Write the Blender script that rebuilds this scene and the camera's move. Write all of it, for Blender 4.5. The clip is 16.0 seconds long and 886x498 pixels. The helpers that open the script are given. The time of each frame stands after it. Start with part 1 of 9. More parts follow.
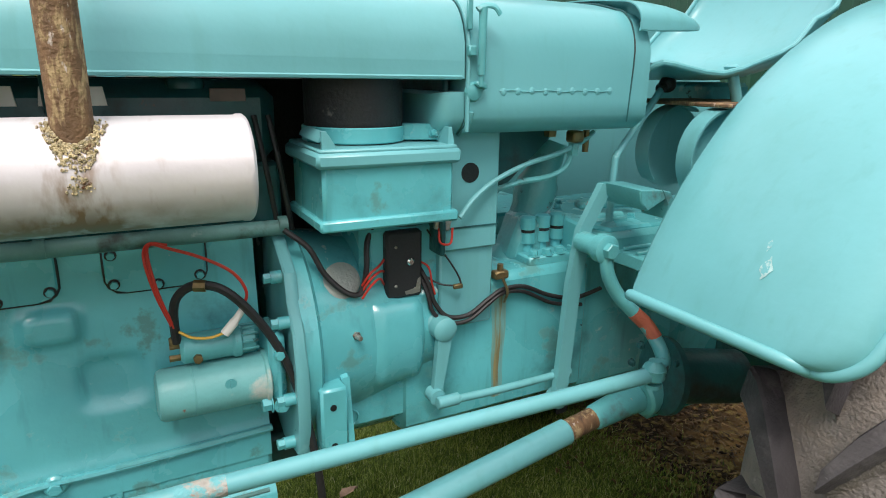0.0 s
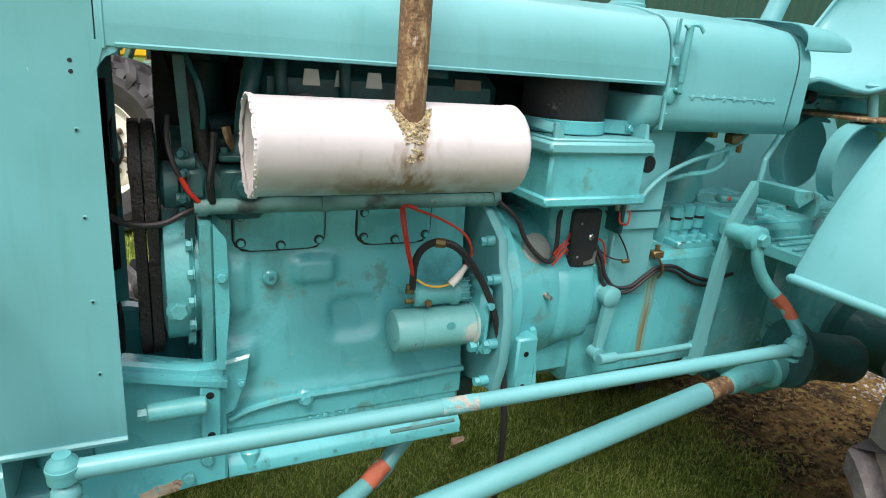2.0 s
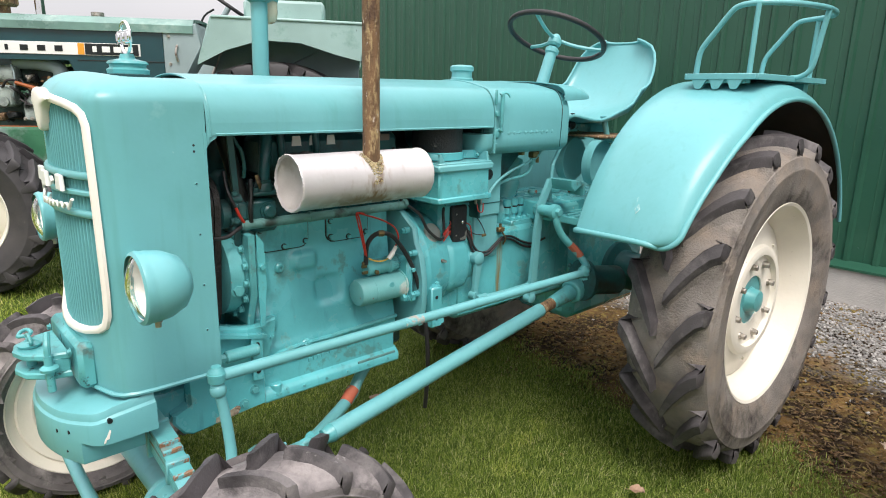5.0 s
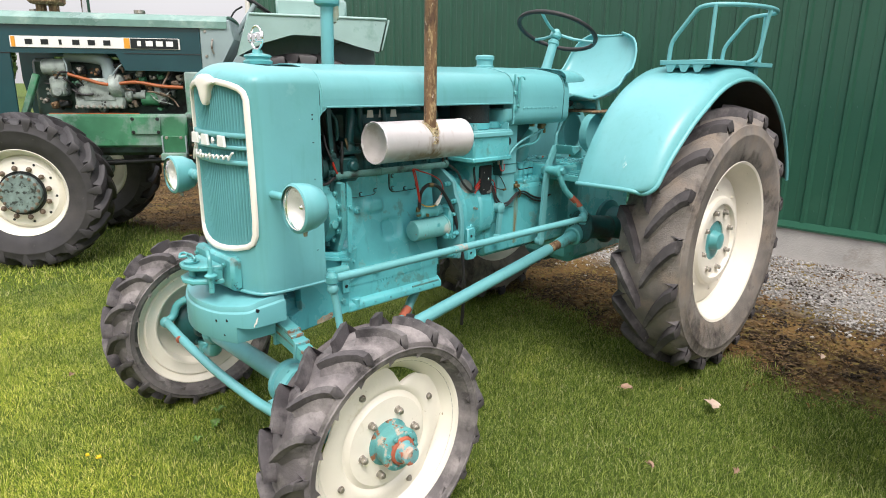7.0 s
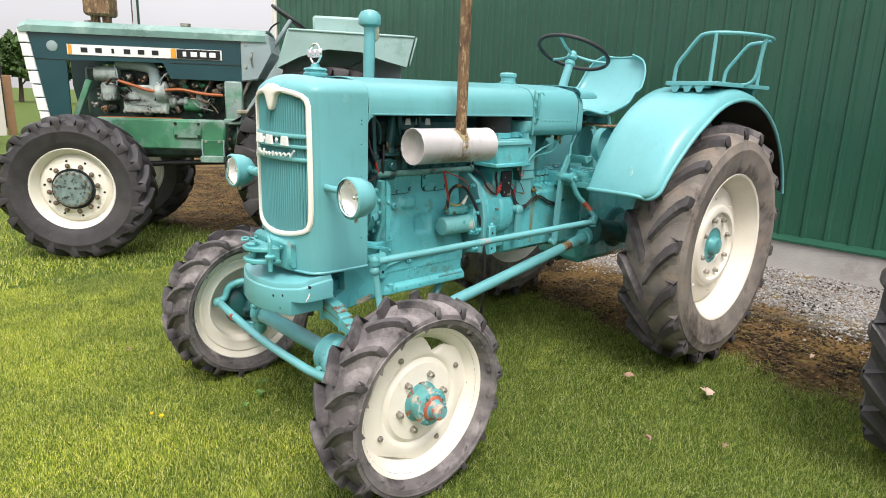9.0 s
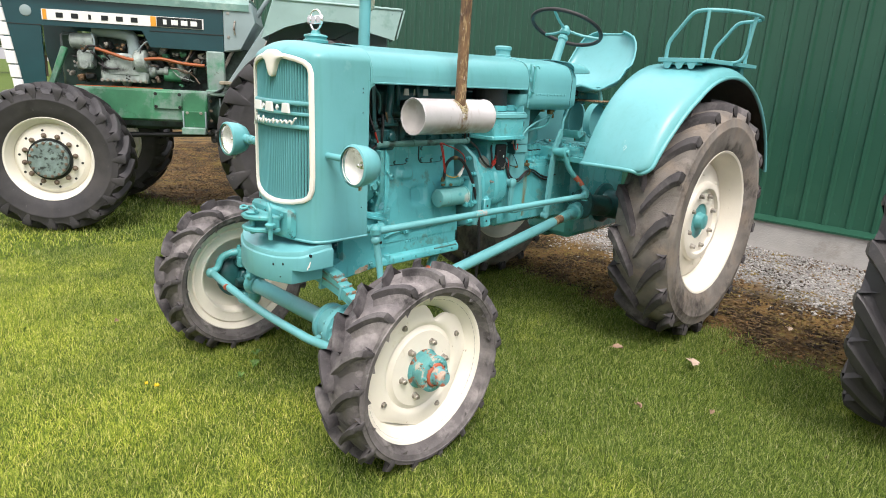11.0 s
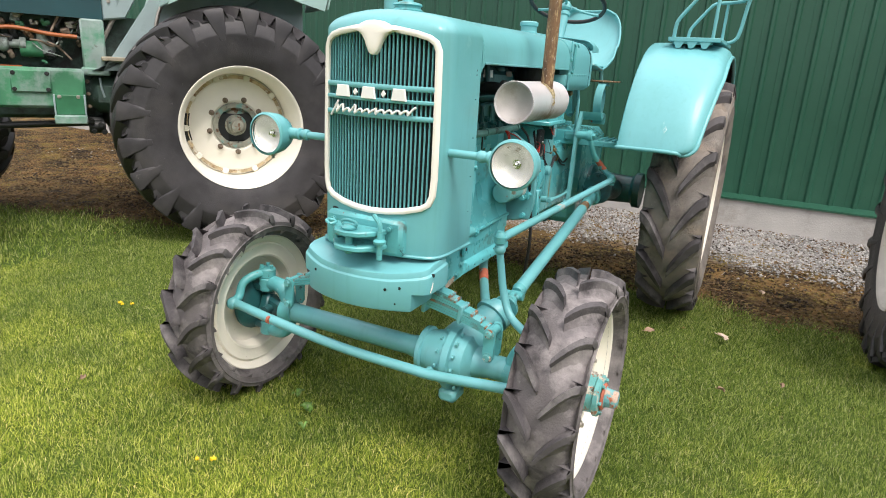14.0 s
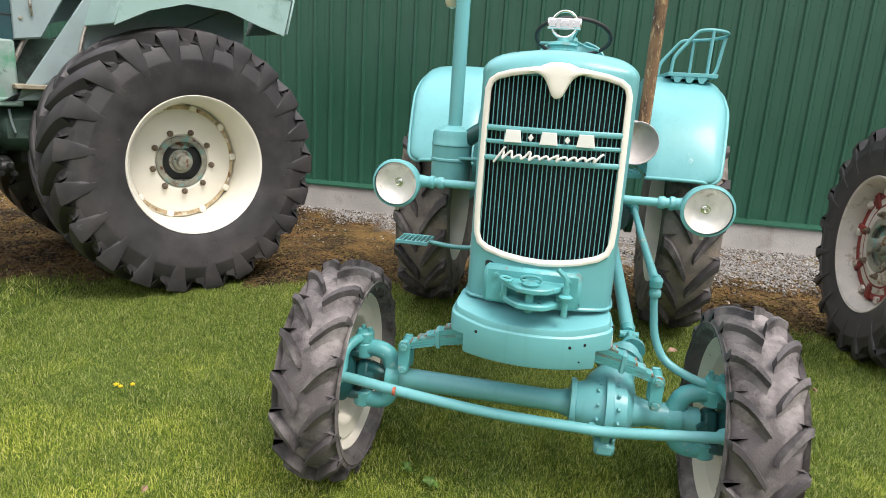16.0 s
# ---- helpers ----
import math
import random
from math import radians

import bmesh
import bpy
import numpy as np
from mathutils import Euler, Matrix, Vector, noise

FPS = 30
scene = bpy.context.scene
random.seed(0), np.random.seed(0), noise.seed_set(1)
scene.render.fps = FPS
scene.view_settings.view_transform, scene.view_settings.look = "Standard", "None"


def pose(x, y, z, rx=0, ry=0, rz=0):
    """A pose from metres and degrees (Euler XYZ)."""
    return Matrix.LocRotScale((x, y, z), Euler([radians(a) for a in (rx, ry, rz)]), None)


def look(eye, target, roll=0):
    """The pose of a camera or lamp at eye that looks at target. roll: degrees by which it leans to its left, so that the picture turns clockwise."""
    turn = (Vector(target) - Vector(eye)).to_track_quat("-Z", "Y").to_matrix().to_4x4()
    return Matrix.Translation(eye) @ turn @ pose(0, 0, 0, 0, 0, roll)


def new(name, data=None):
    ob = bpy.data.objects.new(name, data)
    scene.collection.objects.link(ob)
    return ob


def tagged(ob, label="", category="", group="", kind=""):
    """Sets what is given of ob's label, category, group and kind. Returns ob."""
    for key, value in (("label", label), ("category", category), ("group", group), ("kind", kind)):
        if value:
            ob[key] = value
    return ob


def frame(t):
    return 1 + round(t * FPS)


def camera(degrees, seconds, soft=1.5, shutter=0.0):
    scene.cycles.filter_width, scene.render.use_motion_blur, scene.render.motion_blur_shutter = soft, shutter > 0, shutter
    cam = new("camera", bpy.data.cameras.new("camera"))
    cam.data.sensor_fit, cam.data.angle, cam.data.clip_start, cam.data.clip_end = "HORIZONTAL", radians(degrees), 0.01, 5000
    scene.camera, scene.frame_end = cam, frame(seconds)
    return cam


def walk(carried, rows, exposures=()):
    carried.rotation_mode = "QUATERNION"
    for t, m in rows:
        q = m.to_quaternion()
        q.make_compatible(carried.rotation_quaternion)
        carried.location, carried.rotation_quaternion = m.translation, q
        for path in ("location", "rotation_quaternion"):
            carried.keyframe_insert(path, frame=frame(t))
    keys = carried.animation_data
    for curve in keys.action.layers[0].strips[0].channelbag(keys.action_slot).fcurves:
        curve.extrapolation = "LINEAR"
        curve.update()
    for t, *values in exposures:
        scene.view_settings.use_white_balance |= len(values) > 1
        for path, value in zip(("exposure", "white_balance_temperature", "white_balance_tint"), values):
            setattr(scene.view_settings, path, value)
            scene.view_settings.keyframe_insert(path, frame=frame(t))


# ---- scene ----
cam = camera(70.8, 16.0, 1.0)
PATH = [
    (0, (0.781, -1.239, 1.375), (1.679, 0.464, 0.835), 0.9),
    (0.5, (0.641, -1.286, 1.404), (1.569, 0.384, 0.814), 1.9),
    (1, (0.621, -1.305, 1.383), (1.388, 0.466, 0.859), 2.4),
    (1.5, (0.548, -1.305, 1.375), (1.209, 0.497, 0.813), 3.4),
    (2, (0.36, -1.268, 1.394), (1.197, 0.447, 0.797), 4.7),
    (2.5, (0.221, -1.284, 1.413), (1.222, 0.318, 0.757), 2.0),
    (3, (0.165, -1.4, 1.42), (1.282, 0.148, 0.823), 3.2),
    (3.5, (0.097, -1.527, 1.428), (1.359, -0.087, 0.85), 4.2),
    (3.7, (0.038, -1.553, 1.44), (1.353, -0.135, 0.931), 4.3),
    (5.8, (-0.572, -1.943, 1.483), (0.737, -0.51, 0.999), 0.1),
    (6, (-0.647, -1.965, 1.48), (0.688, -0.554, 1.001), 0.7),
    (6.5, (-0.852, -2.04, 1.455), (0.509, -0.659, 0.964), 0.9),
    (7, (-0.939, -2.145, 1.453), (0.406, -0.756, 0.941), 0.6),
    (7.5, (-0.966, -2.294, 1.442), (0.339, -0.865, 0.937), 0.9),
    (8, (-1.05, -2.346, 1.453), (0.188, -0.859, 0.948), 1.0),
    (8.2, (-1.101, -2.355, 1.458), (0.155, -0.88, 0.96), 1.2),
    (10.3, (-1.301, -2.328, 1.41), (0.075, -0.96, 0.925), 2.2),
    (10.5, (-1.309, -2.324, 1.412), (0.064, -0.96, 0.908), 2.2),
    (11, (-1.337, -2.292, 1.4), (0.047, -0.947, 0.874), 3.1),
    (11.5, (-1.337, -2.183, 1.377), (0.043, -0.836, 0.847), 4.3),
    (12, (-1.358, -1.967, 1.356), (0.037, -0.625, 0.852), 5.7),
    (12.5, (-1.467, -1.781, 1.359), (0.018, -0.553, 0.825), 4.2),
    (13, (-1.686, -1.617, 1.377), (-0.054, -0.604, 0.82), 3.7),
    (13.5, (-1.736, -1.379, 1.351), (-0.069, -0.432, 0.781), 3.6),
    (14, (-1.726, -1.129, 1.356), (-0.004, -0.283, 0.791), 3.4),
    (14.5, (-1.845, -0.837, 1.356), (-0.05, -0.15, 0.804), 4.4),
    (15, (-1.899, -0.564, 1.367), (-0.059, -0.011, 0.812), 3.3),
    (15.5, (-1.844, -0.296, 1.358), (0.03, 0.177, 0.844), 2.8),
    (16, (-1.91, -0.049, 1.366), (-0.002, 0.31, 0.887), 3.6),
]
EXPOSURES = [(0.0, -0.08), (1.0, -0.03), (2.5, 0.16), (3.5, 0.02), (6.0, 0.06), (10.5, 0.12), (16.0, 0.08)]
walk(cam, [(t, look(eye, target, roll)) for t, eye, target, roll in PATH], EXPOSURES)

# ---- light ----
SUN_EL, SUN_AZ = radians(59), radians(214)
world = bpy.data.worlds.new("overcast_sky")
scene.world = world
world.use_nodes = True
wn, wl = world.node_tree.nodes, world.node_tree.links
wn.clear()
w_out = wn.new("ShaderNodeOutputWorld")
w_bg = wn.new("ShaderNodeBackground")
w_sky = wn.new("ShaderNodeTexSky")
w_sky.sky_type, w_sky.sun_disc = "NISHITA", False
w_sky.sun_elevation, w_sky.sun_rotation, w_sky.dust_density = SUN_EL, SUN_AZ, 3.0
w_mix = wn.new("ShaderNodeMix")
w_mix.data_type = "RGBA"
w_noise = wn.new("ShaderNodeTexNoise")
w_noise.inputs["Scale"].default_value = 2.2
w_noise.inputs["Detail"].default_value = 4
w_ramp = wn.new("ShaderNodeMapRange")
w_ramp.inputs["From Min"].default_value, w_ramp.inputs["From Max"].default_value = 0.25, 0.7
w_ramp.inputs["To Min"].default_value, w_ramp.inputs["To Max"].default_value = 0.78, 0.97
w_mix.inputs["B"].default_value = (9.95, 9.65, 9.95, 1)
wl.new(w_noise.outputs["Fac"], w_ramp.inputs["Value"])
wl.new(w_ramp.outputs["Result"], w_mix.inputs["Factor"])
wl.new(w_sky.outputs["Color"], w_mix.inputs["A"])
# an overcast sky is brighter overhead than at the horizon
w_dir, w_sep, w_rise, w_mul = wn.new("ShaderNodeTexCoord"), wn.new("ShaderNodeSeparateXYZ"), wn.new("ShaderNodeMapRange"), wn.new("ShaderNodeVectorMath")
w_rise.inputs["From Min"].default_value, w_rise.inputs["From Max"].default_value = 0.0, 1.0
w_rise.inputs["To Min"].default_value, w_rise.inputs["To Max"].default_value = 0.46, 1.66
w_mul.operation = "SCALE"
wl.new(w_dir.outputs["Generated"], w_sep.inputs["Vector"])
wl.new(w_sep.outputs["Z"], w_rise.inputs["Value"])
wl.new(w_mix.outputs["Result"], w_mul.inputs[0])
wl.new(w_rise.outputs["Result"], w_mul.inputs["Scale"])
wl.new(w_mul.outputs["Vector"], w_bg.inputs["Color"])
w_bg.inputs["Strength"].default_value = 0.149
wl.new(w_bg.outputs["Background"], w_out.inputs["Surface"])
sun_data = bpy.data.lights.new("sun", "SUN")
sun_data.energy, sun_data.angle, sun_data.color = 3.05, radians(24), (1.0, 0.922, 0.855)
sun = new("sun", sun_data)
sun.matrix_world = look((-2.9, -4.3, 8.6), (0.0, 0.0, 0.0))

# ---- materials ----


def material(name, color, rough=0.5, metal=0.0, vary=0.12, scale=6.0, bump=0.02, fine=140.0, spots=(), clear=0.0, spec=0.5, island=0.0, objvar=0.0, stretch=(1, 1, 1)):
    """Principled surface with two scales of tone, fine relief, and wear. spots: (colour, scale, from, to, rough) each."""
    m = bpy.data.materials.new(name)
    m.use_nodes = True
    n, l = m.node_tree.nodes, m.node_tree.links
    b = n["Principled BSDF"]
    tx = n.new("ShaderNodeTexCoord")
    tc = n.new("ShaderNodeMapping")
    tc.inputs["Scale"].default_value = stretch
    l.new(tx.outputs["Object"], tc.inputs["Vector"])
    big = n.new("ShaderNodeTexNoise")
    big.inputs["Scale"].default_value, big.inputs["Detail"].default_value = scale, 5
    l.new(tc.outputs["Vector"], big.inputs["Vector"])
    mix = n.new("ShaderNodeMix")
    mix.data_type = "RGBA"
    mix.inputs["A"].default_value = (*[c * (1 - vary) for c in color], 1)
    mix.inputs["B"].default_value = (*[min(1, c * (1 + vary)) for c in color], 1)
    mr = n.new("ShaderNodeMapRange")
    mr.inputs["From Min"].default_value, mr.inputs["From Max"].default_value = 0.3, 0.7
    l.new(big.outputs["Fac"], mr.inputs["Value"])
    l.new(mr.outputs["Result"], mix.inputs["Factor"])
    col = mix.outputs["Result"]
    small = n.new("ShaderNodeTexNoise")
    small.inputs["Scale"].default_value, small.inputs["Detail"].default_value = fine, 3
    l.new(tx.outputs["Object"], small.inputs["Vector"])
    ro = n.new("ShaderNodeMapRange")
    ro.inputs["From Min"].default_value, ro.inputs["From Max"].default_value = 0.3, 0.7
    ro.inputs["To Min"].default_value, ro.inputs["To Max"].default_value = rough * 0.85, min(1, rough * 1.2)
    l.new(big.outputs["Fac"], ro.inputs["Value"])
    rsock = ro.outputs["Result"]
    if island or objvar:
        src = n.new("ShaderNodeNewGeometry").outputs["Random Per Island"] if island else n.new("ShaderNodeObjectInfo").outputs["Random"]
        amt = island or objvar
        hv = n.new("ShaderNodeHueSaturation")
        vr = n.new("ShaderNodeMapRange")
        vr.inputs["To Min"].default_value, vr.inputs["To Max"].default_value = 1 - amt, 1 + amt
        l.new(src, vr.inputs["Value"])
        l.new(vr.outputs["Result"], hv.inputs["Value"])
        l.new(col, hv.inputs["Color"])
        col = hv.outputs["Color"]
    for k, (sc, sscale, lo, hi, sr) in enumerate(spots):
        sn = n.new("ShaderNodeTexNoise")
        sn.inputs["Scale"].default_value, sn.inputs["Detail"].default_value = sscale, 6
        sn.inputs["Roughness"].default_value = 0.65
        mp = n.new("ShaderNodeMapping")
        mp.inputs["Location"].default_value = (3.7 * k + 1.3, 2.1 * k, 0.9 * k)
        l.new(tc.outputs["Vector"], mp.inputs["Vector"])
        l.new(mp.outputs["Vector"], sn.inputs["Vector"])
        sm = n.new("ShaderNodeMapRange")
        sm.inputs["From Min"].default_value, sm.inputs["From Max"].default_value = lo, hi
        l.new(sn.outputs["Fac"], sm.inputs["Value"])
        mm = n.new("ShaderNodeMix")
        mm.data_type = "RGBA"
        l.new(sm.outputs["Result"], mm.inputs["Factor"])
        l.new(col, mm.inputs["A"])
        mm.inputs["B"].default_value = (*sc, 1)
        col = mm.outputs["Result"]
        rm = n.new("ShaderNodeMix")
        l.new(sm.outputs["Result"], rm.inputs["Factor"])
        l.new(rsock, rm.inputs["A"])
        rm.inputs["B"].default_value = sr
        rsock = rm.outputs["Result"]
    l.new(col, b.inputs["Base Color"])
    l.new(rsock, b.inputs["Roughness"])
    b.inputs["Metallic"].default_value = metal
    b.inputs["Coat Weight"].default_value = clear
    b.inputs["Coat Roughness"].default_value = 0.12
    b.inputs["Specular IOR Level"].default_value = spec
    if bump:
        bp = n.new("ShaderNodeBump")
        bp.inputs["Strength"].default_value, bp.inputs["Distance"].default_value = 1.0, bump * 0.1
        l.new(small.outputs["Fac"], bp.inputs["Height"])
        bp2 = n.new("ShaderNodeBump")
        bp2.inputs["Strength"].default_value, bp2.inputs["Distance"].default_value = 0.5, bump * 0.25
        l.new(big.outputs["Fac"], bp2.inputs["Height"])
        l.new(bp.outputs["Normal"], bp2.inputs["Normal"])
        l.new(bp2.outputs["Normal"], b.inputs["Normal"])
    return m


TEAL = (0.138, 0.400, 0.425)
PRIMER, RUST, DIRT = (0.30, 0.085, 0.045), (0.13, 0.055, 0.02), (0.10, 0.085, 0.06)
paint = material("turquoise_sheet_paint", TEAL, 0.34, vary=0.07, scale=3.0, bump=0.003, fine=60, clear=0.12, spec=0.42,
                 spots=[((0.24, 0.50, 0.51), 5.0, 0.68, 0.76, 0.4), ((0.11, 0.34, 0.34), 2.2, 0.52, 0.8, 0.36), ((0.55, 0.66, 0.64), 17.0, 0.735, 0.75, 0.5), ((0.06, 0.16, 0.16), 48.0, 0.735, 0.75, 0.6), (PRIMER, 23.0, 0.765, 0.772, 0.7)])
paint_cast = material("turquoise_casting_paint", (0.104, 0.435, 0.468), 0.27, vary=0.15, scale=6.0, bump=0.005, fine=80, clear=0.4,
                      spots=[((0.04, 0.17, 0.175), 4.5, 0.60, 0.78, 0.40), ((0.10, 0.30, 0.29), 9.0, 0.60, 0.66, 0.5), ((0.26, 0.47, 0.46), 13.0, 0.68, 0.71, 0.5), ((0.35, 0.42, 0.38), 34.0, 0.72, 0.735, 0.6), (PRIMER, 17.0, 0.745, 0.752, 0.7), ((0.02, 0.045, 0.045), 42.0, 0.70, 0.74, 0.6)])
paint_worn = material("chipped_turquoise_paint", (0.10, 0.37, 0.385), 0.34, vary=0.18, scale=10.0, bump=0.010, fine=120,
                      spots=[((0.26, 0.46, 0.44), 13.0, 0.64, 0.70, 0.5), (DIRT, 9.0, 0.60, 0.76, 0.8), ((0.03, 0.06, 0.058), 22.0, 0.64, 0.70, 0.6), (PRIMER, 24.0, 0.685, 0.70, 0.75), ((0.45, 0.43, 0.36), 40.0, 0.70, 0.72, 0.7)])
# turquoise darkened for parts deep in shade, with oil and rust spots
paint_dark = material("shaded_oily_turquoise_paint", (0.018, 0.095, 0.10), 0.34, vary=0.3, scale=9.0, bump=0.010, fine=90,
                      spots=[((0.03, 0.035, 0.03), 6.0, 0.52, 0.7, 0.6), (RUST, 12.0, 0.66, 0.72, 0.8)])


def add_grime(m, color, amount, lo, hi):
    """Old oil and rain runs, drawn out downwards."""
    n, l = m.node_tree.nodes, m.node_tree.links
    b = n["Principled BSDF"]
    tc, mp = n.new("ShaderNodeTexCoord"), n.new("ShaderNodeMapping")
    mp.inputs["Scale"].default_value, mp.inputs["Location"].default_value = (34, 34, 3.2), (5, 2, 1)
    l.new(tc.outputs["Object"], mp.inputs["Vector"])
    t = n.new("ShaderNodeTexNoise")
    t.inputs["Scale"].default_value, t.inputs["Detail"].default_value = 1.0, 6
    l.new(mp.outputs["Vector"], t.inputs["Vector"])
    r = n.new("ShaderNodeMapRange")
    for k, v in (("From Min", lo), ("From Max", hi), ("To Max", amount)):
        r.inputs[k].default_value = v
    l.new(t.outputs["Fac"], r.inputs["Value"])
    mx = n.new("ShaderNodeMix")
    mx.data_type = "RGBA"
    l.new(r.outputs["Result"], mx.inputs["Factor"])
    l.new(b.inputs["Base Color"].links[0].from_socket, mx.inputs["A"])
    mx.inputs["B"].default_value = (*color, 1)
    l.new(mx.outputs["Result"], b.inputs["Base Color"])


add_grime(paint_cast, (0.03, 0.12, 0.12), 0.45, 0.58, 0.76)
add_grime(paint, (0.10, 0.30, 0.29), 0.35, 0.56, 0.74)
conduit = material("grimy_conduit_paint", (0.11, 0.25, 0.235), 0.45, vary=0.3, scale=10, bump=0.006, spots=[((0.04, 0.06, 0.055), 8.0, 0.54, 0.66, 0.6), ((0.25, 0.36, 0.33), 14.0, 0.62, 0.68, 0.6)])
faint_plate = material("faint_pinkish_plate", (0.22, 0.16, 0.14), 0.6, vary=0.2, scale=30, bump=0.004)
cream = material("cream_wheel_paint", (0.82, 0.775, 0.68), 0.36, vary=0.06, scale=6, bump=0.008, fine=80,
                 spots=[((0.52, 0.43, 0.28), 7.0, 0.64, 0.80, 0.6), ((0.30, 0.20, 0.10), 26.0, 0.69, 0.74, 0.8), ((0.40, 0.36, 0.30), 60.0, 0.70, 0.73, 0.7)])
cream_trim = material("cream_trim_paint", (0.84, 0.80, 0.73), 0.3, vary=0.04, bump=0.004)
white_paint = material("white_lettering", (0.82, 0.82, 0.80), 0.35, vary=0.04, bump=0.004)
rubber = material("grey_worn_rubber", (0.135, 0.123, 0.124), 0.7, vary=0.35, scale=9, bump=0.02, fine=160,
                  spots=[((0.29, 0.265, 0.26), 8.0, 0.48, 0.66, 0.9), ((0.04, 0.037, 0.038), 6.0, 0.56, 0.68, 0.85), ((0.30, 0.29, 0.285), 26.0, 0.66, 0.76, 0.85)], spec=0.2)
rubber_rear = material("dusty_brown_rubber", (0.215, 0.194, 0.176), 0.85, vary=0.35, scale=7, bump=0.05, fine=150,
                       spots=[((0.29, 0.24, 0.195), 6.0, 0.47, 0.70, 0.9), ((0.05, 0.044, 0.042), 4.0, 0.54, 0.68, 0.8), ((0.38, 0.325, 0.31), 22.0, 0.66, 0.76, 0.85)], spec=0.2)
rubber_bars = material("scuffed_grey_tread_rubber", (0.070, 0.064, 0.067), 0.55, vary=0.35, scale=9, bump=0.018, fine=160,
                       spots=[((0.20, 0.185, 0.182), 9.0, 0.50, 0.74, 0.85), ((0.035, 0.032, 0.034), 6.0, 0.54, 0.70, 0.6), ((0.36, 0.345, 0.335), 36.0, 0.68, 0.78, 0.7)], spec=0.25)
rubber_black = material("black_dressed_rubber", (0.046, 0.0435, 0.0465), 0.45, vary=0.25, scale=8, bump=0.015, fine=140,
                        spots=[((0.075, 0.069, 0.068), 4.0, 0.50, 0.75, 0.75), ((0.13, 0.125, 0.12), 18.0, 0.66, 0.76, 0.5)], spec=0.35)
silver = material("silver_painted_muffler", (0.62, 0.59, 0.595), 0.40, metal=0.3, vary=0.06, scale=8, bump=0.004, fine=70,
                  spots=[((0.50, 0.42, 0.34), 5.5, 0.63, 0.76, 0.6), (RUST, 30.0, 0.73, 0.75, 0.8)])


def add_rust_runs(m, px, zc):
    """Brown runs below the pipe at px and a streaky brown belly under the centre height zc."""
    n, l = m.node_tree.nodes, m.node_tree.links
    b = n["Principled BSDF"]
    tc = n.new("ShaderNodeTexCoord")
    sep = n.new("ShaderNodeSeparateXYZ")
    l.new(tc.outputs["Object"], sep.inputs["Vector"])

    def streaks(sx, sz, lo, hi):
        mp = n.new("ShaderNodeMapping")
        mp.inputs["Scale"].default_value = (sx, sz * 1.2, sz)
        l.new(tc.outputs["Object"], mp.inputs["Vector"])
        t = n.new("ShaderNodeTexNoise")
        t.inputs["Scale"].default_value, t.inputs["Detail"].default_value = 1.0, 5
        l.new(mp.outputs["Vector"], t.inputs["Vector"])
        return ranged(t.outputs["Fac"], lo, hi)

    def ranged(sock, lo, hi):
        r = n.new("ShaderNodeMapRange")
        r.inputs["From Min"].default_value, r.inputs["From Max"].default_value = lo, hi
        l.new(sock, r.inputs["Value"])
        return r.outputs["Result"]

    def calc(op, a, c):
        t = n.new("ShaderNodeMath")
        t.operation = op
        for i, v in enumerate((a, c)):
            if isinstance(v, (int, float)):
                t.inputs[i].default_value = v
            else:
                l.new(v, t.inputs[i])
        return t.outputs["Value"]

    near = ranged(calc("ABSOLUTE", calc("SUBTRACT", sep.outputs["X"], px), 0), 0.060, 0.008)
    runs = calc("MULTIPLY", near, streaks(75, 28, 0.46, 0.68))
    far = calc("MULTIPLY", ranged(calc("ABSOLUTE", calc("SUBTRACT", sep.outputs["X"], px + 0.02), 0), 0.24, 0.10), streaks(60, 24, 0.60, 0.70))
    belly = calc("MULTIPLY", ranged(sep.outputs["Z"], zc - 0.022, zc - 0.060), streaks(26, 30, 0.30, 0.58))
    mask = calc("MINIMUM", calc("ADD", calc("ADD", calc("MULTIPLY", runs, 0.75), calc("MULTIPLY", far, 0.15)), calc("MULTIPLY", belly, ranged(calc("ABSOLUTE", calc("SUBTRACT", sep.outputs["X"], px - 0.02), 0), 0.24, 0.05))), 0.9)
    mx = n.new("ShaderNodeMix")
    mx.data_type = "RGBA"
    l.new(mask, mx.inputs["Factor"])
    l.new(b.inputs["Base Color"].links[0].from_socket, mx.inputs["A"])
    mx.inputs["B"].default_value = (0.23, 0.125, 0.045, 1)
    l.new(mx.outputs["Result"], b.inputs["Base Color"])


add_rust_runs(silver, 0.735, 1.238)
faded = material("faded_turquoise_paint", (0.15, 0.42, 0.415), 0.4, vary=0.2, scale=9, bump=0.006, spots=[((0.46, 0.52, 0.47), 7.0, 0.54, 0.62, 0.5), (PRIMER, 20, 0.70, 0.72, 0.7), ((0.05, 0.09, 0.08), 9.0, 0.66, 0.74, 0.7)])
silver_dirty = material("stained_muffler_cap", (0.60, 0.56, 0.54), 0.42, metal=0.3, vary=0.15, scale=10, bump=0.006,
                        spots=[((0.36, 0.29, 0.23), 9.0, 0.52, 0.76, 0.6), (RUST, 30.0, 0.68, 0.74, 0.8)])
rust_pipe = material("rusty_steel_pipe", (0.17, 0.098, 0.050), 0.75, metal=0.1, vary=0.35, scale=26, bump=0.03, fine=160, stretch=(1.5, 1.5, 0.5),
                     spots=[((0.40, 0.29, 0.15), 42.0, 0.52, 0.62, 0.8), ((0.07, 0.038, 0.025), 14.0, 0.54, 0.66, 0.8), ((0.50, 0.42, 0.36), 70.0, 0.63, 0.68, 0.7)])
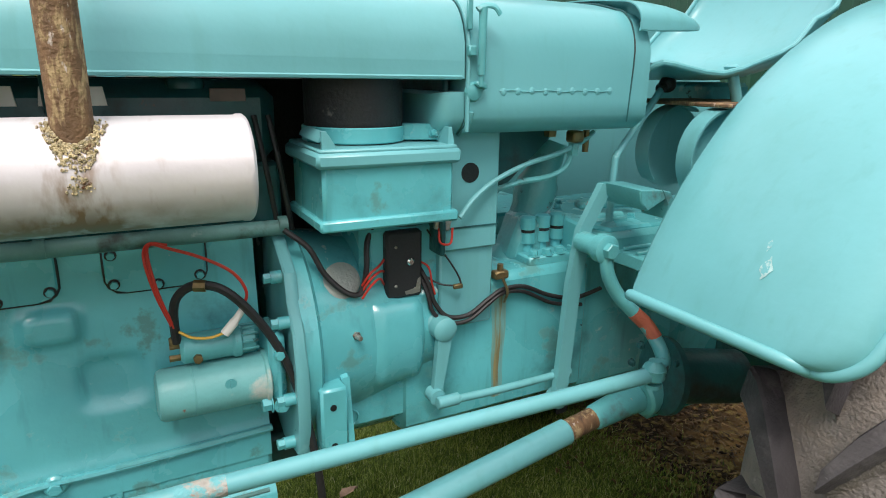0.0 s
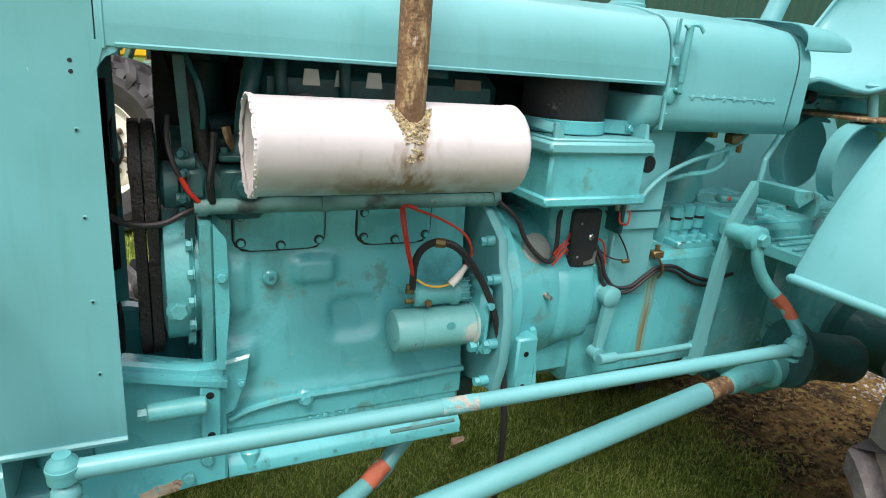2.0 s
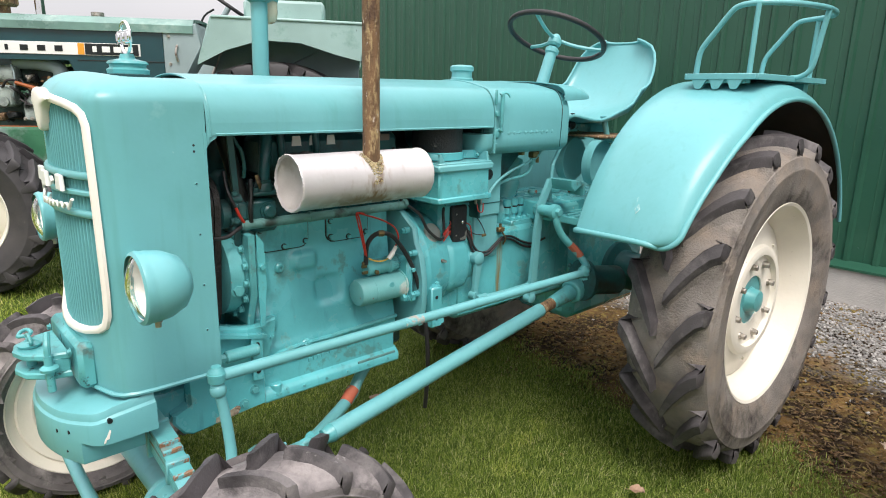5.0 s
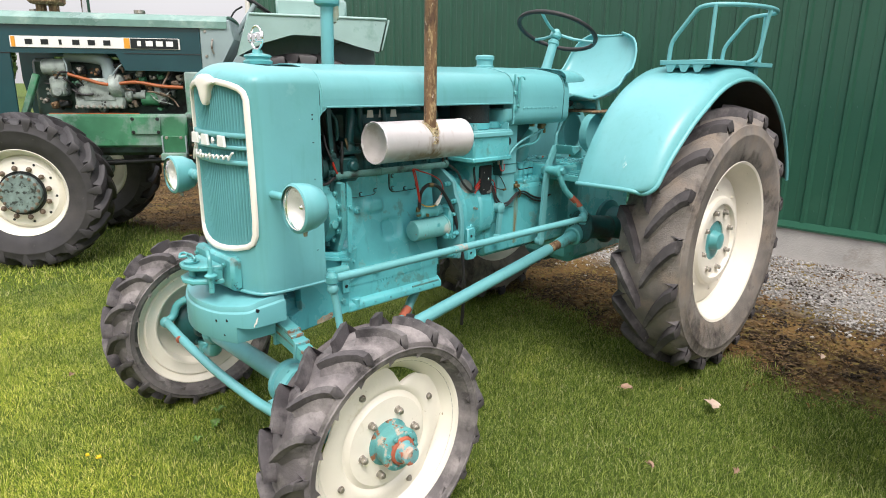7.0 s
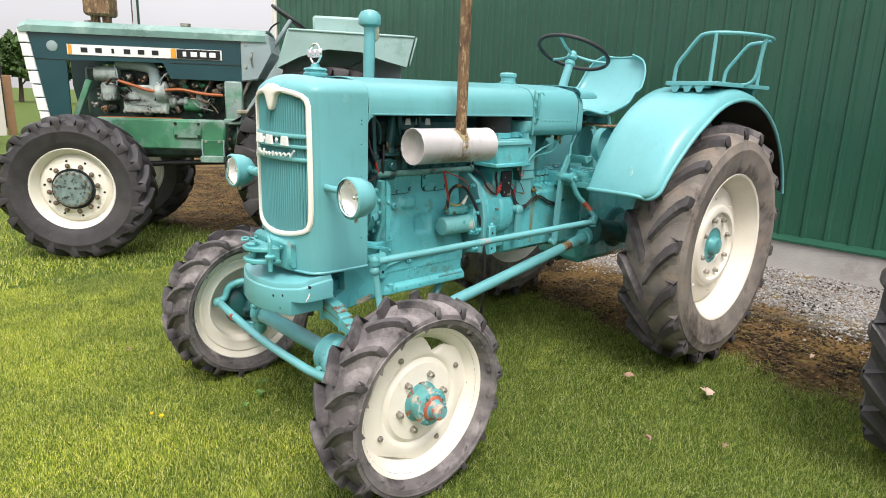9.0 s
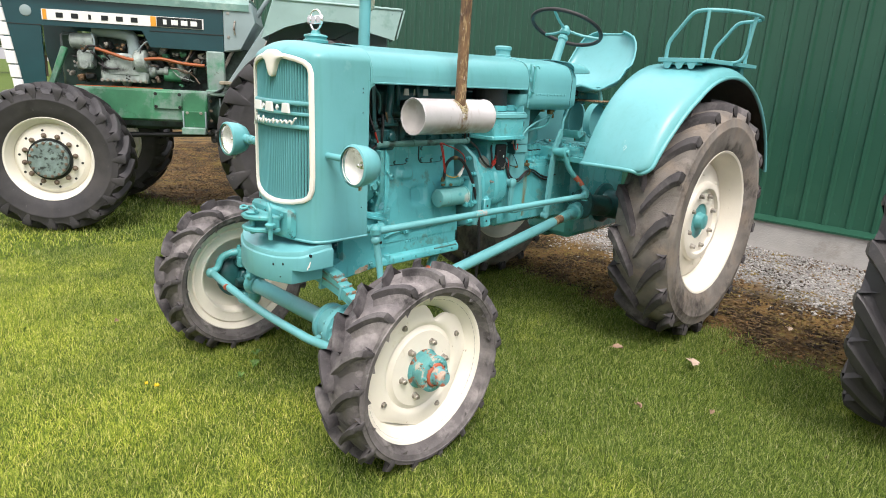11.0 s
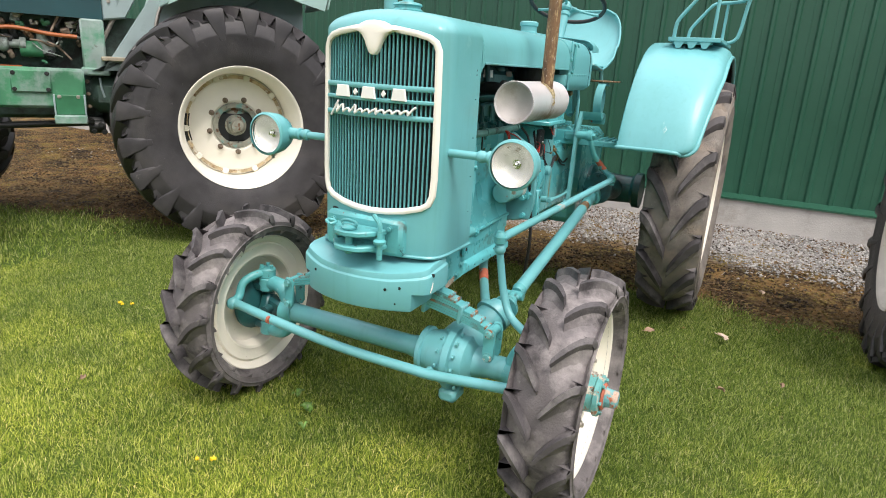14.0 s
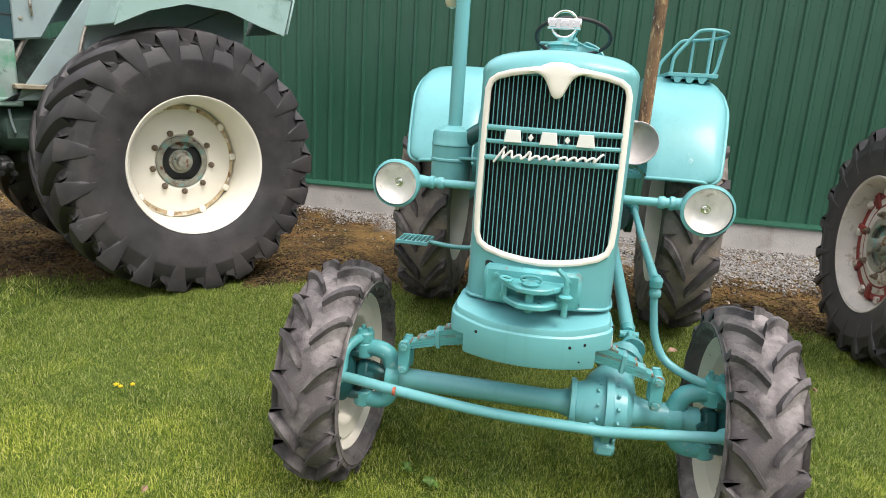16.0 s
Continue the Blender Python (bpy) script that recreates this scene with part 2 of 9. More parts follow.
weld = material("rusty_weld_bead", (0.62, 0.52, 0.31), 0.7, metal=0.3, vary=0.35, scale=70, bump=0.10, fine=260, spots=[(RUST, 60, 0.56, 0.66, 0.8), ((0.62, 0.56, 0.46), 90, 0.55, 0.62, 0.8)])
black_plastic = material("matt_black_plastic", (0.018, 0.018, 0.02), 0.55, vary=0.15, bump=0.02, spots=[((0.12, 0.11, 0.10), 14, 0.68, 0.72, 0.7)])
black_rubber_hose = material("black_cable_sheath", (0.018, 0.016, 0.017), 0.5, vary=0.1, bump=0.01)
red_wire = material("red_wire_insulation", (0.55, 0.035, 0.02), 0.45, vary=0.1, bump=0.0)
yellow_wire = material("yellow_wire_insulation", (0.62, 0.38, 0.05), 0.45, vary=0.1, bump=0.0)
white_plastic = material("white_plastic_connector", (0.78, 0.76, 0.70), 0.45, vary=0.05, bump=0.0)
steel = material("bare_steel", (0.42, 0.39, 0.35), 0.42, metal=0.85, vary=0.2, scale=30, bump=0.02, spots=[(RUST, 30, 0.58, 0.72, 0.8)])
brass = material("dull_brass", (0.22, 0.16, 0.075), 0.5, metal=0.8, vary=0.2, scale=40, bump=0.02)
chrome = material("chrome", (0.82, 0.82, 0.82), 0.12, metal=1.0, vary=0.05, bump=0.0)
reflector = material("headlamp_reflector", (0.74, 0.73, 0.71), 0.45, metal=0.35, vary=0.12, scale=30, bump=0.0, spots=[((0.42, 0.38, 0.32), 26, 0.60, 0.68, 0.5)])
core = material("radiator_core", (0.012, 0.016, 0.017), 0.6, metal=0.3, vary=0.2, bump=0.02)
belt_mat = material("worn_drive_belt", (0.022, 0.019, 0.018), 0.55, vary=0.2, scale=20, bump=0.04)
cladding = material("green_steel_cladding", (0.019, 0.084, 0.052), 0.36, vary=0.10, scale=1.2, bump=0.006, fine=30,
                    spots=[((0.035, 0.12, 0.075), 0.9, 0.5, 0.8, 0.45)])
concrete = material("weathered_concrete", (0.44, 0.425, 0.40), 0.85, vary=0.14, scale=3.0, bump=0.05, fine=70,
                    spots=[((0.24, 0.21, 0.17), 2.5, 0.55, 0.75, 0.9)])
stone_mat = material("grey_gravel", (0.30, 0.29, 0.275), 0.85, vary=0.2, scale=12, bump=0.05, island=0.45)
dry_leaf = material("dry_leaf", (0.33, 0.215, 0.145), 0.7, vary=0.25, scale=30, bump=0.04)
leaf_green = material("clover_leaf", (0.10, 0.20, 0.03), 0.5, vary=0.3, scale=20, bump=0.02, island=0.3)
petal = material("dandelion_petal", (0.85, 0.62, 0.02), 0.6, vary=0.1, bump=0.01)
hood_pale = material("mottled_hood_top_paint", (0.15, 0.27, 0.235), 0.30, vary=0.25, scale=4, bump=0.008, spots=[((0.30, 0.42, 0.38), 5, 0.55, 0.72, 0.5), ((0.05, 0.13, 0.12), 3, 0.58, 0.75, 0.4)])
green_dark = material("dark_green_hood_paint", (0.010, 0.055, 0.066), 0.22, vary=0.12, scale=3, bump=0.006, clear=0.3)
green_pale = material("pale_green_paint", (0.29, 0.43, 0.405), 0.38, vary=0.12, scale=3, bump=0.01, spots=[((0.12, 0.25, 0.20), 3, 0.6, 0.75, 0.5), ((0.06, 0.10, 0.08), 22, 0.70, 0.74, 0.7)])
green_grimy = material("grimy_dark_green_paint", (0.045, 0.085, 0.07), 0.5, vary=0.35, scale=6, bump=0.03, spots=[((0.015, 0.017, 0.016), 5, 0.48, 0.62, 0.7), ((0.16, 0.22, 0.20), 9, 0.62, 0.70, 0.6), (RUST, 12, 0.64, 0.72, 0.8)])
green_frame = material("faded_green_frame_paint", (0.050, 0.205, 0.105), 0.45, vary=0.3, scale=4, bump=0.02,
                       spots=[((0.20, 0.285, 0.25), 3.2, 0.49, 0.62, 0.75), ((0.02, 0.12, 0.05), 5.0, 0.56, 0.70, 0.6), ((0.05, 0.06, 0.05), 20, 0.66, 0.72, 0.7)])
green_step = material("dark_green_step_paint", (0.028, 0.150, 0.070), 0.45, vary=0.2, scale=9, bump=0.01, spots=[((0.16, 0.22, 0.18), 20, 0.66, 0.72, 0.7)])
post_paint = material("patchy_grey_green_paint", (0.24, 0.315, 0.295), 0.45, vary=0.2, scale=5, bump=0.015, spots=[((0.085, 0.27, 0.165), 4.5, 0.50, 0.66, 0.75), ((0.05, 0.06, 0.05), 16, 0.64, 0.72, 0.7)])
grey_paint = material("pale_grey_green_paint", (0.27, 0.345, 0.355), 0.38, vary=0.12, scale=4, bump=0.012, spots=[((0.15, 0.25, 0.19), 4, 0.6, 0.78, 0.6)])
engine_grey = material("greasy_engine_grey", (0.31, 0.36, 0.335), 0.45, metal=0.2, vary=0.4, scale=12, bump=0.05, spots=[((0.03, 0.03, 0.028), 8, 0.5, 0.65, 0.7)])
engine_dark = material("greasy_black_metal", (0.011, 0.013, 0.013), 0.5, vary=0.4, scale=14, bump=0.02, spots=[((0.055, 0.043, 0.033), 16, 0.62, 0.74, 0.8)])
orange_hose = material("orange_hose", (0.32, 0.085, 0.02), 0.5, vary=0.2, bump=0.01)
amber = material("amber_stripe", (0.75, 0.33, 0.03), 0.4, vary=0.05, bump=0.0)
red_paint = material("faded_red_paint", (0.19, 0.022, 0.018), 0.6, vary=0.25, scale=6, bump=0.03, spots=[((0.10, 0.03, 0.025), 8, 0.55, 0.7, 0.8)])
white_rusty = material("rusty_white_rim", (0.55, 0.52, 0.48), 0.55, vary=0.12, scale=8, bump=0.03, spots=[((0.22, 0.13, 0.07), 9.0, 0.56, 0.68, 0.8)])
yellow_paint = material("yellow_machine_paint", (0.72, 0.44, 0.01), 0.4, vary=0.08, scale=3, bump=0.01)
blue_tarp = material("blue_tarpaulin", (0.05, 0.22, 0.62), 0.5, vary=0.1, scale=2, bump=0.05)
board_mat = material("pale_grey_board", (0.62, 0.60, 0.55), 0.6, vary=0.05, scale=2, bump=0.01)
board_brown = material("brown_board", (0.26, 0.15, 0.08), 0.6, vary=0.1, scale=5, bump=0.02)
bark = material("tree_bark", (0.10, 0.075, 0.05), 0.9, vary=0.3, scale=8, bump=0.2)
tree_leaf = material("tree_foliage", (0.05, 0.10, 0.02), 0.6, vary=0.35, scale=1.2, bump=0.05, island=0.35)
primer_mat = material("red_primer_patch", (0.42, 0.11, 0.06), 0.7, vary=0.15, scale=20, bump=0.02, spots=[(TEAL, 18, 0.62, 0.66, 0.4)])


def glass_material(name, tint, rough):
    m = bpy.data.materials.new(name)
    m.use_nodes = True
    n, l = m.node_tree.nodes, m.node_tree.links
    b = n["Principled BSDF"]
    b.inputs["Base Color"].default_value = (*tint, 1)
    b.inputs["Transmission Weight"].default_value = 1.0
    b.inputs["Roughness"].default_value = rough
    b.inputs["IOR"].default_value = 1.06
    b.inputs["Coat Weight"].default_value = 1.0
    b.inputs["Coat Roughness"].default_value = 0.04
    wv = n.new("ShaderNodeTexWave")
    wv.inputs["Scale"].default_value = 22.0
    tc = n.new("ShaderNodeTexCoord")
    mp = n.new("ShaderNodeMapping")
    mp.inputs["Rotation"].default_value = (0, 0, radians(90))
    l.new(tc.outputs["Object"], mp.inputs["Vector"])
    l.new(mp.outputs["Vector"], wv.inputs["Vector"])
    bp = n.new("ShaderNodeBump")
    bp.inputs["Strength"].default_value, bp.inputs["Distance"].default_value = 0.2, 0.0015
    l.new(wv.outputs["Fac"], bp.inputs["Height"])
    l.new(bp.outputs["Normal"], b.inputs["Normal"])
    return m


lens_glass = glass_material("fluted_lamp_glass", (0.96, 0.97, 0.96), 0.06)
jar_glass = material("dusty_glass_bowl", (0.60, 0.56, 0.42), 0.2, vary=0.12, scale=14, bump=0.01, clear=0.6)


def ground_material():
    """Grass, bare mossy earth and gravel in their own stretches of the one ground sheet."""
    m = bpy.data.materials.new("yard_ground")
    m.use_nodes = True
    n, l = m.node_tree.nodes, m.node_tree.links
    b = n["Principled BSDF"]
    geo = n.new("ShaderNodeNewGeometry")

    def noise_node(scale, detail=5):
        t = n.new("ShaderNodeTexNoise")
        t.inputs["Scale"].default_value, t.inputs["Detail"].default_value = scale, detail
        l.new(geo.outputs["Position"], t.inputs["Vector"])
        return t.outputs["Fac"]

    def ramp(sock, lo, hi, a=0.0, c=1.0):
        t = n.new("ShaderNodeMapRange")
        for k, v in (("From Min", lo), ("From Max", hi), ("To Min", a), ("To Max", c)):
            t.inputs[k].default_value = v
        l.new(sock, t.inputs["Value"])
        return t.outputs["Result"]

    def mixc(f, a, c):
        t = n.new("ShaderNodeMix")
        t.data_type = "RGBA"
        l.new(f, t.inputs["Factor"])
        for s, v in (("A", a), ("B", c)):
            if isinstance(v, tuple):
                t.inputs[s].default_value = (*v, 1)
            else:
                l.new(v, t.inputs[s])
        return t.outputs["Result"]

    def math_node(op, a, c):
        t = n.new("ShaderNodeMath")
        t.operation = op
        for i, v in enumerate((a, c)):
            if isinstance(v, (int, float)):
                t.inputs[i].default_value = v
            else:
                l.new(v, t.inputs[i])
        return t.outputs["Value"]

    sep = n.new("ShaderNodeSeparateXYZ")
    l.new(geo.outputs["Position"], sep.inputs["Vector"])
    x, y = sep.outputs["X"], sep.outputs["Y"]
    wob = math_node("MULTIPLY", math_node("SUBTRACT", noise_node(1.6), 0.5), 1.1)
    rise = math_node("MULTIPLY", math_node("MINIMUM", math_node("MAXIMUM", math_node("SUBTRACT", y, 0.9), 0.0), 4.4), 0.30)
    bend = math_node("SUBTRACT", rise, math_node("MULTIPLY", math_node("MAXIMUM", math_node("SUBTRACT", y, 6.0), 0.0), 0.35))
    ex = math_node("ADD", math_node("ADD", x, wob), bend)
    f_dirt = ramp(ex, 2.25, 2.5)
    f_grav = ramp(math_node("ADD", math_node("ADD", x, wob), math_node("MULTIPLY", rise, -2.3)), 3.6, 4.0)
    grass = mixc(ramp(noise_node(2.2), 0.35, 0.65), (0.066, 0.112, 0.018), (0.11, 0.145, 0.030))
    grass = mixc(ramp(noise_node(60), 0.4, 0.7), grass, (0.055, 0.088, 0.016))
    dirt = mixc(ramp(noise_node(3.2), 0.40, 0.60), (0.150, 0.088, 0.032), (0.026, 0.016, 0.009))
    dirt = mixc(ramp(noise_node(28), 0.52, 0.68), dirt, (0.19, 0.145, 0.045))
    grav = mixc(ramp(noise_node(45), 0.4, 0.62), (0.17, 0.16, 0.145), (0.30, 0.285, 0.27))
    col = mixc(f_dirt, grass, mixc(f_grav, dirt, grav))
    l.new(col, b.inputs["Base Color"])
    b.inputs["Roughness"].default_value = 0.95
    b.inputs["Specular IOR Level"].default_value = 0.2
    bp = n.new("ShaderNodeBump")
    bp.inputs["Strength"].default_value, bp.inputs["Distance"].default_value = 1.0, 0.02
    l.new(noise_node(38, 8), bp.inputs["Height"])
    l.new(bp.outputs["Normal"], b.inputs["Normal"])
    return m


def grass_material():
    m = bpy.data.materials.new("lawn_grass_blades")
    m.use_nodes = True
    n, l = m.node_tree.nodes, m.node_tree.links
    b = n["Principled BSDF"]
    geo = n.new("ShaderNodeNewGeometry")
    cr = n.new("ShaderNodeValToRGB")
    e = cr.color_ramp.elements
    e[0].position, e[0].color = 0.0, (0.036, 0.066, 0.009, 1)
    e[1].position, e[1].color = 1.0, (0.46, 0.45, 0.24, 1)
    for p, c in ((0.30, (0.086, 0.146, 0.016, 1)), (0.60, (0.178, 0.252, 0.034, 1)), (0.84, (0.305, 0.37, 0.085, 1)), (0.96, (0.40, 0.44, 0.16, 1))):
        k = e.new(p)
        k.color = c
    l.new(geo.outputs["Random Per Island"], cr.inputs["Fac"])
    t = n.new("ShaderNodeTexNoise")
    t.inputs["Scale"].default_value, t.inputs["Detail"].default_value = 1.9, 8
    t.inputs["Roughness"].default_value = 0.62
    l.new(geo.outputs["Position"], t.inputs["Vector"])
    mr = n.new("ShaderNodeMapRange")
    mr.inputs["From Min"].default_value, mr.inputs["From Max"].default_value = 0.35, 0.68
    # the blades get brighter and yellower away from the building
    sp = n.new("ShaderNodeSeparateXYZ")
    l.new(geo.outputs["Position"], sp.inputs["Vector"])
    tilt = n.new("ShaderNodeMapRange")
    tilt.inputs["From Min"].default_value, tilt.inputs["From Max"].default_value = 1.1, -0.6
    tilt.inputs["To Min"].default_value, tilt.inputs["To Max"].default_value = -0.24, 0.08
    l.new(sp.outputs["X"], tilt.inputs["Value"])
    sm = n.new("ShaderNodeMath")
    l.new(t.outputs["Fac"], sm.inputs[0])
    l.new(tilt.outputs["Result"], sm.inputs[1])
    l.new(sm.outputs["Value"], mr.inputs["Value"])
    mx = n.new("ShaderNodeMix")
    mx.data_type, mx.blend_type = "RGBA", "MULTIPLY"
    mx.inputs["B"].default_value = (2.12, 1.82, 1.42, 1)
    l.new(mr.outputs["Result"], mx.inputs["Factor"])
    l.new(cr.outputs["Color"], mx.inputs["A"])
    l.new(mx.outputs["Result"], b.inputs["Base Color"])
    b.inputs["Roughness"].default_value = 0.55
    b.inputs["Specular IOR Level"].default_value = 0.25
    # thin blades let light through, and their mass faces the sky
    up = n.new("ShaderNodeVectorMath")
    up.operation = "ADD"
    up.inputs[1].default_value = (0, 0, 0.6)
    l.new(geo.outputs["Normal"], up.inputs[0])
    nm = n.new("ShaderNodeVectorMath")
    nm.operation = "NORMALIZE"
    l.new(up.outputs["Vector"], nm.inputs[0])
    l.new(nm.outputs["Vector"], b.inputs["Normal"])
    tl = n.new("ShaderNodeBsdfTranslucent")
    l.new(mx.outputs["Result"], tl.inputs["Color"])
    ms = n.new("ShaderNodeMixShader")
    ms.inputs["Fac"].default_value = 0.35
    l.new(b.outputs["BSDF"], ms.inputs[1])
    l.new(tl.outputs["BSDF"], ms.inputs[2])
    l.new(ms.outputs["Shader"], n["Material Output"].inputs["Surface"])
    return m


ground_mat, grass_mat = ground_material(), grass_material()

# ---- mesh tools ----


class Shape:
    """Collects points and faces of one mesh."""

    def __init__(self):
        self.v, self.f, self.m = [], [], Matrix()

    def add(self, vs, fs):
        o = len(self.v)
        self.v += [tuple(self.m @ Vector(p)) for p in vs]
        self.f += [tuple(o + i for i in q) for q in fs]
        return self

    def box(self, c, s, bev=0.004, turn=(0, 0, 0)):
        hx, hy, hz = s[0] / 2, s[1] / 2, s[2] / 2
        b = min(bev, hx * 0.9, hy * 0.9, hz * 0.9)
        r = Euler([radians(a) for a in turn]).to_matrix()
        vs, idx = [], {}
        for sx in (-1, 1):
            for sy in (-1, 1):
                for sz in (-1, 1):
                    for k, p in enumerate(((hx, hy - b, hz - b), (hx - b, hy, hz - b), (hx - b, hy - b, hz))):
                        idx[sx, sy, sz, k] = len(vs)
                        vs.append(r @ Vector((p[0] * sx, p[1] * sy, p[2] * sz)) + Vector(c))
        fs = []
        for s1 in (-1, 1):
            fs.append([idx[s1, a, d, 0] for a, d in ((-1, -1), (1, -1), (1, 1), (-1, 1))][::s1])
            fs.append([idx[a, s1, d, 1] for a, d in ((-1, -1), (-1, 1), (1, 1), (1, -1))][::s1])
            fs.append([idx[a, d, s1, 2] for a, d in ((-1, -1), (1, -1), (1, 1), (-1, 1))][::s1])
            for s2 in (-1, 1):
                fs.append([idx[s1, s2, -1, 0], idx[s1, s2, 1, 0], idx[s1, s2, 1, 1], idx[s1, s2, -1, 1]][::-s1 * s2])
                fs.append([idx[s1, -1, s2, 0], idx[s1, 1, s2, 0], idx[s1, 1, s2, 2], idx[s1, -1, s2, 2]][::s1 * s2])
                fs.append([idx[-1, s1, s2, 1], idx[1, s1, s2, 1], idx[1, s1, s2, 2], idx[-1, s1, s2, 2]][::-s1 * s2])
                for s3 in (-1, 1):
                    fs.append([idx[s1, s2, s3, k] for k in range(3)][::s1 * s2 * s3])
        return self.add(vs, fs)

    def loft(self, rings, closed=True, caps=(True, True)):
        """Rings of equally many points, one after the other."""
        k = len(rings[0])
        vs = [p for r in rings for p in r]
        fs = []
        for i in range(len(rings) - 1):
            for j in range(k if closed else k - 1):
                a, b = i * k + j, i * k + (j + 1) % k
                fs.append((a, b, b + k, a + k))
        if closed and caps[0]:
            fs.append(tuple(range(k))[::-1])
        if closed and caps[1]:
            fs.append(tuple(range((len(rings) - 1) * k, len(rings) * k)))
        return self.add(vs, fs)

    def lathe(self, prof, p0, p1, n=24, caps=(True, True)):
        """Profile of (radius, distance along the axis from p0 to p1)."""
        p0, ax = Vector(p0), (Vector(p1) - Vector(p0)).normalized()
        u = ax.orthogonal().normalized()
        w = ax.cross(u)
        rings = [[p0 + ax * h + (u * math.cos(2 * math.pi * i / n) + w * math.sin(2 * math.pi * i / n)) * r for i in range(n)] for r, h in prof]
        return self.loft(rings, True, caps)

    def cyl(self, p0, p1, r0, r1=None, n=18, bev=0.0):
        r1 = r0 if r1 is None else r1
        ln = (Vector(p1) - Vector(p0)).length
        b = min(bev, ln * 0.4, min(r0, r1) * 0.8)
        prof = [(r0 - b, 0), (r0, b), (r1, ln - b), (r1 - b, ln)] if b else [(r0, 0), (r1, ln)]
        return self.lathe(prof, p0, p1, n)

    def tube(self, pts, r, n=10, smooth=6, flat=1.0):
        """A round bar along points, rounded by a spline. flat squeezes it sideways."""
        P = [Vector(p) for p in pts]
        if smooth > 1 and len(P) > 2:
            Q = [P[0] * 2 - P[1]] + P + [P[-1] * 2 - P[-2]]
            out = []
            for i in range(1, len(Q) - 2):
                a, b, c, d = Q[i - 1:i + 3]
                for s in range(smooth):
                    t = s / smooth
                    out.append(0.5 * ((2 * b) + (c - a) * t + (2 * a - 5 * b + 4 * c - d) * t * t + (3 * b - a - 3 * c + d) * t ** 3))
            P = out + [P[-1]]
        rings, u = [], None
        for i, p in enumerate(P):
            d = (P[min(i + 1, len(P) - 1)] - P[max(i - 1, 0)]).normalized()
            u = d.orthogonal().normalized() if u is None else (u - d * u.dot(d)).normalized()
            w = d.cross(u)
            rr = r(i / (len(P) - 1)) if callable(r) else r
            rings.append([p + (u * math.cos(2 * math.pi * k / n) + w * math.sin(2 * math.pi * k / n) * flat) * rr for k in range(n)])
        return self.loft(rings)

    def prism(self, poly, axis, a, b, bev=0.003):
        """A flat outline (in the two other axes, in order) pushed along axis from a to b, with a small chamfer."""
        c = [sum(p[i] for p in poly) / len(poly) for i in (0, 1)]

        def at(p, h, inset):
            d = math.hypot(p[0] - c[0], p[1] - c[1]) or 1
            q = [c[i] + (p[i] - c[i]) * max(0, 1 - inset / d) for i in (0, 1)]
            return {"x": (h, q[0], q[1]), "y": (q[0], h, q[1]), "z": (q[0], q[1], h)}[axis]

        s = 1 if b > a else -1
        rings = [[at(p, a, bev) for p in poly], [at(p, a + s * bev, 0) for p in poly], [at(p, b - s * bev, 0) for p in poly], [at(p, b, bev) for p in poly]]
        return self.loft(rings)

    def ball(self, c, r, n=14, squash=1.0):
        prof = [(max(1e-4, r * math.sin(math.pi * i / (n // 2))), r * squash * (1 - math.cos(math.pi * i / (n // 2)))) for i in range(n // 2 + 1)]
        return self.lathe(prof, Vector(c) - Vector((0, 0, r * squash)), Vector(c), n)

    def bolt(self, p, d, r=0.008, h=0.007, washer=True):
        p, d = Vector(p), Vector(d).normalized()
        if washer:
            self.cyl(p, p + d * 0.002, r * 1.5, n=12)
        self.cyl(p + d * 0.002, p + d * (0.002 + h), r * 1.1, n=6, bev=0.001)
        return self

    def sheet(self, grid, thick):
        """A skin of points with thickness, pushed against its normal."""
        nu, nv = len(grid), len(grid[0])
        P = [[Vector(p) for p in row] for row in grid]
        vs = [p for row in P for p in row]
        back = []
        for i in range(nu):
            for j in range(nv):
                du = P[min(i + 1, nu - 1)][j] - P[max(i - 1, 0)][j]
                dv = P[i][min(j + 1, nv - 1)] - P[i][max(j - 1, 0)]
                nn = du.cross(dv)
                back.append(P[i][j] - nn.normalized() * thick if nn.length > 1e-12 else P[i][j])
        o = nu * nv
        fs = []
        for i in range(nu - 1):
            for j in range(nv - 1):
                a = i * nv + j
                fs.append((a, a + nv, a + nv + 1, a + 1))
                fs.append((o + a, o + a + 1, o + a + nv + 1, o + a + nv))
        rim = [i * nv for i in range(nu)] + [(nu - 1) * nv + j for j in range(1, nv)] + [i * nv + nv - 1 for i in range(nu - 2, -1, -1)] + [j for j in range(nv - 2, 0, -1)]
        for k in range(len(rim)):
            a, b = rim[k], rim[(k + 1) % len(rim)]
            fs.append((b, a, o + a, o + b))
        return self.add(vs + back, fs)

    def mesh(self, name, mat, angle=38):
        me = bpy.data.meshes.new(name)
        me.from_pydata([tuple(p) for p in self.v], [], self.f)
        me.materials.append(mat)
        me.validate()
        me.polygons.foreach_set("use_smooth", [True] * len(me.polygons))
        me.set_sharp_from_angle(angle=radians(angle))
        return me


HOME = {}


def thing(name, m, label, category, group="", kind=""):
    """A top-level thing: an Empty at its base. Its parts are built in the frame given by m's inverse, kept in HOME."""
    ob = tagged(new(name), label, category, group, kind)
    ob.empty_display_size = 0.2
    ob.matrix_basis = m
    HOME[ob.name] = Matrix()
    return ob


def part(name, shape, mat, parent, label="", angle=38):
    ob = new(name, shape.mesh(name, mat, angle))
    ob.parent = parent
    if parent.name in HOME:
        ob.matrix_parent_inverse = HOME[parent.name]
    if label:
        ob["label"] = label
    return ob


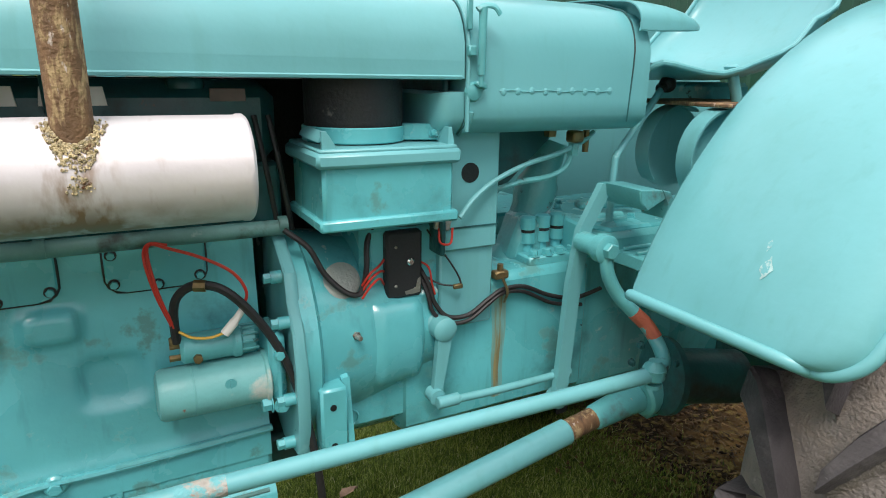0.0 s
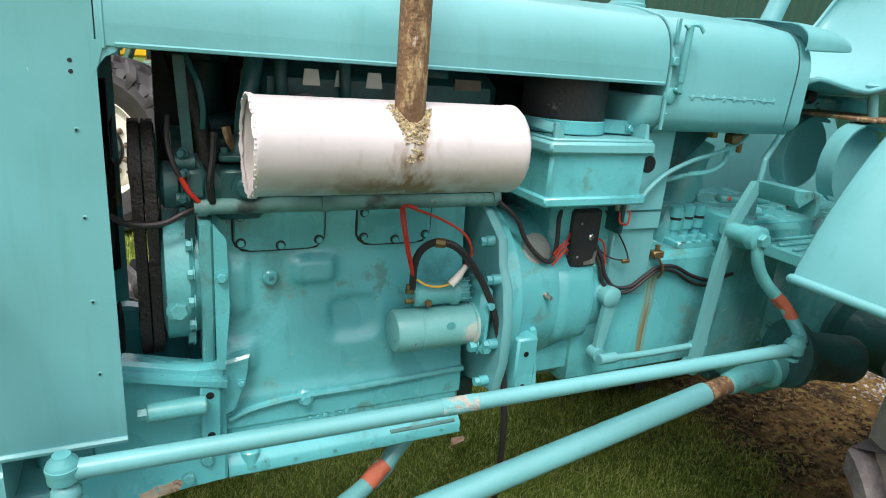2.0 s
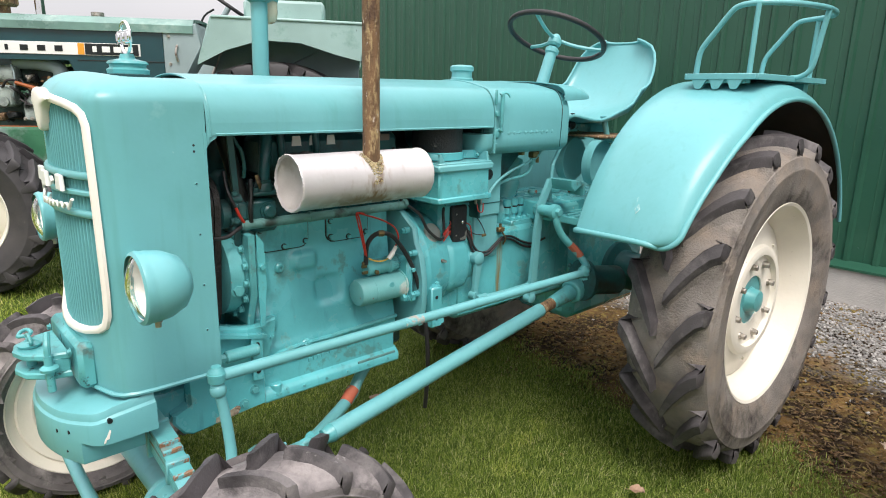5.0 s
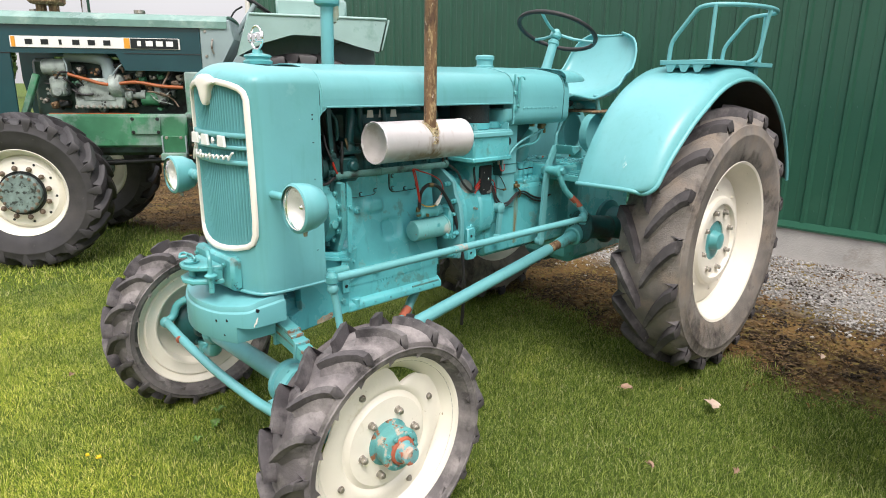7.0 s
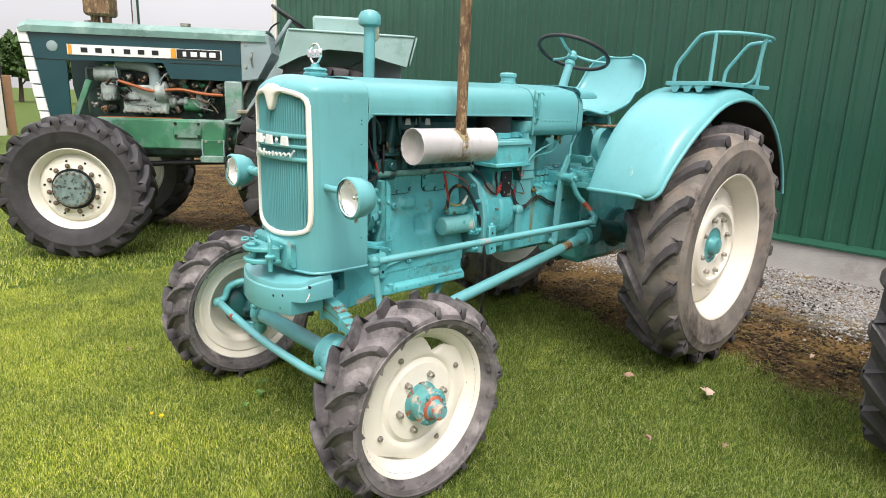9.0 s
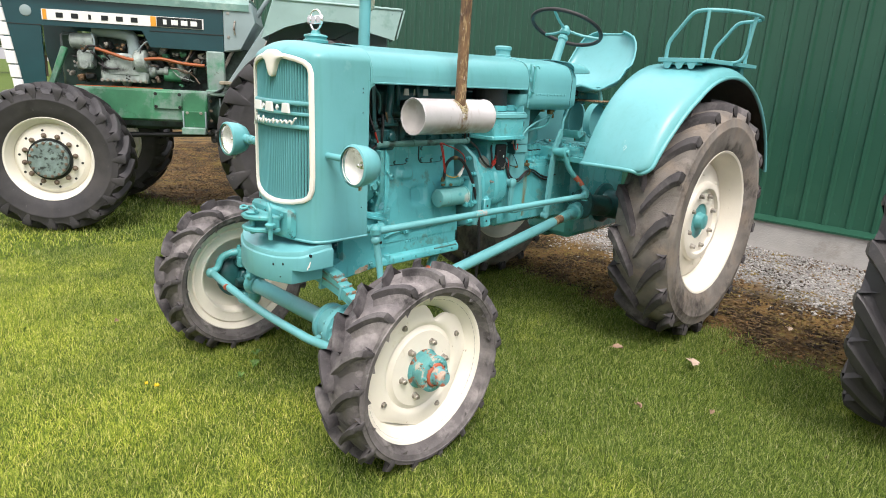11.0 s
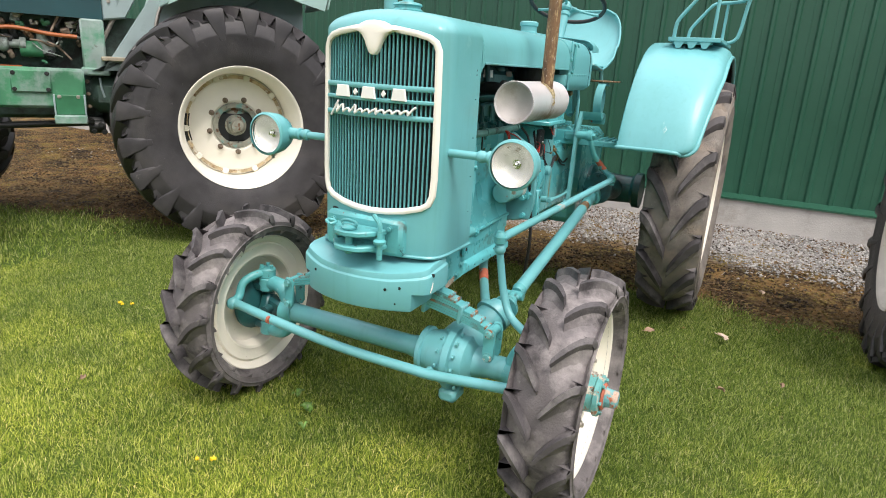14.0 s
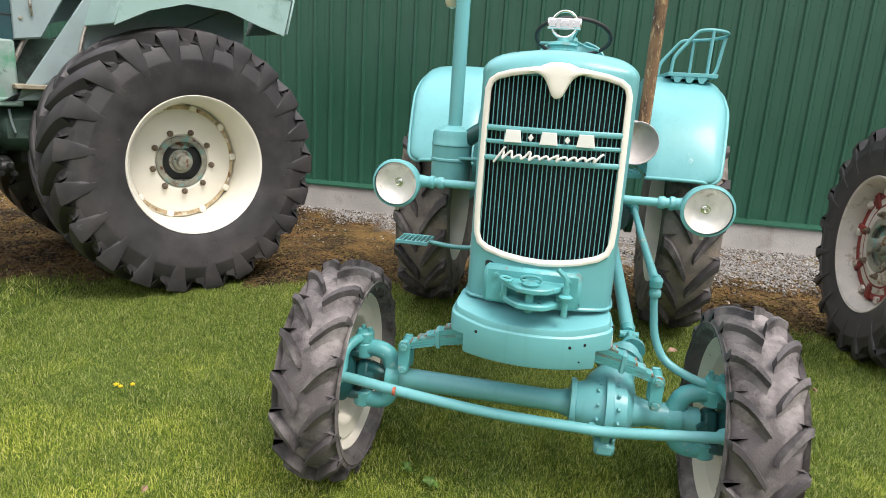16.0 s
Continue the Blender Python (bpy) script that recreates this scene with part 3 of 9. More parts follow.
def single(name, shape, mat, label, category, group="", kind="", angle=38):
    return tagged(new(name, shape.mesh(name, mat, angle)), label, category, group, kind)


def again(name, ob, parent, m):
    """Another part on the same mesh."""
    c = new(name, ob.data)
    c.parent = parent
    c.matrix_basis = m
    if parent.name in HOME:
        c.matrix_parent_inverse = HOME[parent.name]
    return c


def arc(cx, cz, r, a0, a1, n):
    return [(cx + r * math.cos(radians(a0 + (a1 - a0) * i / n)), cz + r * math.sin(radians(a0 + (a1 - a0) * i / n))) for i in range(n + 1)]


def interp(tab, x):
    for (x0, y0), (x1, y1) in zip(tab, tab[1:]):
        if x <= x1:
            return y0 + (y1 - y0) * max(0, (x - x0) / (x1 - x0))
    return tab[-1][1]

# ---- ground and building ----
G0 = -0.045  # soil level; the grass tips reach to about 0


def soil(x, y):
    """Gentle unevenness of the yard."""
    return G0 + 0.012 * noise.noise((x * 0.6, y * 0.6, 0.3)) + 0.006 * noise.noise((x * 2.5, y * 2.5, 1.7))


def edge_x(y):
    """Where the lawn ends and bare earth begins."""
    return 2.36 - 0.30 * min(4.4, max(0.0, y - 0.9)) + 0.35 * max(0.0, y - 6.0) + 0.10 * noise.noise((y * 1.3, 4.2, 0))


def build_ground():
    s = Shape()
    xs = [-300, -120, -50, -20, -10] + [-6 + 0.25 * i for i in range(57)] + [10, 14, 20, 50, 120, 300]
    ys = [-300, -120, -50, -20, -10] + [-6 + 0.25 * i for i in range(73)] + [16, 22, 50, 120, 300]
    vs = [(x, y, soil(x, y) if abs(x) < 9 and abs(y) < 13 else G0) for x in xs for y in ys]
    k = len(ys)
    fs = [(i * k + j, (i + 1) * k + j, (i + 1) * k + j + 1, i * k + j + 1) for i in range(len(xs) - 1) for j in range(k - 1)]
    s.add(vs, fs)
    single("ground", s, ground_mat, "lawn running into mossy earth and gravel", "ground", kind="structure")


build_ground()

WALL_X, PLINTH = 5.12, 0.235


def build_building():
    wall = tagged(new("wall_shed", Shape().box((WALL_X + 0.22, 1.65, 2.4), (0.12, 16.3, 5.0), 0.01).mesh("wall_shed", cladding)),
                  "dark green ribbed steel shed wall", "wall", kind="structure")
    pl = Shape()
    pl.box((WALL_X + 0.12, 1.65, PLINTH / 2 - 0.1), (0.24, 16.35, PLINTH + 0.2), 0.012)
    part("plinth", pl, concrete, wall, "weathered concrete plinth")
    # one ribbed sheet, shared by all
    rib, pitch, count = 0.022, 0.2, 4
    prof = []
    for i in range(count):
        y = i * pitch
        prof += [(0, y), (0, y + 0.045), (0.003, y + 0.05), (0.003, y + 0.053), (0, y + 0.058), (0, y + 0.142), (rib, y + 0.158), (rib, y + 0.184)]
    prof += [(0, count * pitch)]
    s = Shape()
    front = [(-a, b) for a, b in prof]
    s.loft([[(a, b, z) for a, b in front] for z in (PLINTH + 0.02, 4.9)], closed=False)
    s.loft([[(a + 0.004, b, z) for a, b in front][::-1] for z in (PLINTH + 0.02, 4.9)], closed=False)
    first = part("cladding_sheet", s, cladding, wall, angle=20)
    first.location = (WALL_X + 0.15, -6.4, 0)
    for i in range(1, 20):
        again("cladding_sheet", first, wall, pose(WALL_X + 0.15, -6.4 + i * 0.8, 0))
    fl = Shape()
    fl.loft([[(WALL_X - 0.02, y, PLINTH + 0.005), (WALL_X + 0.17, y, PLINTH + 0.03), (WALL_X + 0.17, y, PLINTH + 0.036), (WALL_X - 0.024, y, PLINTH + 0.012), (WALL_X - 0.024, y, PLINTH - 0.006), (WALL_X - 0.02, y, PLINTH - 0.006)] for y in (-6.4, 9.7)])
    part("base_flashing", fl, cladding, wall, "folded green base flashing")
    sc = Shape()
    for z in (0.38, 1.30, 2.45, 3.5):
        for i in range(80):
            y = -6.4 + 0.1 + i * 0.2
            sc.cyl((WALL_X + 0.151, y, z), (WALL_X + 0.143, y, z), 0.006, n=6)
    part("roofing_screws", sc, cladding, wall, "row of green hex screws")
    tr = Shape()
    tr.box((WALL_X + 0.2, 9.78, 2.4), (0.16, 0.12, 5.0), 0.01)
    part("corner_flashing", tr, white_plastic, wall, "white corner downpipe")
    tagged(new("wall_shed_end", Shape().box((WALL_X + 4.0, 9.75, 2.4), (7.6, 0.1, 5.0), 0.01).mesh("wall_shed_end", cladding)), "dark green shed end wall", "wall", kind="structure")


build_building()


hub_rust = material("chipped_rusty_hub_paint", (0.12, 0.37, 0.37), 0.45, vary=0.25, scale=14, bump=0.02, spots=[((0.50, 0.46, 0.38), 20.0, 0.545, 0.58, 0.7), ((0.34, 0.15, 0.08), 24.0, 0.585, 0.61, 0.7), ((0.10, 0.06, 0.035), 34.0, 0.60, 0.65, 0.85)])
stub_rust = material("rusty_axle_stub", (0.13, 0.34, 0.36), 0.5, vary=0.3, scale=26, bump=0.02, spots=[((0.50, 0.38, 0.30), 24.0, 0.53, 0.58, 0.8), ((0.42, 0.13, 0.07), 30.0, 0.56, 0.60, 0.85), (RUST, 40.0, 0.62, 0.66, 0.8)])
leaf_rust = material("rusty_spring_steel", (0.11, 0.21, 0.20), 0.65, vary=0.3, scale=16, bump=0.02, spots=[((0.26, 0.13, 0.06), 14.0, 0.52, 0.60, 0.7), (TEAL, 10.0, 0.50, 0.55, 0.85)])
# ---- wheels ----
def tyre_shape(R, w, bead, bead_w, lug_h, lugs, skew, lug_w, curl, tail=0.05, ramp=0.3, crest=0.5, out=0.016, tread=0.47):
    """A lugged tractor tyre about the y axis: carcass, bars and the slopes behind the bars. The lugs run in a V whose point leads downwards at the front.
    ramp: share of the pitch over which a lug runs out into the carcass, on its lower side if positive; crest: its height there."""
    s, g, foot = Shape(), Shape(), Shape()
    rc = R - lug_h
    wall = [(0.0, bead_w / 2), (0.35, w * 0.485), (0.56, w * 0.5), (0.64, w * 0.5), (0.80, w * 0.486), (0.95, w * tread), (1.5, w * tread)]
    crown = [(0, 0), (0.5, 0.006), (0.72, 0.014), (0.88, 0.028), (1.0, 0.040)]

    def side_y(r):
        return interp(wall, (r - bead) / (rc - bead))

    prof = [(bead - 0.012, -bead_w / 2 + 0.012), (bead + 0.012, -bead_w / 2 - 0.006), (bead + 0.35 * (rc - bead), -w * 0.482), (bead + 0.56 * (rc - bead), -w * 0.503), (bead + 0.585 * (rc - bead), -w * 0.5 - 0.0035), (bead + 0.615 * (rc - bead), -w * 0.5 - 0.0035), (bead + 0.64 * (rc - bead), -w * 0.5),
            (bead + 0.80 * (rc - bead), -w * 0.488), (rc - 0.036, -w * 0.44), (rc - 0.016, -w * 0.36), (rc - 0.006, -w * 0.25), (rc, 0)]
    prof = prof + [(r, -y) for r, y in prof[-2::-1]]
    n = 72
    rings = []
    for r, y in prof:
        rings.append([(-r * math.cos(2 * math.pi * i / n), y, -r * math.sin(2 * math.pi * i / n)) for i in range(n)])
    s.loft(rings, True, (False, False))
    rnd = random.Random(int(R * 1000))
    reach = abs(ramp) * 2 * math.pi / lugs
    turn = 1 if ramp > 0 else -1
    fall = ((0.0, crest), (0.30, crest * 0.52), (0.65, crest * 0.16), (1.0, -0.08))
    for side in (-1, 1):
        for k in range(lugs):
            f0 = 2 * math.pi * (k + (0.5 if side > 0 else 0)) / lugs + rnd.uniform(-0.008, 0.008)
            rings, slope_rows = [], []
            for t in (0.0, 0.2, 0.42, 0.64, 0.84, 1.0):
                y = side * (0.012 + (w * tread - 0.012) * t)
                phi = f0 + skew * (1 - t) ** curl - skew * 0.5
                low = rc - interp(crown, t)
                top = R - 0.026 * t * t - rnd.uniform(0, 0.004)
                bot = low - 0.012
                hw = lug_w * (0.46 + 0.26 * t)
                grade = -skew * curl * max(0.06, (1 - t)) ** (curl - 1) * R / (w * 0.5)
                a = hw / R * min(1.6, math.sqrt(1 + grade * grade)) * (0.8 if t == 0 else 1)
                ring = []
                for rr, q in ((bot, -1.5), (top - 0.006, -1.06), (top, -0.82), (top, 0.82), (top - 0.006, 1.06), (bot, 1.5)):
                    p = phi + q * a
                    ring.append((-rr * math.cos(p), y, -rr * math.sin(p)))
                rings.append(ring if side > 0 else ring[::-1])
                row = []
                for u, h in fall:
                    p = phi + turn * (a * 0.9 + reach * u * (0.35 + 0.65 * t))
                    rr = low + (top - low) * h
                    row.append((-rr * math.cos(p), y, -rr * math.sin(p)))
                slope_rows.append(row)
            # over the shoulder and tapering down the side wall
            for t in (0.16, 0.45, 0.75, 1.0):
                r = rc - 0.012 - max(0.02, tail - lug_h - 0.012) * (t - 0.16) / 0.84
                yy = side_y(r)
                proud = out * (1 - t) ** 0.8 + 0.0015
                phi = f0 - skew * 0.5 - 0.02 * t
                a = lug_w * 0.80 * (1 - 0.62 * t) / R
                ring = []
                sink = -0.012 - 0.3 * w * (1 - t) ** 2
                for hh, q in ((sink, -2.1), (proud * 0.7, -1.15), (proud, -0.7), (proud, 0.7), (proud * 0.7, 1.15), (sink, 2.1)):
                    p = phi + q * a
                    ring.append((-r * math.cos(p), side * (yy + hh), -r * math.sin(p)))
                rings.append(ring if side > 0 else ring[::-1])
            last = slope_rows[-1]
            slope_rows.append([(x * 0.92, yy, z * 0.92) for x, yy, z in last])
            g.loft(rings)
            foot.loft(slope_rows if side * turn > 0 else [r[::-1] for r in slope_rows], False)
    return s, g, foot


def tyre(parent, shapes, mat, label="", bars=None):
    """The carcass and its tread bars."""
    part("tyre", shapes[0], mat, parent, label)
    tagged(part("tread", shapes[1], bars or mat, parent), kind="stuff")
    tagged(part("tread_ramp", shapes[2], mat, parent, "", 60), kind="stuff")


def ring_pts(r, y, n, wob=None):
    return [(-(r + (wob(i) if wob else 0)) * math.cos(2 * math.pi * i / n), y, -(r + (wob(i) if wob else 0)) * math.sin(2 * math.pi * i / n)) for i in range(n)]


def turned(prof, n=64):
    """Rim of (radius, y) about the y axis."""
    return Shape().loft([ring_pts(r, y, n) for r, y in prof], True, (False, False))


def inner_dish(w, o):
    dish = [(0.258, 0.050), (0.252, 0.056), (0.242, 0.054), (0.214, 0.046), (0.206, 0.048), (0.198, 0.044), (0.190, 0.020), (0.184, -0.004), (0.165, -0.012), (0.070, -0.012)]
    part("inner_dish", turned([(r, -o * y) for r, y in dish] + [(r, -o * (y - 0.005)) for r, y in dish[::-1]] + [(0.258, -o * 0.050)], 56), cream, w, "cream inner wheel dish")


def front_wheel(parent, cx, cy, cz, sign):
    """sign -1: the outer side faces -y."""
    o = sign
    hw = 0.068
    prof = [(0.283, o * hw), (0.293, o * (hw + 0.004)), (0.298, o * (hw - 0.004)), (0.290, o * (hw - 0.016)), (0.268, o * (hw - 0.026)), (0.250, o * (hw - 0.045)), (0.243, 0.0), (0.252, -o * (hw - 0.035)), (0.272, -o * (hw - 0.02)),
            (0.292, -o * (hw - 0.008)), (0.297, -o * hw), (0.288, -o * (hw + 0.004)), (0.278, -o * (hw - 0.006)), (0.246, -o * (hw - 0.03)), (0.236, 0.0), (0.243, o * (hw - 0.05)), (0.262, o * (hw - 0.032)), (0.283, o * hw)]
    rim = turned(prof)
    w = part("front_wheel", rim, cream, parent, "cream painted pressed steel wheel rim")
    w.matrix_basis = pose(cx, cy, cz)
    # dished disc with a wavy edge held by lugs
    disc = Shape()
    n = 72
    edge = []
    for i in range(n):
        a = (360 * i / n - 20) % 90 - 45
        e = min(0.252, 0.229 / math.cos(radians(a)))
        q = abs((360 * i / n - 250 + 180) % 360 - 180)
        edge.append(e - (0.042 * (1 - abs(q / 13)) if q < 13 else 0))
    yd = o * 0.030
    rows = []
    for fr, dy in ((None, -0.006), (0.222, 0.0), (0.19, 0.007), (0.176, 0.003), (0.168, -0.004), (0.160, -0.001), (0.150, 0.010), (0.12, 0.013), (0.055, 0.013)):
        rows.append([(-(edge[i] if fr is None else min(fr, edge[i] - 0.002)) * math.cos(2 * math.pi * i / n), yd + o * dy, -(edge[i] if fr is None else min(fr, edge[i] - 0.002)) * math.sin(2 * math.pi * i / n)) for i in range(n)])
    back = [[(x, y - o * 0.007, z) for x, y, z in r] for r in rows][::-1]
    disc.loft(rows + back + [rows[0]], True, (False, False))
    part("wheel_disc", disc, cream, w, "cream dished wheel disc with scuffed edge")
    for i in range(4):
        a = 2 * math.pi * (i + 0.3) / 4
        nuts = Shape().bolt((-0.205 * math.cos(a), yd + o * 0.004, -0.205 * math.sin(a)), (0, o, 0), 0.008, 0.009)
        part("rim_bolt", nuts, steel, w)
    hub = Shape()
    hub.lathe([(0.078, 0.0), (0.078, 0.006), (0.064, 0.012), (0.062, 0.048), (0.070, 0.052), (0.070, 0.066), (0.065, 0.070), (0.035, 0.071)], (0, yd + o * 0.010, 0), (0, yd + o, 0), 28)
    for i in range(6):
        a = 2 * math.pi * i / 6
        hub.bolt((-0.055 * math.cos(a), yd + o * 0.080, -0.055 * math.sin(a)), (0, o, 0), 0.006, 0.008)
    h = part("hub", hub, hub_rust, w, "turquoise hub with chipped paint and red primer")
    st = Shape().lathe([(0.040, 0.0), (0.040, 0.012), (0.031, 0.016), (0.030, 0.050), (0.025, 0.055)], (0, yd + o * 0.078, 0), (0, yd + o, 0), 22)
    part("axle_stub", st, stub_rust, w, "rusty turquoise axle stub")
    part("primer_ring", Shape().lathe([(0.041, 0), (0.047, 0.003), (0.043, 0.010), (0.034, 0.012)], (0, yd + o * 0.080, 0), (0, yd + o, 0), 22), primer_mat, w, "red primer round the axle stub")
    first = None
    for i in range(6):
        a = 2 * math.pi * (i + 0.15) / 6
        p = (-0.108 * math.cos(a), yd + o * 0.013, -0.108 * math.sin(a))
        if first is None:
            b = Shape()
            b.cyl((0, 0, 0), (0, o * 0.008, 0), 0.013, 0.011, n=14)
            b.cyl((0, o * 0.008, 0), (0, o * 0.022, 0), 0.0115, n=6, bev=0.002)
            b.cyl((0, o * 0.022, 0), (0, o * 0.027, 0), 0.006, n=10)
            first = part("wheel_nut", b, steel, w)
            first.location = p
        else:
            again("wheel_nut", first, w, pose(*p))
    if sign > 0:
        inner_dish(w, o)
    t = tyre_shape(0.414, 0.225, 0.288, 0.14, 0.044, 17, 0.25, 0.018, 1.4, 0.050, 0.40, 0.55, 0.005, 0.472)
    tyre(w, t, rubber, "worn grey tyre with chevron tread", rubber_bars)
    return w


def rear_wheel(parent, cx, cy, cz, sign):
    o, hw = sign, 0.135
    prof = [(0.412, o * hw), (0.424, o * (hw + 0.006)), (0.431, o * (hw - 0.003)), (0.424, o * (hw - 0.02)), (0.398, o * (hw - 0.03)), (0.385, o * 0.06), (0.36, o * 0.02), (0.36, -o * 0.05), (0.395, -o * 0.09),
            (0.424, -o * (hw - 0.01)), (0.428, -o * hw), (0.41, -o * (hw - 0.004)), (0.385, -o * 0.10), (0.35, -o * 0.05), (0.35, o * 0.02), (0.376, o * 0.06), (0.390, o * (hw - 0.034)), (0.412, o * hw)]
    w = part("rear_wheel", turned(prof, 72), cream, parent, "cream painted rear wheel rim")
    w.matrix_basis = pose(cx, cy, cz)
    d = [(0.356, -0.02), (0.340, 0.0), (0.26, 0.02), (0.240, 0.028), (0.232, 0.046), (0.220, 0.052), (0.198, 0.050), (0.192, 0.03), (0.105, 0.026)]
    disc = turned([(r, o * (y + 0.028)) for r, y in d] + [(r, o * (y + 0.020)) for r, y in d[::-1]] + [(d[0][0], o * (d[0][1] + 0.028))], 64)
    part("wheel_disc", disc, cream, w, "cream dished wheel centre")
    hub = Shape().lathe([(0.118, 0.0), (0.106, 0.002), (0.100, -0.012), (0.060, -0.010), (0.050, 0.010), (0.044, 0.040), (0.020, 0.046)], (0, o * 0.046, 0), (0, o, 0), 30)
    part("hub", hub, paint_worn, w, "turquoise rear hub")
    b = Shape()
    b.cyl((0, 0, 0), (0, o * 0.010, 0), 0.016, 0.014, n=12)
    b.cyl((0, o * 0.010, 0), (0, o * 0.028, 0), 0.013, n=6, bev=0.002)
    first = None
    for i in range(8):
        a = 2 * math.pi * (i + 0.4) / 8
        p = (-0.160 * math.cos(a), o * 0.054, -0.160 * math.sin(a))
        if first is None:
            first = part("wheel_nut", b, steel, w)
            first.location = p
        else:
            again("wheel_nut", first, w, pose(*p))
    for i in range(8):
        a = 2 * math.pi * (i + 0.1) / 8
        bb = Shape().bolt((-0.275 * math.cos(a), o * 0.045, -0.275 * math.sin(a)), (0, o, 0), 0.006, 0.006)
        part("rim_bolt", bb, cream, w)
    t = tyre_shape(0.705, 0.33, 0.418, 0.27, 0.050, 18, 0.30, 0.036, 1.45, 0.085, 0.30, 0.45, 0.008, 0.475)
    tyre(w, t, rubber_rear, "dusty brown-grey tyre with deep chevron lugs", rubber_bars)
    return w


# ---- the turquoise tractor ----
tractor = thing("tractor", pose(1.2, 0, 0), "turquoise vintage tractor with cream wheels parked on lawn", "tractor")
HOME[tractor.name] = pose(-1.2, 0, 0)
HOOD_Y, HOOD_TOP = 0.238, 1.518
GRILLE_OUT = [(0.0, 1.458), (0.07, 1.454), (0.14, 1.443), (0.18, 1.432), (0.2, 1.418), (0.209, 1.395), (0.211, 1.30), (0.213, 1.15), (0.214, 1.0), (0.211, 0.945), (0.200, 0.916), (0.175, 0.900), (0.12, 0.886), (0.06, 0.878), (0.0, 0.875)]


def nose_x(y):
    """How far the bowed front lies back at y."""
    return 0.002 + 0.95 * y * y


def grille_half(z):
    pts = sorted((p[1], p[0]) for p in GRILLE_OUT)
    return interp(pts, z)


def build_nose():
    """The cowl round the radiator: sides, bowed front with the grille opening, domed top."""
    s = Shape()
    # plan curve from the left rear round the front to the right rear
    plan = []
    for i in range(7):
        plan.append((0.300 - 0.175 * i / 6, -HOOD_Y))
    for i in range(1, 8):
        a = radians(90 * i / 8)
        plan.append((0.125 - 0.075 * math.sin(a), -HOOD_Y + 0.028 * (1 - math.cos(a))))
    m = 40
    for i in range(m + 1):
        y = -0.21 + 0.42 * i / m
        plan.append((nose_x(y), y))
    plan += [(x, -y) for x, y in plan[13::-1]]
    zs = [0.728, 0.742, 0.80, 0.86] + [0.872 + 0.012 * i for i in range(49)]
    rows = [[(x, y, z) for x, y in plan] for z in zs]
    z0 = zs[-1]
    rows[0] = [(x + 0.003, y * 0.99, 0.728) for x, y in plan]
    dome = []
    for i in range(1, 9):
        a = radians(90 * i / 8)
        inset, dz = 0.075 * (1 - math.cos(a)), math.sin(a)
        row = []
        for x, y in plan:
            f = 1 - (0.30 * (1 - math.cos(a)))
            yy = y * f
            crown = 0.026 * (1 - (yy / HOOD_Y) ** 2)
            xx = x if x > 0.29 else x + 0.085 * (1 - math.cos(a)) * max(0.0, 1 - max(0, x - 0.05) / 0.24)
            row.append((xx, yy, z0 + (HOOD_TOP - 0.026 - z0 + crown) * dz))
        dome.append(row)
    rows += dome
    k = len(plan)
    vs = [p for r in rows for p in r]
    fs = []
    for i in range(len(rows) - 1):
        for j in range(k - 1):
            c = [(rows[a][b]) for a, b in ((i, j), (i, j + 1), (i + 1, j), (i + 1, j + 1))]
            cx, cy, cz = (sum(p[q] for p in c) / 4 for q in range(3))
            if cx < 0.08 and 0.882 < cz < 1.452 and abs(cy) < grille_half(cz) - 0.004:
                continue
            # the rear of the side opens above the engine bay
            fs.append((i * k + j, i * k + j + 1, (i + 1) * k + j + 1, (i + 1) * k + j))
    # close the top
    top = len(rows) - 1
    for j in range(k // 2):
        a, b = top * k + j, top * k + k - 1 - j
        if b - a > 1:
            fs.append((a, a + 1, b - 1, b) if b - 1 > a + 1 else (a, a + 1, b))
    s.add(vs, fs)
    # lip along the bottom
    s.tube([(x - 0.002 if x < 0.1 else x, y * 1.008, 0.733) for x, y in plan[::3]], 0.006, 6, 1)
    ob = part("nose_cowl", s, paint, tractor, "glossy turquoise sheet metal nose cowl")
    for z in (1.345, 1.33):
        part("screw_hole", Shape().cyl((0.268, -HOOD_Y - 0.0004, z), (0.268, -HOOD_Y + 0.002, z), 0.0032, n=10), core, ob)
    for z in (1.25, 1.12, 0.985, 0.86):
        part("screw_hole", Shape().cyl((0.268, -HOOD_Y - 0.0030, z), (0.268, -HOOD_Y + 0.002, z), 0.0018, n=8), core, ob)
    for z in (1.25, 1.12, 0.985, 0.86):
        part("rivet", Shape().lathe([(0.0045, 0), (0.003, 0.002), (0.0005, 0.0026)], (0.268, -HOOD_Y + 0.001, z), (0.268, -HOOD_Y - 1, z), 10), paint, ob)
        part("rivet", Shape().lathe([(0.0045, 0), (0.003, 0.002), (0.0005, 0.0026)], (0.268, HOOD_Y, z), (0.268, HOOD_Y + 1, z), 10), paint, ob)
    # cream frame of the grille
    full = GRILLE_OUT + [(-y, z) for y, z in GRILLE_OUT[-2:0:-1]]
    fr = Shape()
    cyc = full + full[:1]
    rings = []
    for i, (y, z) in enumerate(full):
        (y0, z0), (y1, z1) = full[i - 1], full[(i + 1) % len(full)]
        d = Vector((y1 - y0, z1 - z0)).normalized()
        nn = Vector((-d.y, d.x))
        ring = []
        for a, b in ((-0.010, 0.0), (-0.009, -0.007), (-0.003, -0.010), (0.004, -0.009), (0.009, -0.006), (0.010, 0.004)):
            q = Vector((y, z)) - nn * a
            ring.append((nose_x(q.x) + b - 0.001, q.x, q.y))
        rings.append(ring)
    fr.loft(rings + rings[:1], True, (False, False))
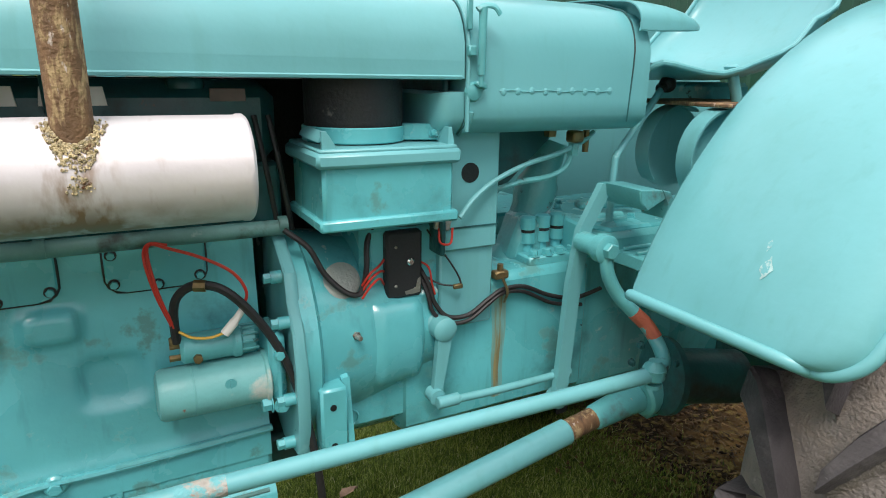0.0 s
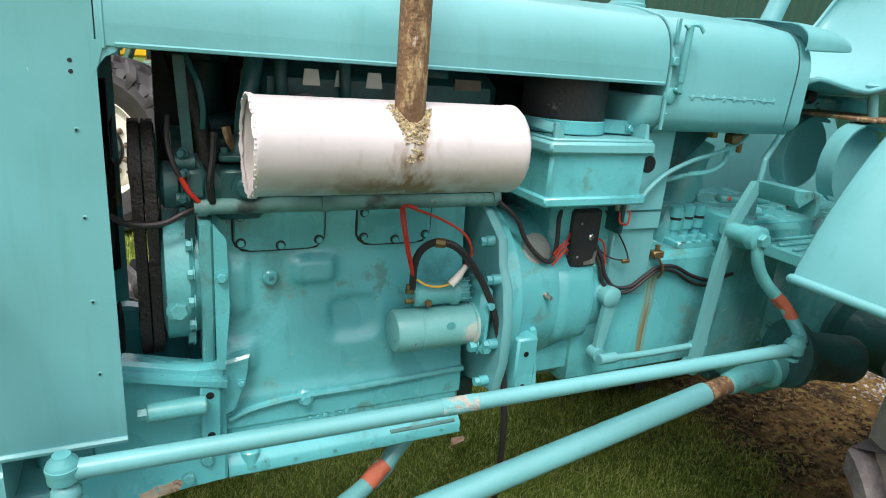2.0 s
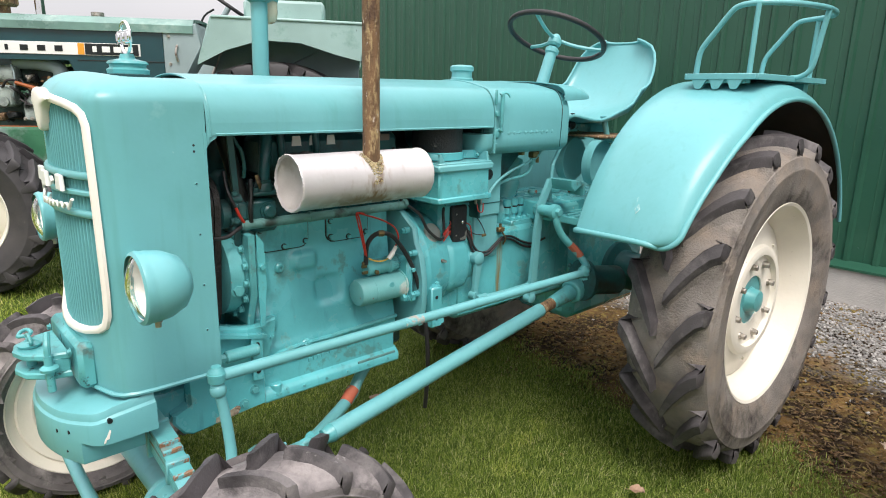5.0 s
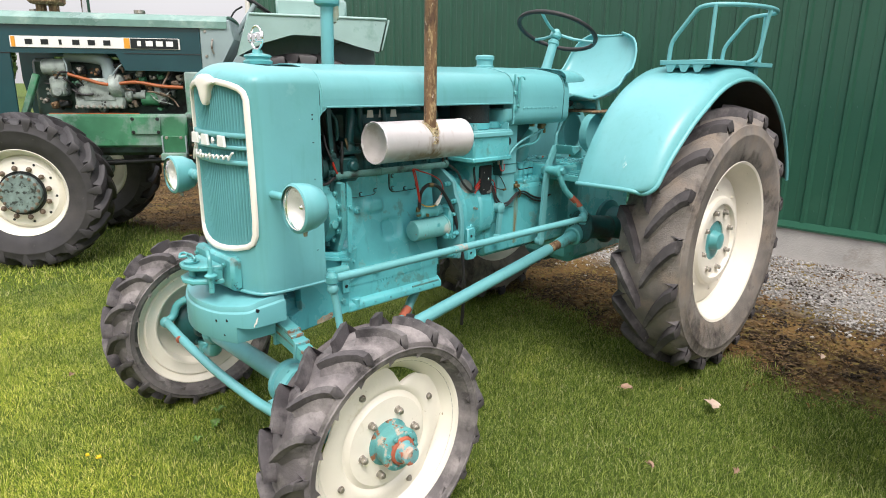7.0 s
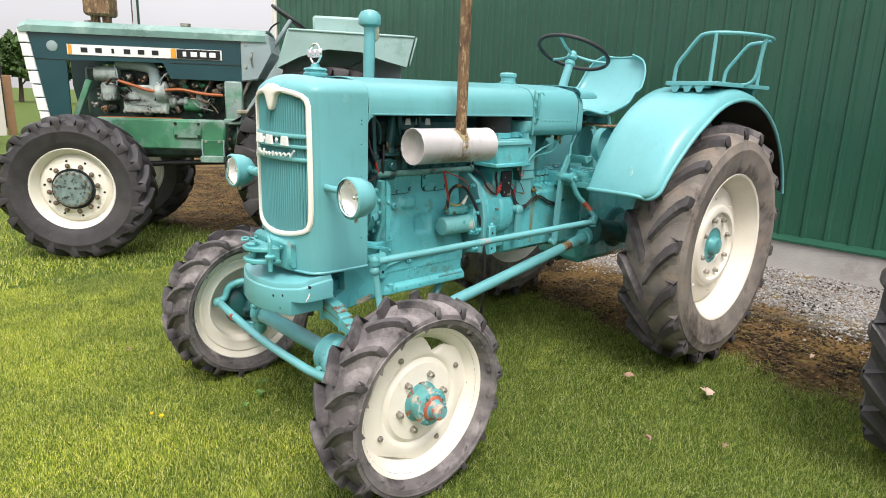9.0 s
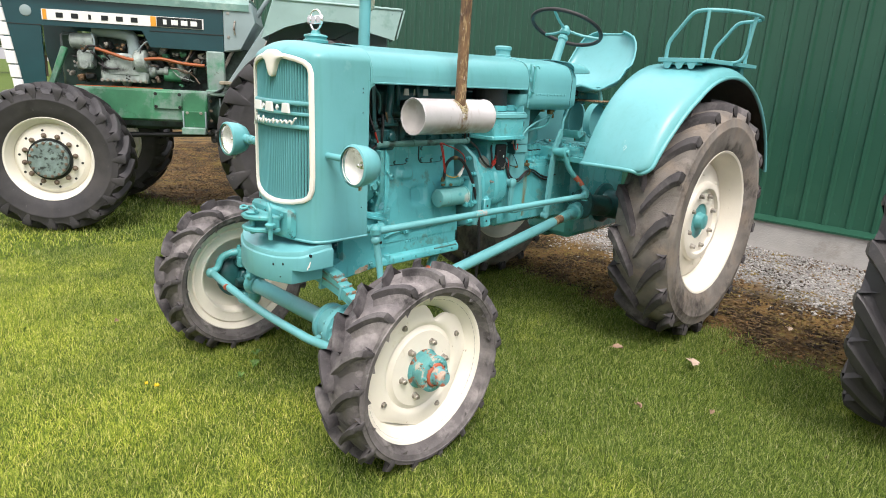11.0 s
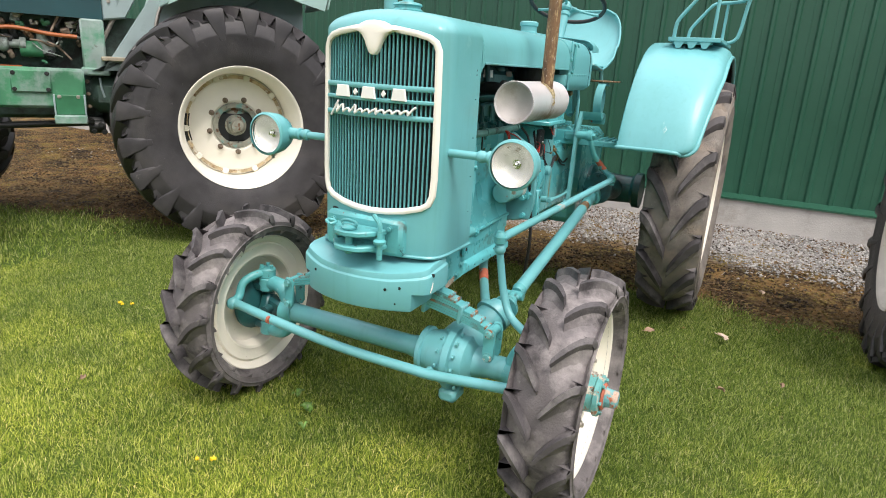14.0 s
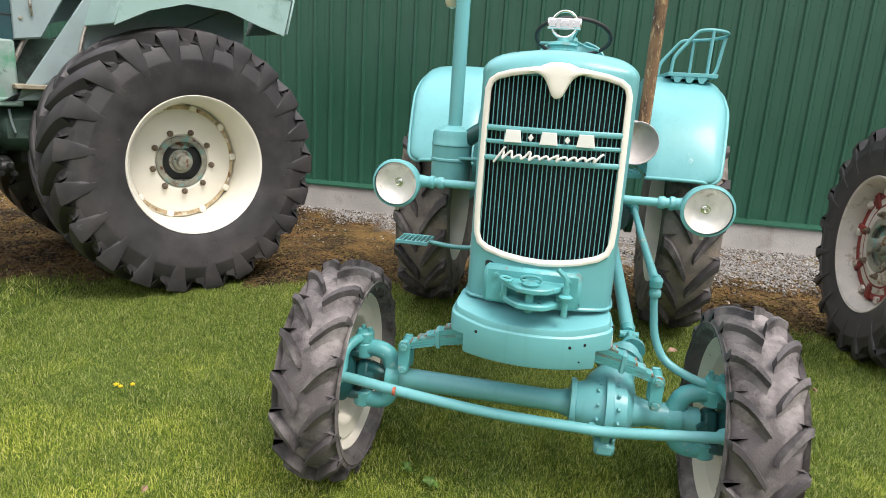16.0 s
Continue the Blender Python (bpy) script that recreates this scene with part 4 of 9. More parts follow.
    half = [(0.088, 1.4515), (0.066, 1.458), (0.048, 1.468), (0.028, 1.4755), (0.0, 1.478)]
    drop = [(0.056, 1.442), (0.042, 1.432), (0.032, 1.417), (0.024, 1.399), (0.017, 1.384), (0.009, 1.376), (0.0, 1.374)]
    v = half + [(-y, z) for y, z in half[-2::-1]] + [(-y, z) for y, z in drop] + drop[-2::-1]
    rows = [[(nose_x(y * k) + dx, y * k, 1.436 + (z - 1.436) * k) for y, z in v] for dx, k in ((0.004, 1.0), (-0.009, 1.0), (-0.0135, 0.96), (-0.016, 0.86), (-0.0175, 0.60), (-0.018, 0.2))]
    fr.loft(rows)
    grille = part("grille_frame", fr, cream_trim, tractor, "cream grille frame with a pointed crest")
    return grille


def build_grille(grille):
    first = None
    for i in range(30):
        y = -0.2015 + 0.0139 * i
        half = [z for z in (0.89 + 0.005 * k for k in range(114)) if grille_half(z) > abs(y) + 0.004]
        z0, z1 = min(half) - 0.006, max(half) + 0.006
        b = Shape()
        b.loft([[(nose_x(y) + 0.004 + dx, y + dy, z) for dx, dy in ((0.009, -0.0008), (0.009, 0.0008), (0.001, 0.0015), (-0.001, 0.0011), (-0.0018, 0), (-0.001, -0.0011), (0.001, -0.0015))] for z in (z0, z1)])
        part("grille_bar", b, paint, grille)
    for z, h in ((1.279, 0.017), (1.238, 0.013), (1.188, 0.016)):
        b = Shape()
        hw = grille_half(z) - 0.006
        b.loft([[(nose_x(y) - 0.004 + dx, y, z + dz) for dx, dz in ((0.008, -h / 2), (-0.001, -h / 2), (-0.004, -h / 4), (-0.004, h / 4), (-0.001, h / 2), (0.008, h / 2))] for y in [-hw + 2 * hw * i / 16 for i in range(17)]])
        part("grille_crossbar", b, paint, grille)
    # badge: three white blocks with two lozenges, and a slanted ribbon below
    for y0 in (0.118, 0.010, -0.098):
        b = Shape().prism([(y0 - 0.027, 1.240), (y0 + 0.027, 1.240), (y0 + 0.021, 1.277), (y0 - 0.021, 1.277)], "x", nose_x(y0) - 0.009, nose_x(y0) - 0.019, 0.002)
        part("badge_block", b, white_paint, grille, "white raised badge block")
    for y0 in (0.064, -0.044):
        b = Shape().prism([(y0 - 0.009, 1.258), (y0, 1.247), (y0 + 0.009, 1.258), (y0, 1.269)], "x", nose_x(y0) - 0.009, nose_x(y0) - 0.016, 0.001)
        part("badge_lozenge", b, white_paint, grille, "small white lozenge")
    rb = Shape()
    # a slanted running line of loops, tall at its start, middle and end
    pts = []
    for i in range(67):
        q = i / 66
        y = 0.152 - 0.300 * q
        tall = 0.020 if q < 0.10 or 0.27 < q < 0.33 or 0.55 < q < 0.61 or q > 0.93 else 0.0085
        c = math.cos(2 * math.pi * i / 6.0)
        pts.append((nose_x(y) - 0.015, y - 0.35 * tall * c - 0.002 * math.sin(2 * math.pi * i / 6.0), 1.198 + 0.010 * (q - 0.5) + tall * (0.5 + 0.8 * c) * 0.8))
    rb.tube(pts, 0.0038, 8, 2)
    rb.tube([(nose_x(0.16) - 0.015, 0.172, 1.176), (nose_x(0.15) - 0.016, 0.158, 1.196), (nose_x(0.14) - 0.016, 0.138, 1.226)], 0.0036, 8, 3)
    part("badge_ribbon", rb, white_paint, grille, "white slanted script badge")


build_grille(build_nose())

rad = Shape().box((0.12, 0, 1.14), (0.07, 0.43, 0.60), 0.006)
part("radiator_core", rad, core, tractor, "black radiator core")


def hood_section(x, zlow, top, halfw, drop=0.0):
    """Outline from the left lower edge over the crown to the right lower edge."""
    pts = [(x, -halfw, zlow), (x, -halfw, zlow + 0.03), (x, -halfw, 1.395)]
    for i in range(1, 8):
        a = radians(90 * i / 8)
        pts.append((x, -halfw + 0.072 * (1 - math.cos(a)), 1.405 + (top - 0.024 - 1.405) * math.sin(a)))
    for i in range(0, 6):
        y = (-halfw + 0.072) * (1 - i / 6)
        pts.append((x, y, top - 0.024 * (y / (halfw - 0.072)) ** 2))
    return pts + [(x, 0, top)] + [(x, -y, z) for _, y, z in pts[::-1]]


def build_hood():
    s = Shape()
    xs = [0.302, 0.31, 0.325, 0.5, 0.7, 0.9, 1.1, 1.25, 1.345]
    rows = [hood_section(x, 1.340 if x < 0.305 else 1.368, HOOD_TOP + 0.010 * (x - 0.3), HOOD_Y) for x in xs]
    s.sheet([r[::-1] for r in rows], 0.003)
    s.tube([(x, -HOOD_Y - 0.001, 1.370) for x in (0.325, 0.8, 1.34)], 0.0045, 6, 1)
    s.tube([(x, HOOD_Y + 0.001, 1.370) for x in (0.325, 0.8, 1.34)], 0.0045, 6, 1)
    h = part("bonnet", s, paint, tractor, "glossy turquoise engine bonnet")
    seam = Shape()
    seam.tube([(0.311, y, z + 0.0005) for _, y, z in hood_section(0.311, 1.364, HOOD_TOP, HOOD_Y + 0.0015)], 0.0035, 6, 1)
    part("bonnet_seam", seam, paint, h, "raised bead along the bonnet seam")
    s = Shape()
    rows = []
    for x, top, drop in ((1.352, 1.530, 0), (1.37, 1.533, 0), (1.5, 1.535, 0), (1.62, 1.535, 0), (1.74, 1.534, 0), (1.782, 1.530, 0), (1.790, 1.524, 0)):
        ring = hood_section(x, 1.30, top, HOOD_Y)
        bottom = [(x, HOOD_Y - 0.010, 1.285), (x, HOOD_Y - 0.035, 1.268), (x, HOOD_Y - 0.09, 1.262), (x, 0, 1.262), (x, -HOOD_Y + 0.09, 1.262), (x, -HOOD_Y + 0.035, 1.268), (x, -HOOD_Y + 0.010, 1.285)]
        rows.append(ring + bottom)
    s.loft(rows)
    tank = part("fuel_tank", s, paint, tractor, "rounded turquoise fuel tank behind the bonnet")
    lo = Shape()
    rows = []
    for x, q in ((1.300, 0.80), (1.304, 0.93), (1.314, 0.985), (1.325, 1.0), (1.350, 1.0)):
        rows.append([(x, y * q, 1.312 + (z - 1.312) * q) for y, z in ((-HOOD_Y + 0.004, 1.345), (-HOOD_Y + 0.004, 1.30), (-HOOD_Y + 0.014, 1.282), (-HOOD_Y + 0.04, 1.266), (-HOOD_Y + 0.09, 1.262), (HOOD_Y - 0.09, 1.262), (HOOD_Y - 0.04, 1.266), (HOOD_Y - 0.014, 1.282), (HOOD_Y - 0.004, 1.30), (HOOD_Y - 0.004, 1.345))])
    part("tank_front", lo.loft(rows), paint, tank, "rounded front end of the tank under the bonnet")
    w = Shape()
    w.tube([(1.353, y, z) for _, y, z in hood_section(1.353, 1.275, 1.532, HOOD_Y + 0.002)], 0.004, 6, 1)
    w.tube([(1.36, -HOOD_Y - 0.001, 1.31), (1.36, -HOOD_Y + 0.01, 1.282), (1.36, -HOOD_Y + 0.04, 1.266)], 0.006, 6, 2)
    part("tank_bead", w, paint, tank)
    seam = Shape().tube([(1.738 + 0.012 * (z - 1.27) / 0.25, y, z) for _, y, z in hood_section(0, 1.285, 1.536, HOOD_Y + 0.0005)], 0.0018, 6, 1)
    part("dash_seam", seam, paint_dark, tank, "dark seam before the dash panel")
    rv = Shape()
    for i in range(9):
        rv.lathe([(0.0075, 0), (0.0055, 0.0012), (0.001, 0.0018)], (1.43 + 0.032 * i, -HOOD_Y, 1.345 + 0.001 * (i % 3)), (1.43 + 0.032 * i, -HOOD_Y - 1, 1.345), 10)
    rv.tube([(1.42 + 0.03 * i, -HOOD_Y - 0.001, 1.347 + 0.0015 * math.sin(i * 2.2)) for i in range(10)], 0.0009, 6, 3)
    part("weld_seam", rv, paint, tank, "uneven painted weld row")
    # dash hood that overhangs the rear
    rows = []
    for x, low, top, half in ((1.748, 1.468, 1.5375, 0.242), (1.80, 1.469, 1.5365, 0.242), (1.85, 1.471, 1.532, 0.240), (1.89, 1.473, 1.524, 0.236), (1.92, 1.475, 1.512, 0.229), (1.94, 1.477, 1.499, 0.219), (1.950, 1.479, 1.487, 0.208)):
        side = [(x, -half, low), (x, -half, low + 0.25 * (top - low))]
        for k in range(1, 7):
            a = radians(15 * k)
            side.append((x, -half + 0.07 * (1 - math.cos(a)), low + (top - low) * (0.25 + 0.60 * math.sin(a))))
        side += [(x, (-half + 0.07) * (1 - q), low + (top - low) * (0.85 + 0.15 * (1 - (1 - q) ** 2))) for q in (0.25, 0.5, 0.75)]
        rows.append(side + [(x, 0.0, top)] + [(a, -b, c) for a, b, c in side[::-1]])
    dash = part("dash_hood", Shape().sheet([r[::-1] for r in rows], 0.003), paint, tractor, "turquoise dash cowl lip")
    part("dash_edge", Shape().tube([(x, y, z) for x, y, z in [r[0] for r in rows] + rows[-1][1:-1] + [r[-1] for r in rows[::-1]]], 0.003, 6, 1), paint, dash)
    cap = Shape().lathe([(0.042, 0), (0.044, 0.012), (0.040, 0.016), (0.040, 0.038), (0.046, 0.042), (0.046, 0.056), (0.038, 0.062), (0.012, 0.064)], (1.42, 0.01, 1.528), (1.42, 0.01, 2), 28)
    part("filler_cap", cap, paint, tank, "turquoise fuel filler cap")
    # bonnet latch
    la = Shape()
    la.box((1.352, -HOOD_Y - 0.004, 1.475), (0.012, 0.006, 0.05), 0.002)
    la.cyl((1.372, -HOOD_Y - 0.016, 1.375), (1.372, -HOOD_Y - 0.016, 1.487), 0.0075, n=12)
    la.tube([(1.36, -HOOD_Y - 0.016, 1.483), (1.376, -HOOD_Y - 0.018, 1.490), (1.392, -HOOD_Y - 0.022, 1.488), (1.402, -HOOD_Y - 0.024, 1.476)], 0.006, 8, 4, 0.6)
    la.box((1.357, -HOOD_Y - 0.006, 1.415), (0.016, 0.012, 0.018), 0.002)
    la.lathe([(0.018, 0), (0.015, 0.006), (0.006, 0.009)], (1.365, -HOOD_Y, 1.345), (1.365, -HOOD_Y - 1, 1.345), 16)
    la.box((1.375, -HOOD_Y - 0.010, 1.357), (0.024, 0.012, 0.010), 0.003, (0, 20, 0))
    la.cyl((1.372, -HOOD_Y - 0.016, 1.355), (1.372, -HOOD_Y - 0.016, 1.378), 0.005, n=10)
    part("bonnet_latch", la, paint_worn, tank, "turquoise spring latch")


build_hood()


def build_cap_emblem():
    s = Shape().lathe([(0.050, 0), (0.052, 0.010), (0.044, 0.016), (0.044, 0.022), (0.050, 0.026), (0.046, 0.032), (0.02, 0.038), (0.016, 0.05)], (0.205, 0.004, 1.515), (0.205, 0.004, 2), 26)
    cap = part("radiator_cap", s, paint_worn, tractor, "turquoise radiator cap with a chrome mascot ring")
    r = Shape()
    r.tube([(0.205, 0.004 + 0.040 * math.cos(radians(a)), 1.605 + 0.040 * math.sin(radians(a))) for a in range(0, 361, 15)], 0.0042, 8, 1)
    r.box((0.203, 0.004, 1.607), (0.008, 0.105, 0.034), 0.003)
    for y in (-0.034, 0.004, 0.042):
        r.box((0.198, y, 1.607), (0.005, 0.024, 0.022), 0.002)
    part("mascot_ring", r, chrome, cap, "chrome ring with a crossbar")


build_cap_emblem()


def headlamp(sign):
    y = sign * 0.476 + (0.012 if sign > 0 else 0.0)
    z = 1.078
    s = Shape().lathe([(0.070, 0.0), (0.077, 0.004), (0.079, 0.012), (0.076, 0.020), (0.077, 0.026), (0.072, 0.060), (0.058, 0.090), (0.034, 0.108), (0.01, 0.114)], (0.035, y, z), (1, y, z), 36, (False, True))
    ob = part("headlamp", s, paint, tractor, "round turquoise headlamp on a side arm")
    part("reflector", Shape().lathe([(0.068, 0.0), (0.055, 0.022), (0.035, 0.036), (0.012, 0.043)], (0.042, y, z), (1, y, z), 30, (False, True)), reflector, ob, "bright reflector bowl")
    gl = [(0.0705 * math.sin(radians(a)) / math.sin(radians(35)), 0.022 - 0.026 * (math.cos(radians(a)) - math.cos(radians(35))) / (1 - math.cos(radians(35)))) for a in (35, 30, 24, 17, 9, 1)]
    l = part("lens", Shape().lathe([(r, h - 0.012) for r, h in gl], (0.036, y, z), (1, y, z), 32, (False, True)), lens_glass, ob, "fluted glass lens")
    l.visible_shadow = False
    inner = sign * 0.235
    a = Shape()
    a.cyl((0.10, inner, z + 0.006), (0.10, sign * 0.345, z + 0.006), 0.0135, n=14)
    a.lathe([(0.017, 0), (0.020, 0.006), (0.020, 0.018), (0.016, 0.024), (0.016, 0.032), (0.022, 0.036), (0.022, 0.046), (0.018, 0.052), (0.022, 0.085)], (0.10, sign * 0.338, z + 0.006), (0.10, sign * 2, z + 0.006), 16)
    part("lamp_arm", a, paint, ob, "turquoise lamp arm with clamp")
    part("bulb", Shape().lathe([(0.006, 0), (0.009, 0.006), (0.009, 0.014), (0.004, 0.019)], (0.076, y, z), (-1, y, z), 14).lathe([(0.015, 0), (0.015, 0.004)], (0.082, y, z), (-1, y, z), 18), chrome, ob, "small bulb in its socket")
    bl = Shape().bolt((0.075, y, z - 0.079), (0, 0, -1), 0.006, 0.012)
    part("rim_screw", bl, steel, ob)


headlamp(-1)
headlamp(1)


def build_front_frame():
    # ballast block that serves as bumper
    arc = [(-0.104 + 0.086 * ((y - 0.01) / 0.255) ** 2, y) for y in [-0.230 + 0.032 * i for i in range(16)]]
    plan = [(0.122, -0.245), (0.02, -0.248), (0.0, -0.247), (-0.016, -0.241)] + arc + [(-0.016, 0.262), (0.0, 0.268), (0.02, 0.269), (0.122, 0.266)]
    low = [(0.10, arc[1][1])] + arc[1:-1] + [(0.10, arc[-2][1])]
    s = Shape()
    rings = []
    for z, g in ((0.627, 0.9995), (0.632, 1.0), (0.695, 1.0), (0.701, 0.994), (0.704, 0.978), (0.707, 0.966), (0.718, 0.960), (0.725, 0.948), (0.727, 0.925)):
        rings.append([(0.08 + (x - 0.08) * g, y * g, z - (0.034 * min(1, max(0, (0.05 - x) / 0.13)) if z > 0.69 else 0)) for x, y in plan])
    s.loft([r[::-1] for r in rings])
    s.loft([[(0.08 + (x - 0.08) * g, y * g, z) for x, y in low][::-1] for z, g in ((0.566, 0.985), (0.572, 0.999), (0.640, 0.999))])
    ob = part("front_weight", s, paint, tractor, "heavy cast turquoise front ballast block", 30)
    part("bolt_hole", Shape().cyl((0.011, -0.2492, 0.688), (0.011, -0.24, 0.688), 0.0065, n=12), core, ob, "dark drilled hole")
    for x, z, k in ((0.004, 0.652, 1.0), (-0.004, 0.640, 0.6)):
        part("paint_chip", Shape().prism([(x - 0.006 * k, z - 0.012 * k), (x + 0.001, z - 0.010 * k), (x + 0.007 * k, z + 0.010 * k), (x + 0.004 * k, z + 0.014 * k), (x - 0.003 * k, z)], "y", -0.2470, -0.2486, 0.0003), cream_trim, ob, "pale chipped paint")
    for y, z in ((0.175, 0.648), (-0.118, 0.640), (-0.162, 0.648), (-0.15, 0.592)):
        fx = -0.104 + 0.086 * ((y - 0.01) / 0.255) ** 2
        holes = Shape().cyl((fx - 0.0012, y, z), (0.03, y, z), 0.0052 if z > 0.63 else 0.003, n=12)
        part("bolt_hole", holes, core, ob, "dark drilled hole")
    # tow coupling
    part("plate_gap", Shape().box((0.027, 0.018, 0.796), (0.010, 0.311, 0.128), 0.004), core, ob, "dark gap round the coupling plate")
    pl = Shape().box((0.004, 0.018, 0.795), (0.046, 0.306, 0.122), 0.012)
    pl.bolt((-0.026, 0.13, 0.83), (-1, 0, 0), 0.007).bolt((-0.026, -0.095, 0.83), (-1, 0, 0), 0.007)
    cp = part("tow_coupling", pl, paint_worn, tractor, "turquoise front tow coupling with drop pin")
    jaw = Shape()
    for z in (0.808, 0.758):
        jaw.prism([(-0.026, 0.115), (-0.07, 0.10), (-0.125, 0.055), (-0.135, 0.01), (-0.12, -0.035), (-0.07, -0.075), (-0.026, -0.085)][::-1], "z", z, z + 0.018, 0.004)
    jaw.box((-0.045, 0.098, 0.79), (0.04, 0.02, 0.05), 0.004).box((-0.045, -0.07, 0.79), (0.04, 0.02, 0.05), 0.004)
    part("jaw", jaw, paint_worn, cp, "chipped turquoise jaw plates")
    pin = Shape().cyl((-0.095, 0.018, 0.742), (-0.095, 0.018, 0.842), 0.013, n=14, bev=0.003)
    pin.lathe([(0.026, 0), (0.028, 0.006), (0.016, 0.012)], (-0.095, 0.018, 0.828), (-0.095, 0.018, 2), 18)
    pin.tube([(-0.095 + 0.0, 0.018 + 0.03 * math.cos(radians(a)), 0.846 + 0.010 * math.sin(radians(a))) for a in range(0, 361, 30)], 0.0045, 8, 2)
    part("drop_pin", pin, paint_worn, cp)
    hd = Shape()
    hd.cyl((-0.075, -0.088, 0.735), (-0.075, -0.088, 0.83), 0.010, n=12)
    hd.tube([(-0.075, -0.088, 0.83), (-0.073, -0.084, 0.855), (-0.066, -0.058, 0.878)], 0.008, 8, 4)
    hd.lathe([(0.020, 0), (0.022, 0.008), (0.014, 0.014)], (-0.075, -0.088, 0.79), (-0.075, -0.088, 2), 16)
    part("latch_handle", hd, paint_worn, cp)
    hd = Shape()
    hd.tube([(-0.11, 0.085, 0.835), (-0.10, 0.105, 0.84), (-0.085, 0.11, 0.842), (-0.078, 0.09, 0.84), (-0.09, 0.075, 0.838), (-0.11, 0.085, 0.835)], 0.005, 8, 4)
    part("safety_hook", hd, paint_worn, cp)
    # cast front frame below the radiator
    fr = Shape()
    for sy in (-1, 1):
        fr.prism([(0.236, 0.83), (0.236, 0.61), (0.190, 0.590), (0.188, 0.568), (0.215, 0.530), (0.240, 0.519), (0.30, 0.524), (0.39, 0.536), (0.468, 0.543), (0.468, 0.80), (0.42, 0.80), (0.30, 0.83)], "y", sy * 0.105, sy * 0.150, 0.007)
    fr.box((0.30, 0, 0.60), (0.32, 0.215, 0.09), 0.01)
    ff = part("front_frame", fr, paint_cast, tractor, "cast turquoise front frame with chipped edge")
    flake = material("flaked_paint_over_rust", (0.42, 0.33, 0.24), 0.7, vary=0.35, scale=40, bump=0.02, spots=[(RUST, 28, 0.52, 0.6, 0.8), (TEAL, 22, 0.58, 0.62, 0.6)])
    part("flaked_patch", Shape().prism([(0.305, 0.532), (0.335, 0.533), (0.375, 0.540), (0.386, 0.560), (0.372, 0.566), (0.352, 0.558), (0.338, 0.562), (0.322, 0.552), (0.308, 0.548)], "y", -0.1492, -0.1508, 0.0004), flake, ff, "brown patch where paint flaked off")
    for x, z in ((0.395, 0.565), (0.43, 0.60)):
        part("frame_bolt", Shape().bolt((x, -0.150, z), (0, -1, 0), 0.010, 0.009), paint_worn, ff)
    bb = Shape()
    bb.cyl((0.33, -0.19, 0.745), (0.43, -0.19, 0.745), 0.018, n=14, bev=0.003)
    bb.cyl((0.315, -0.19, 0.745), (0.33, -0.19, 0.745), 0.012, n=6)
    part("spacer_bolt", bb, paint_worn, ff)
    br = Shape()
    br.prism([(0.29, 0.817), (0.40, 0.789), (0.470, 0.774), (0.470, 0.762), (0.40, 0.777), (0.29, 0.805)], "y", -0.10, -0.172, 0.002)
    br.box((0.438, -0.163, 0.705), (0.036, 0.012, 0.140), 0.003)
    b2 = part("engine_bracket", br, paint_cast, ff, "angle bracket with two holes")
    hl = Shape().cyl((0.438, -0.1697, 0.750), (0.438, -0.160, 0.750), 0.0075, n=12).cyl((0.438, -0.1697, 0.664), (0.438, -0.160, 0.664), 0.0075, n=12)
    part("bolt_hole", hl, core, b2)
    # leaf spring across the frame
    sp = None
    tip_rust = material("rusty_leaf_end", (0.26, 0.13, 0.07), 0.7, vary=0.4, scale=50, bump=0.02, spots=[(TEAL, 45, 0.46, 0.54, 0.6)])
    for k, hw in enumerate((0.446, 0.442, 0.420, 0.395, 0.365, 0.331, 0.297, 0.276)):
        g = Shape()

        def leaf(u0, u1, n, grow, th=0.0080):
            rows = []
            for i in range(n + 1):
                u = u0 + (u1 - u0) * i / n
                z = 0.618 - 0.375 * u * u - 0.0095 * (8 - k) - grow
                rows.append([(0.115 - grow, 0.013 + u, z), (0.165 + grow, 0.013 + u, z), (0.165 + grow, 0.013 + u, z + th + 2 * grow), (0.115 - grow, 0.013 + u, z + th + 2 * grow)])
            return rows
        g.loft(leaf(-hw, hw, 16, 0))
        if k == 0:
            for sy in (-1, 1):
                g.cyl((0.113, sy * 0.436 + 0.013, 0.488), (0.167, sy * 0.436 + 0.013, 0.488), 0.018, n=14)
            sp = part("leaf_spring", g, paint_worn, tractor, "turquoise transverse leaf spring showing red primer")
        else:
            part("spring_leaf", g, paint_worn if k % 3 else leaf_rust, sp)
            for sy in (-1, 1):
                part("leaf_tip", Shape().loft(leaf(sy * (hw - 0.007), sy * (hw + 0.0006), 1, 0.0005)[::sy]), tip_rust, sp, "bare rusty leaf end")
    for sy in (-1, 1):
        for u, zc, h in ((0.178, 0.557, 0.105), (0.318, 0.528, 0.066)):
            c = Shape().box((0.14, 0.013 + sy * u, zc), (0.060, 0.016, h), 0.003, (sy * -7, 0, 0))
            part("spring_clip", c, paint, sp)
        sh = Shape()
        for x in (0.105, 0.172):
            sh.prism([(0.013 + sy * 0.436 - 0.022, 0.492), (0.013 + sy * 0.436 - 0.012, 0.508), (0.013 + sy * 0.436 + 0.012, 0.508), (0.013 + sy * 0.436 + 0.022, 0.492), (0.013 + sy * 0.436 + 0.020, 0.395), (0.013 + sy * 0.436 + 0.010, 0.380), (0.013 + sy * 0.436 - 0.010, 0.380), (0.013 + sy * 0.436 - 0.020, 0.395)], "x", x, x + 0.012, 0.003)
        shk = part("shackle", sh, paint_worn, sp, "turquoise spring shackle")
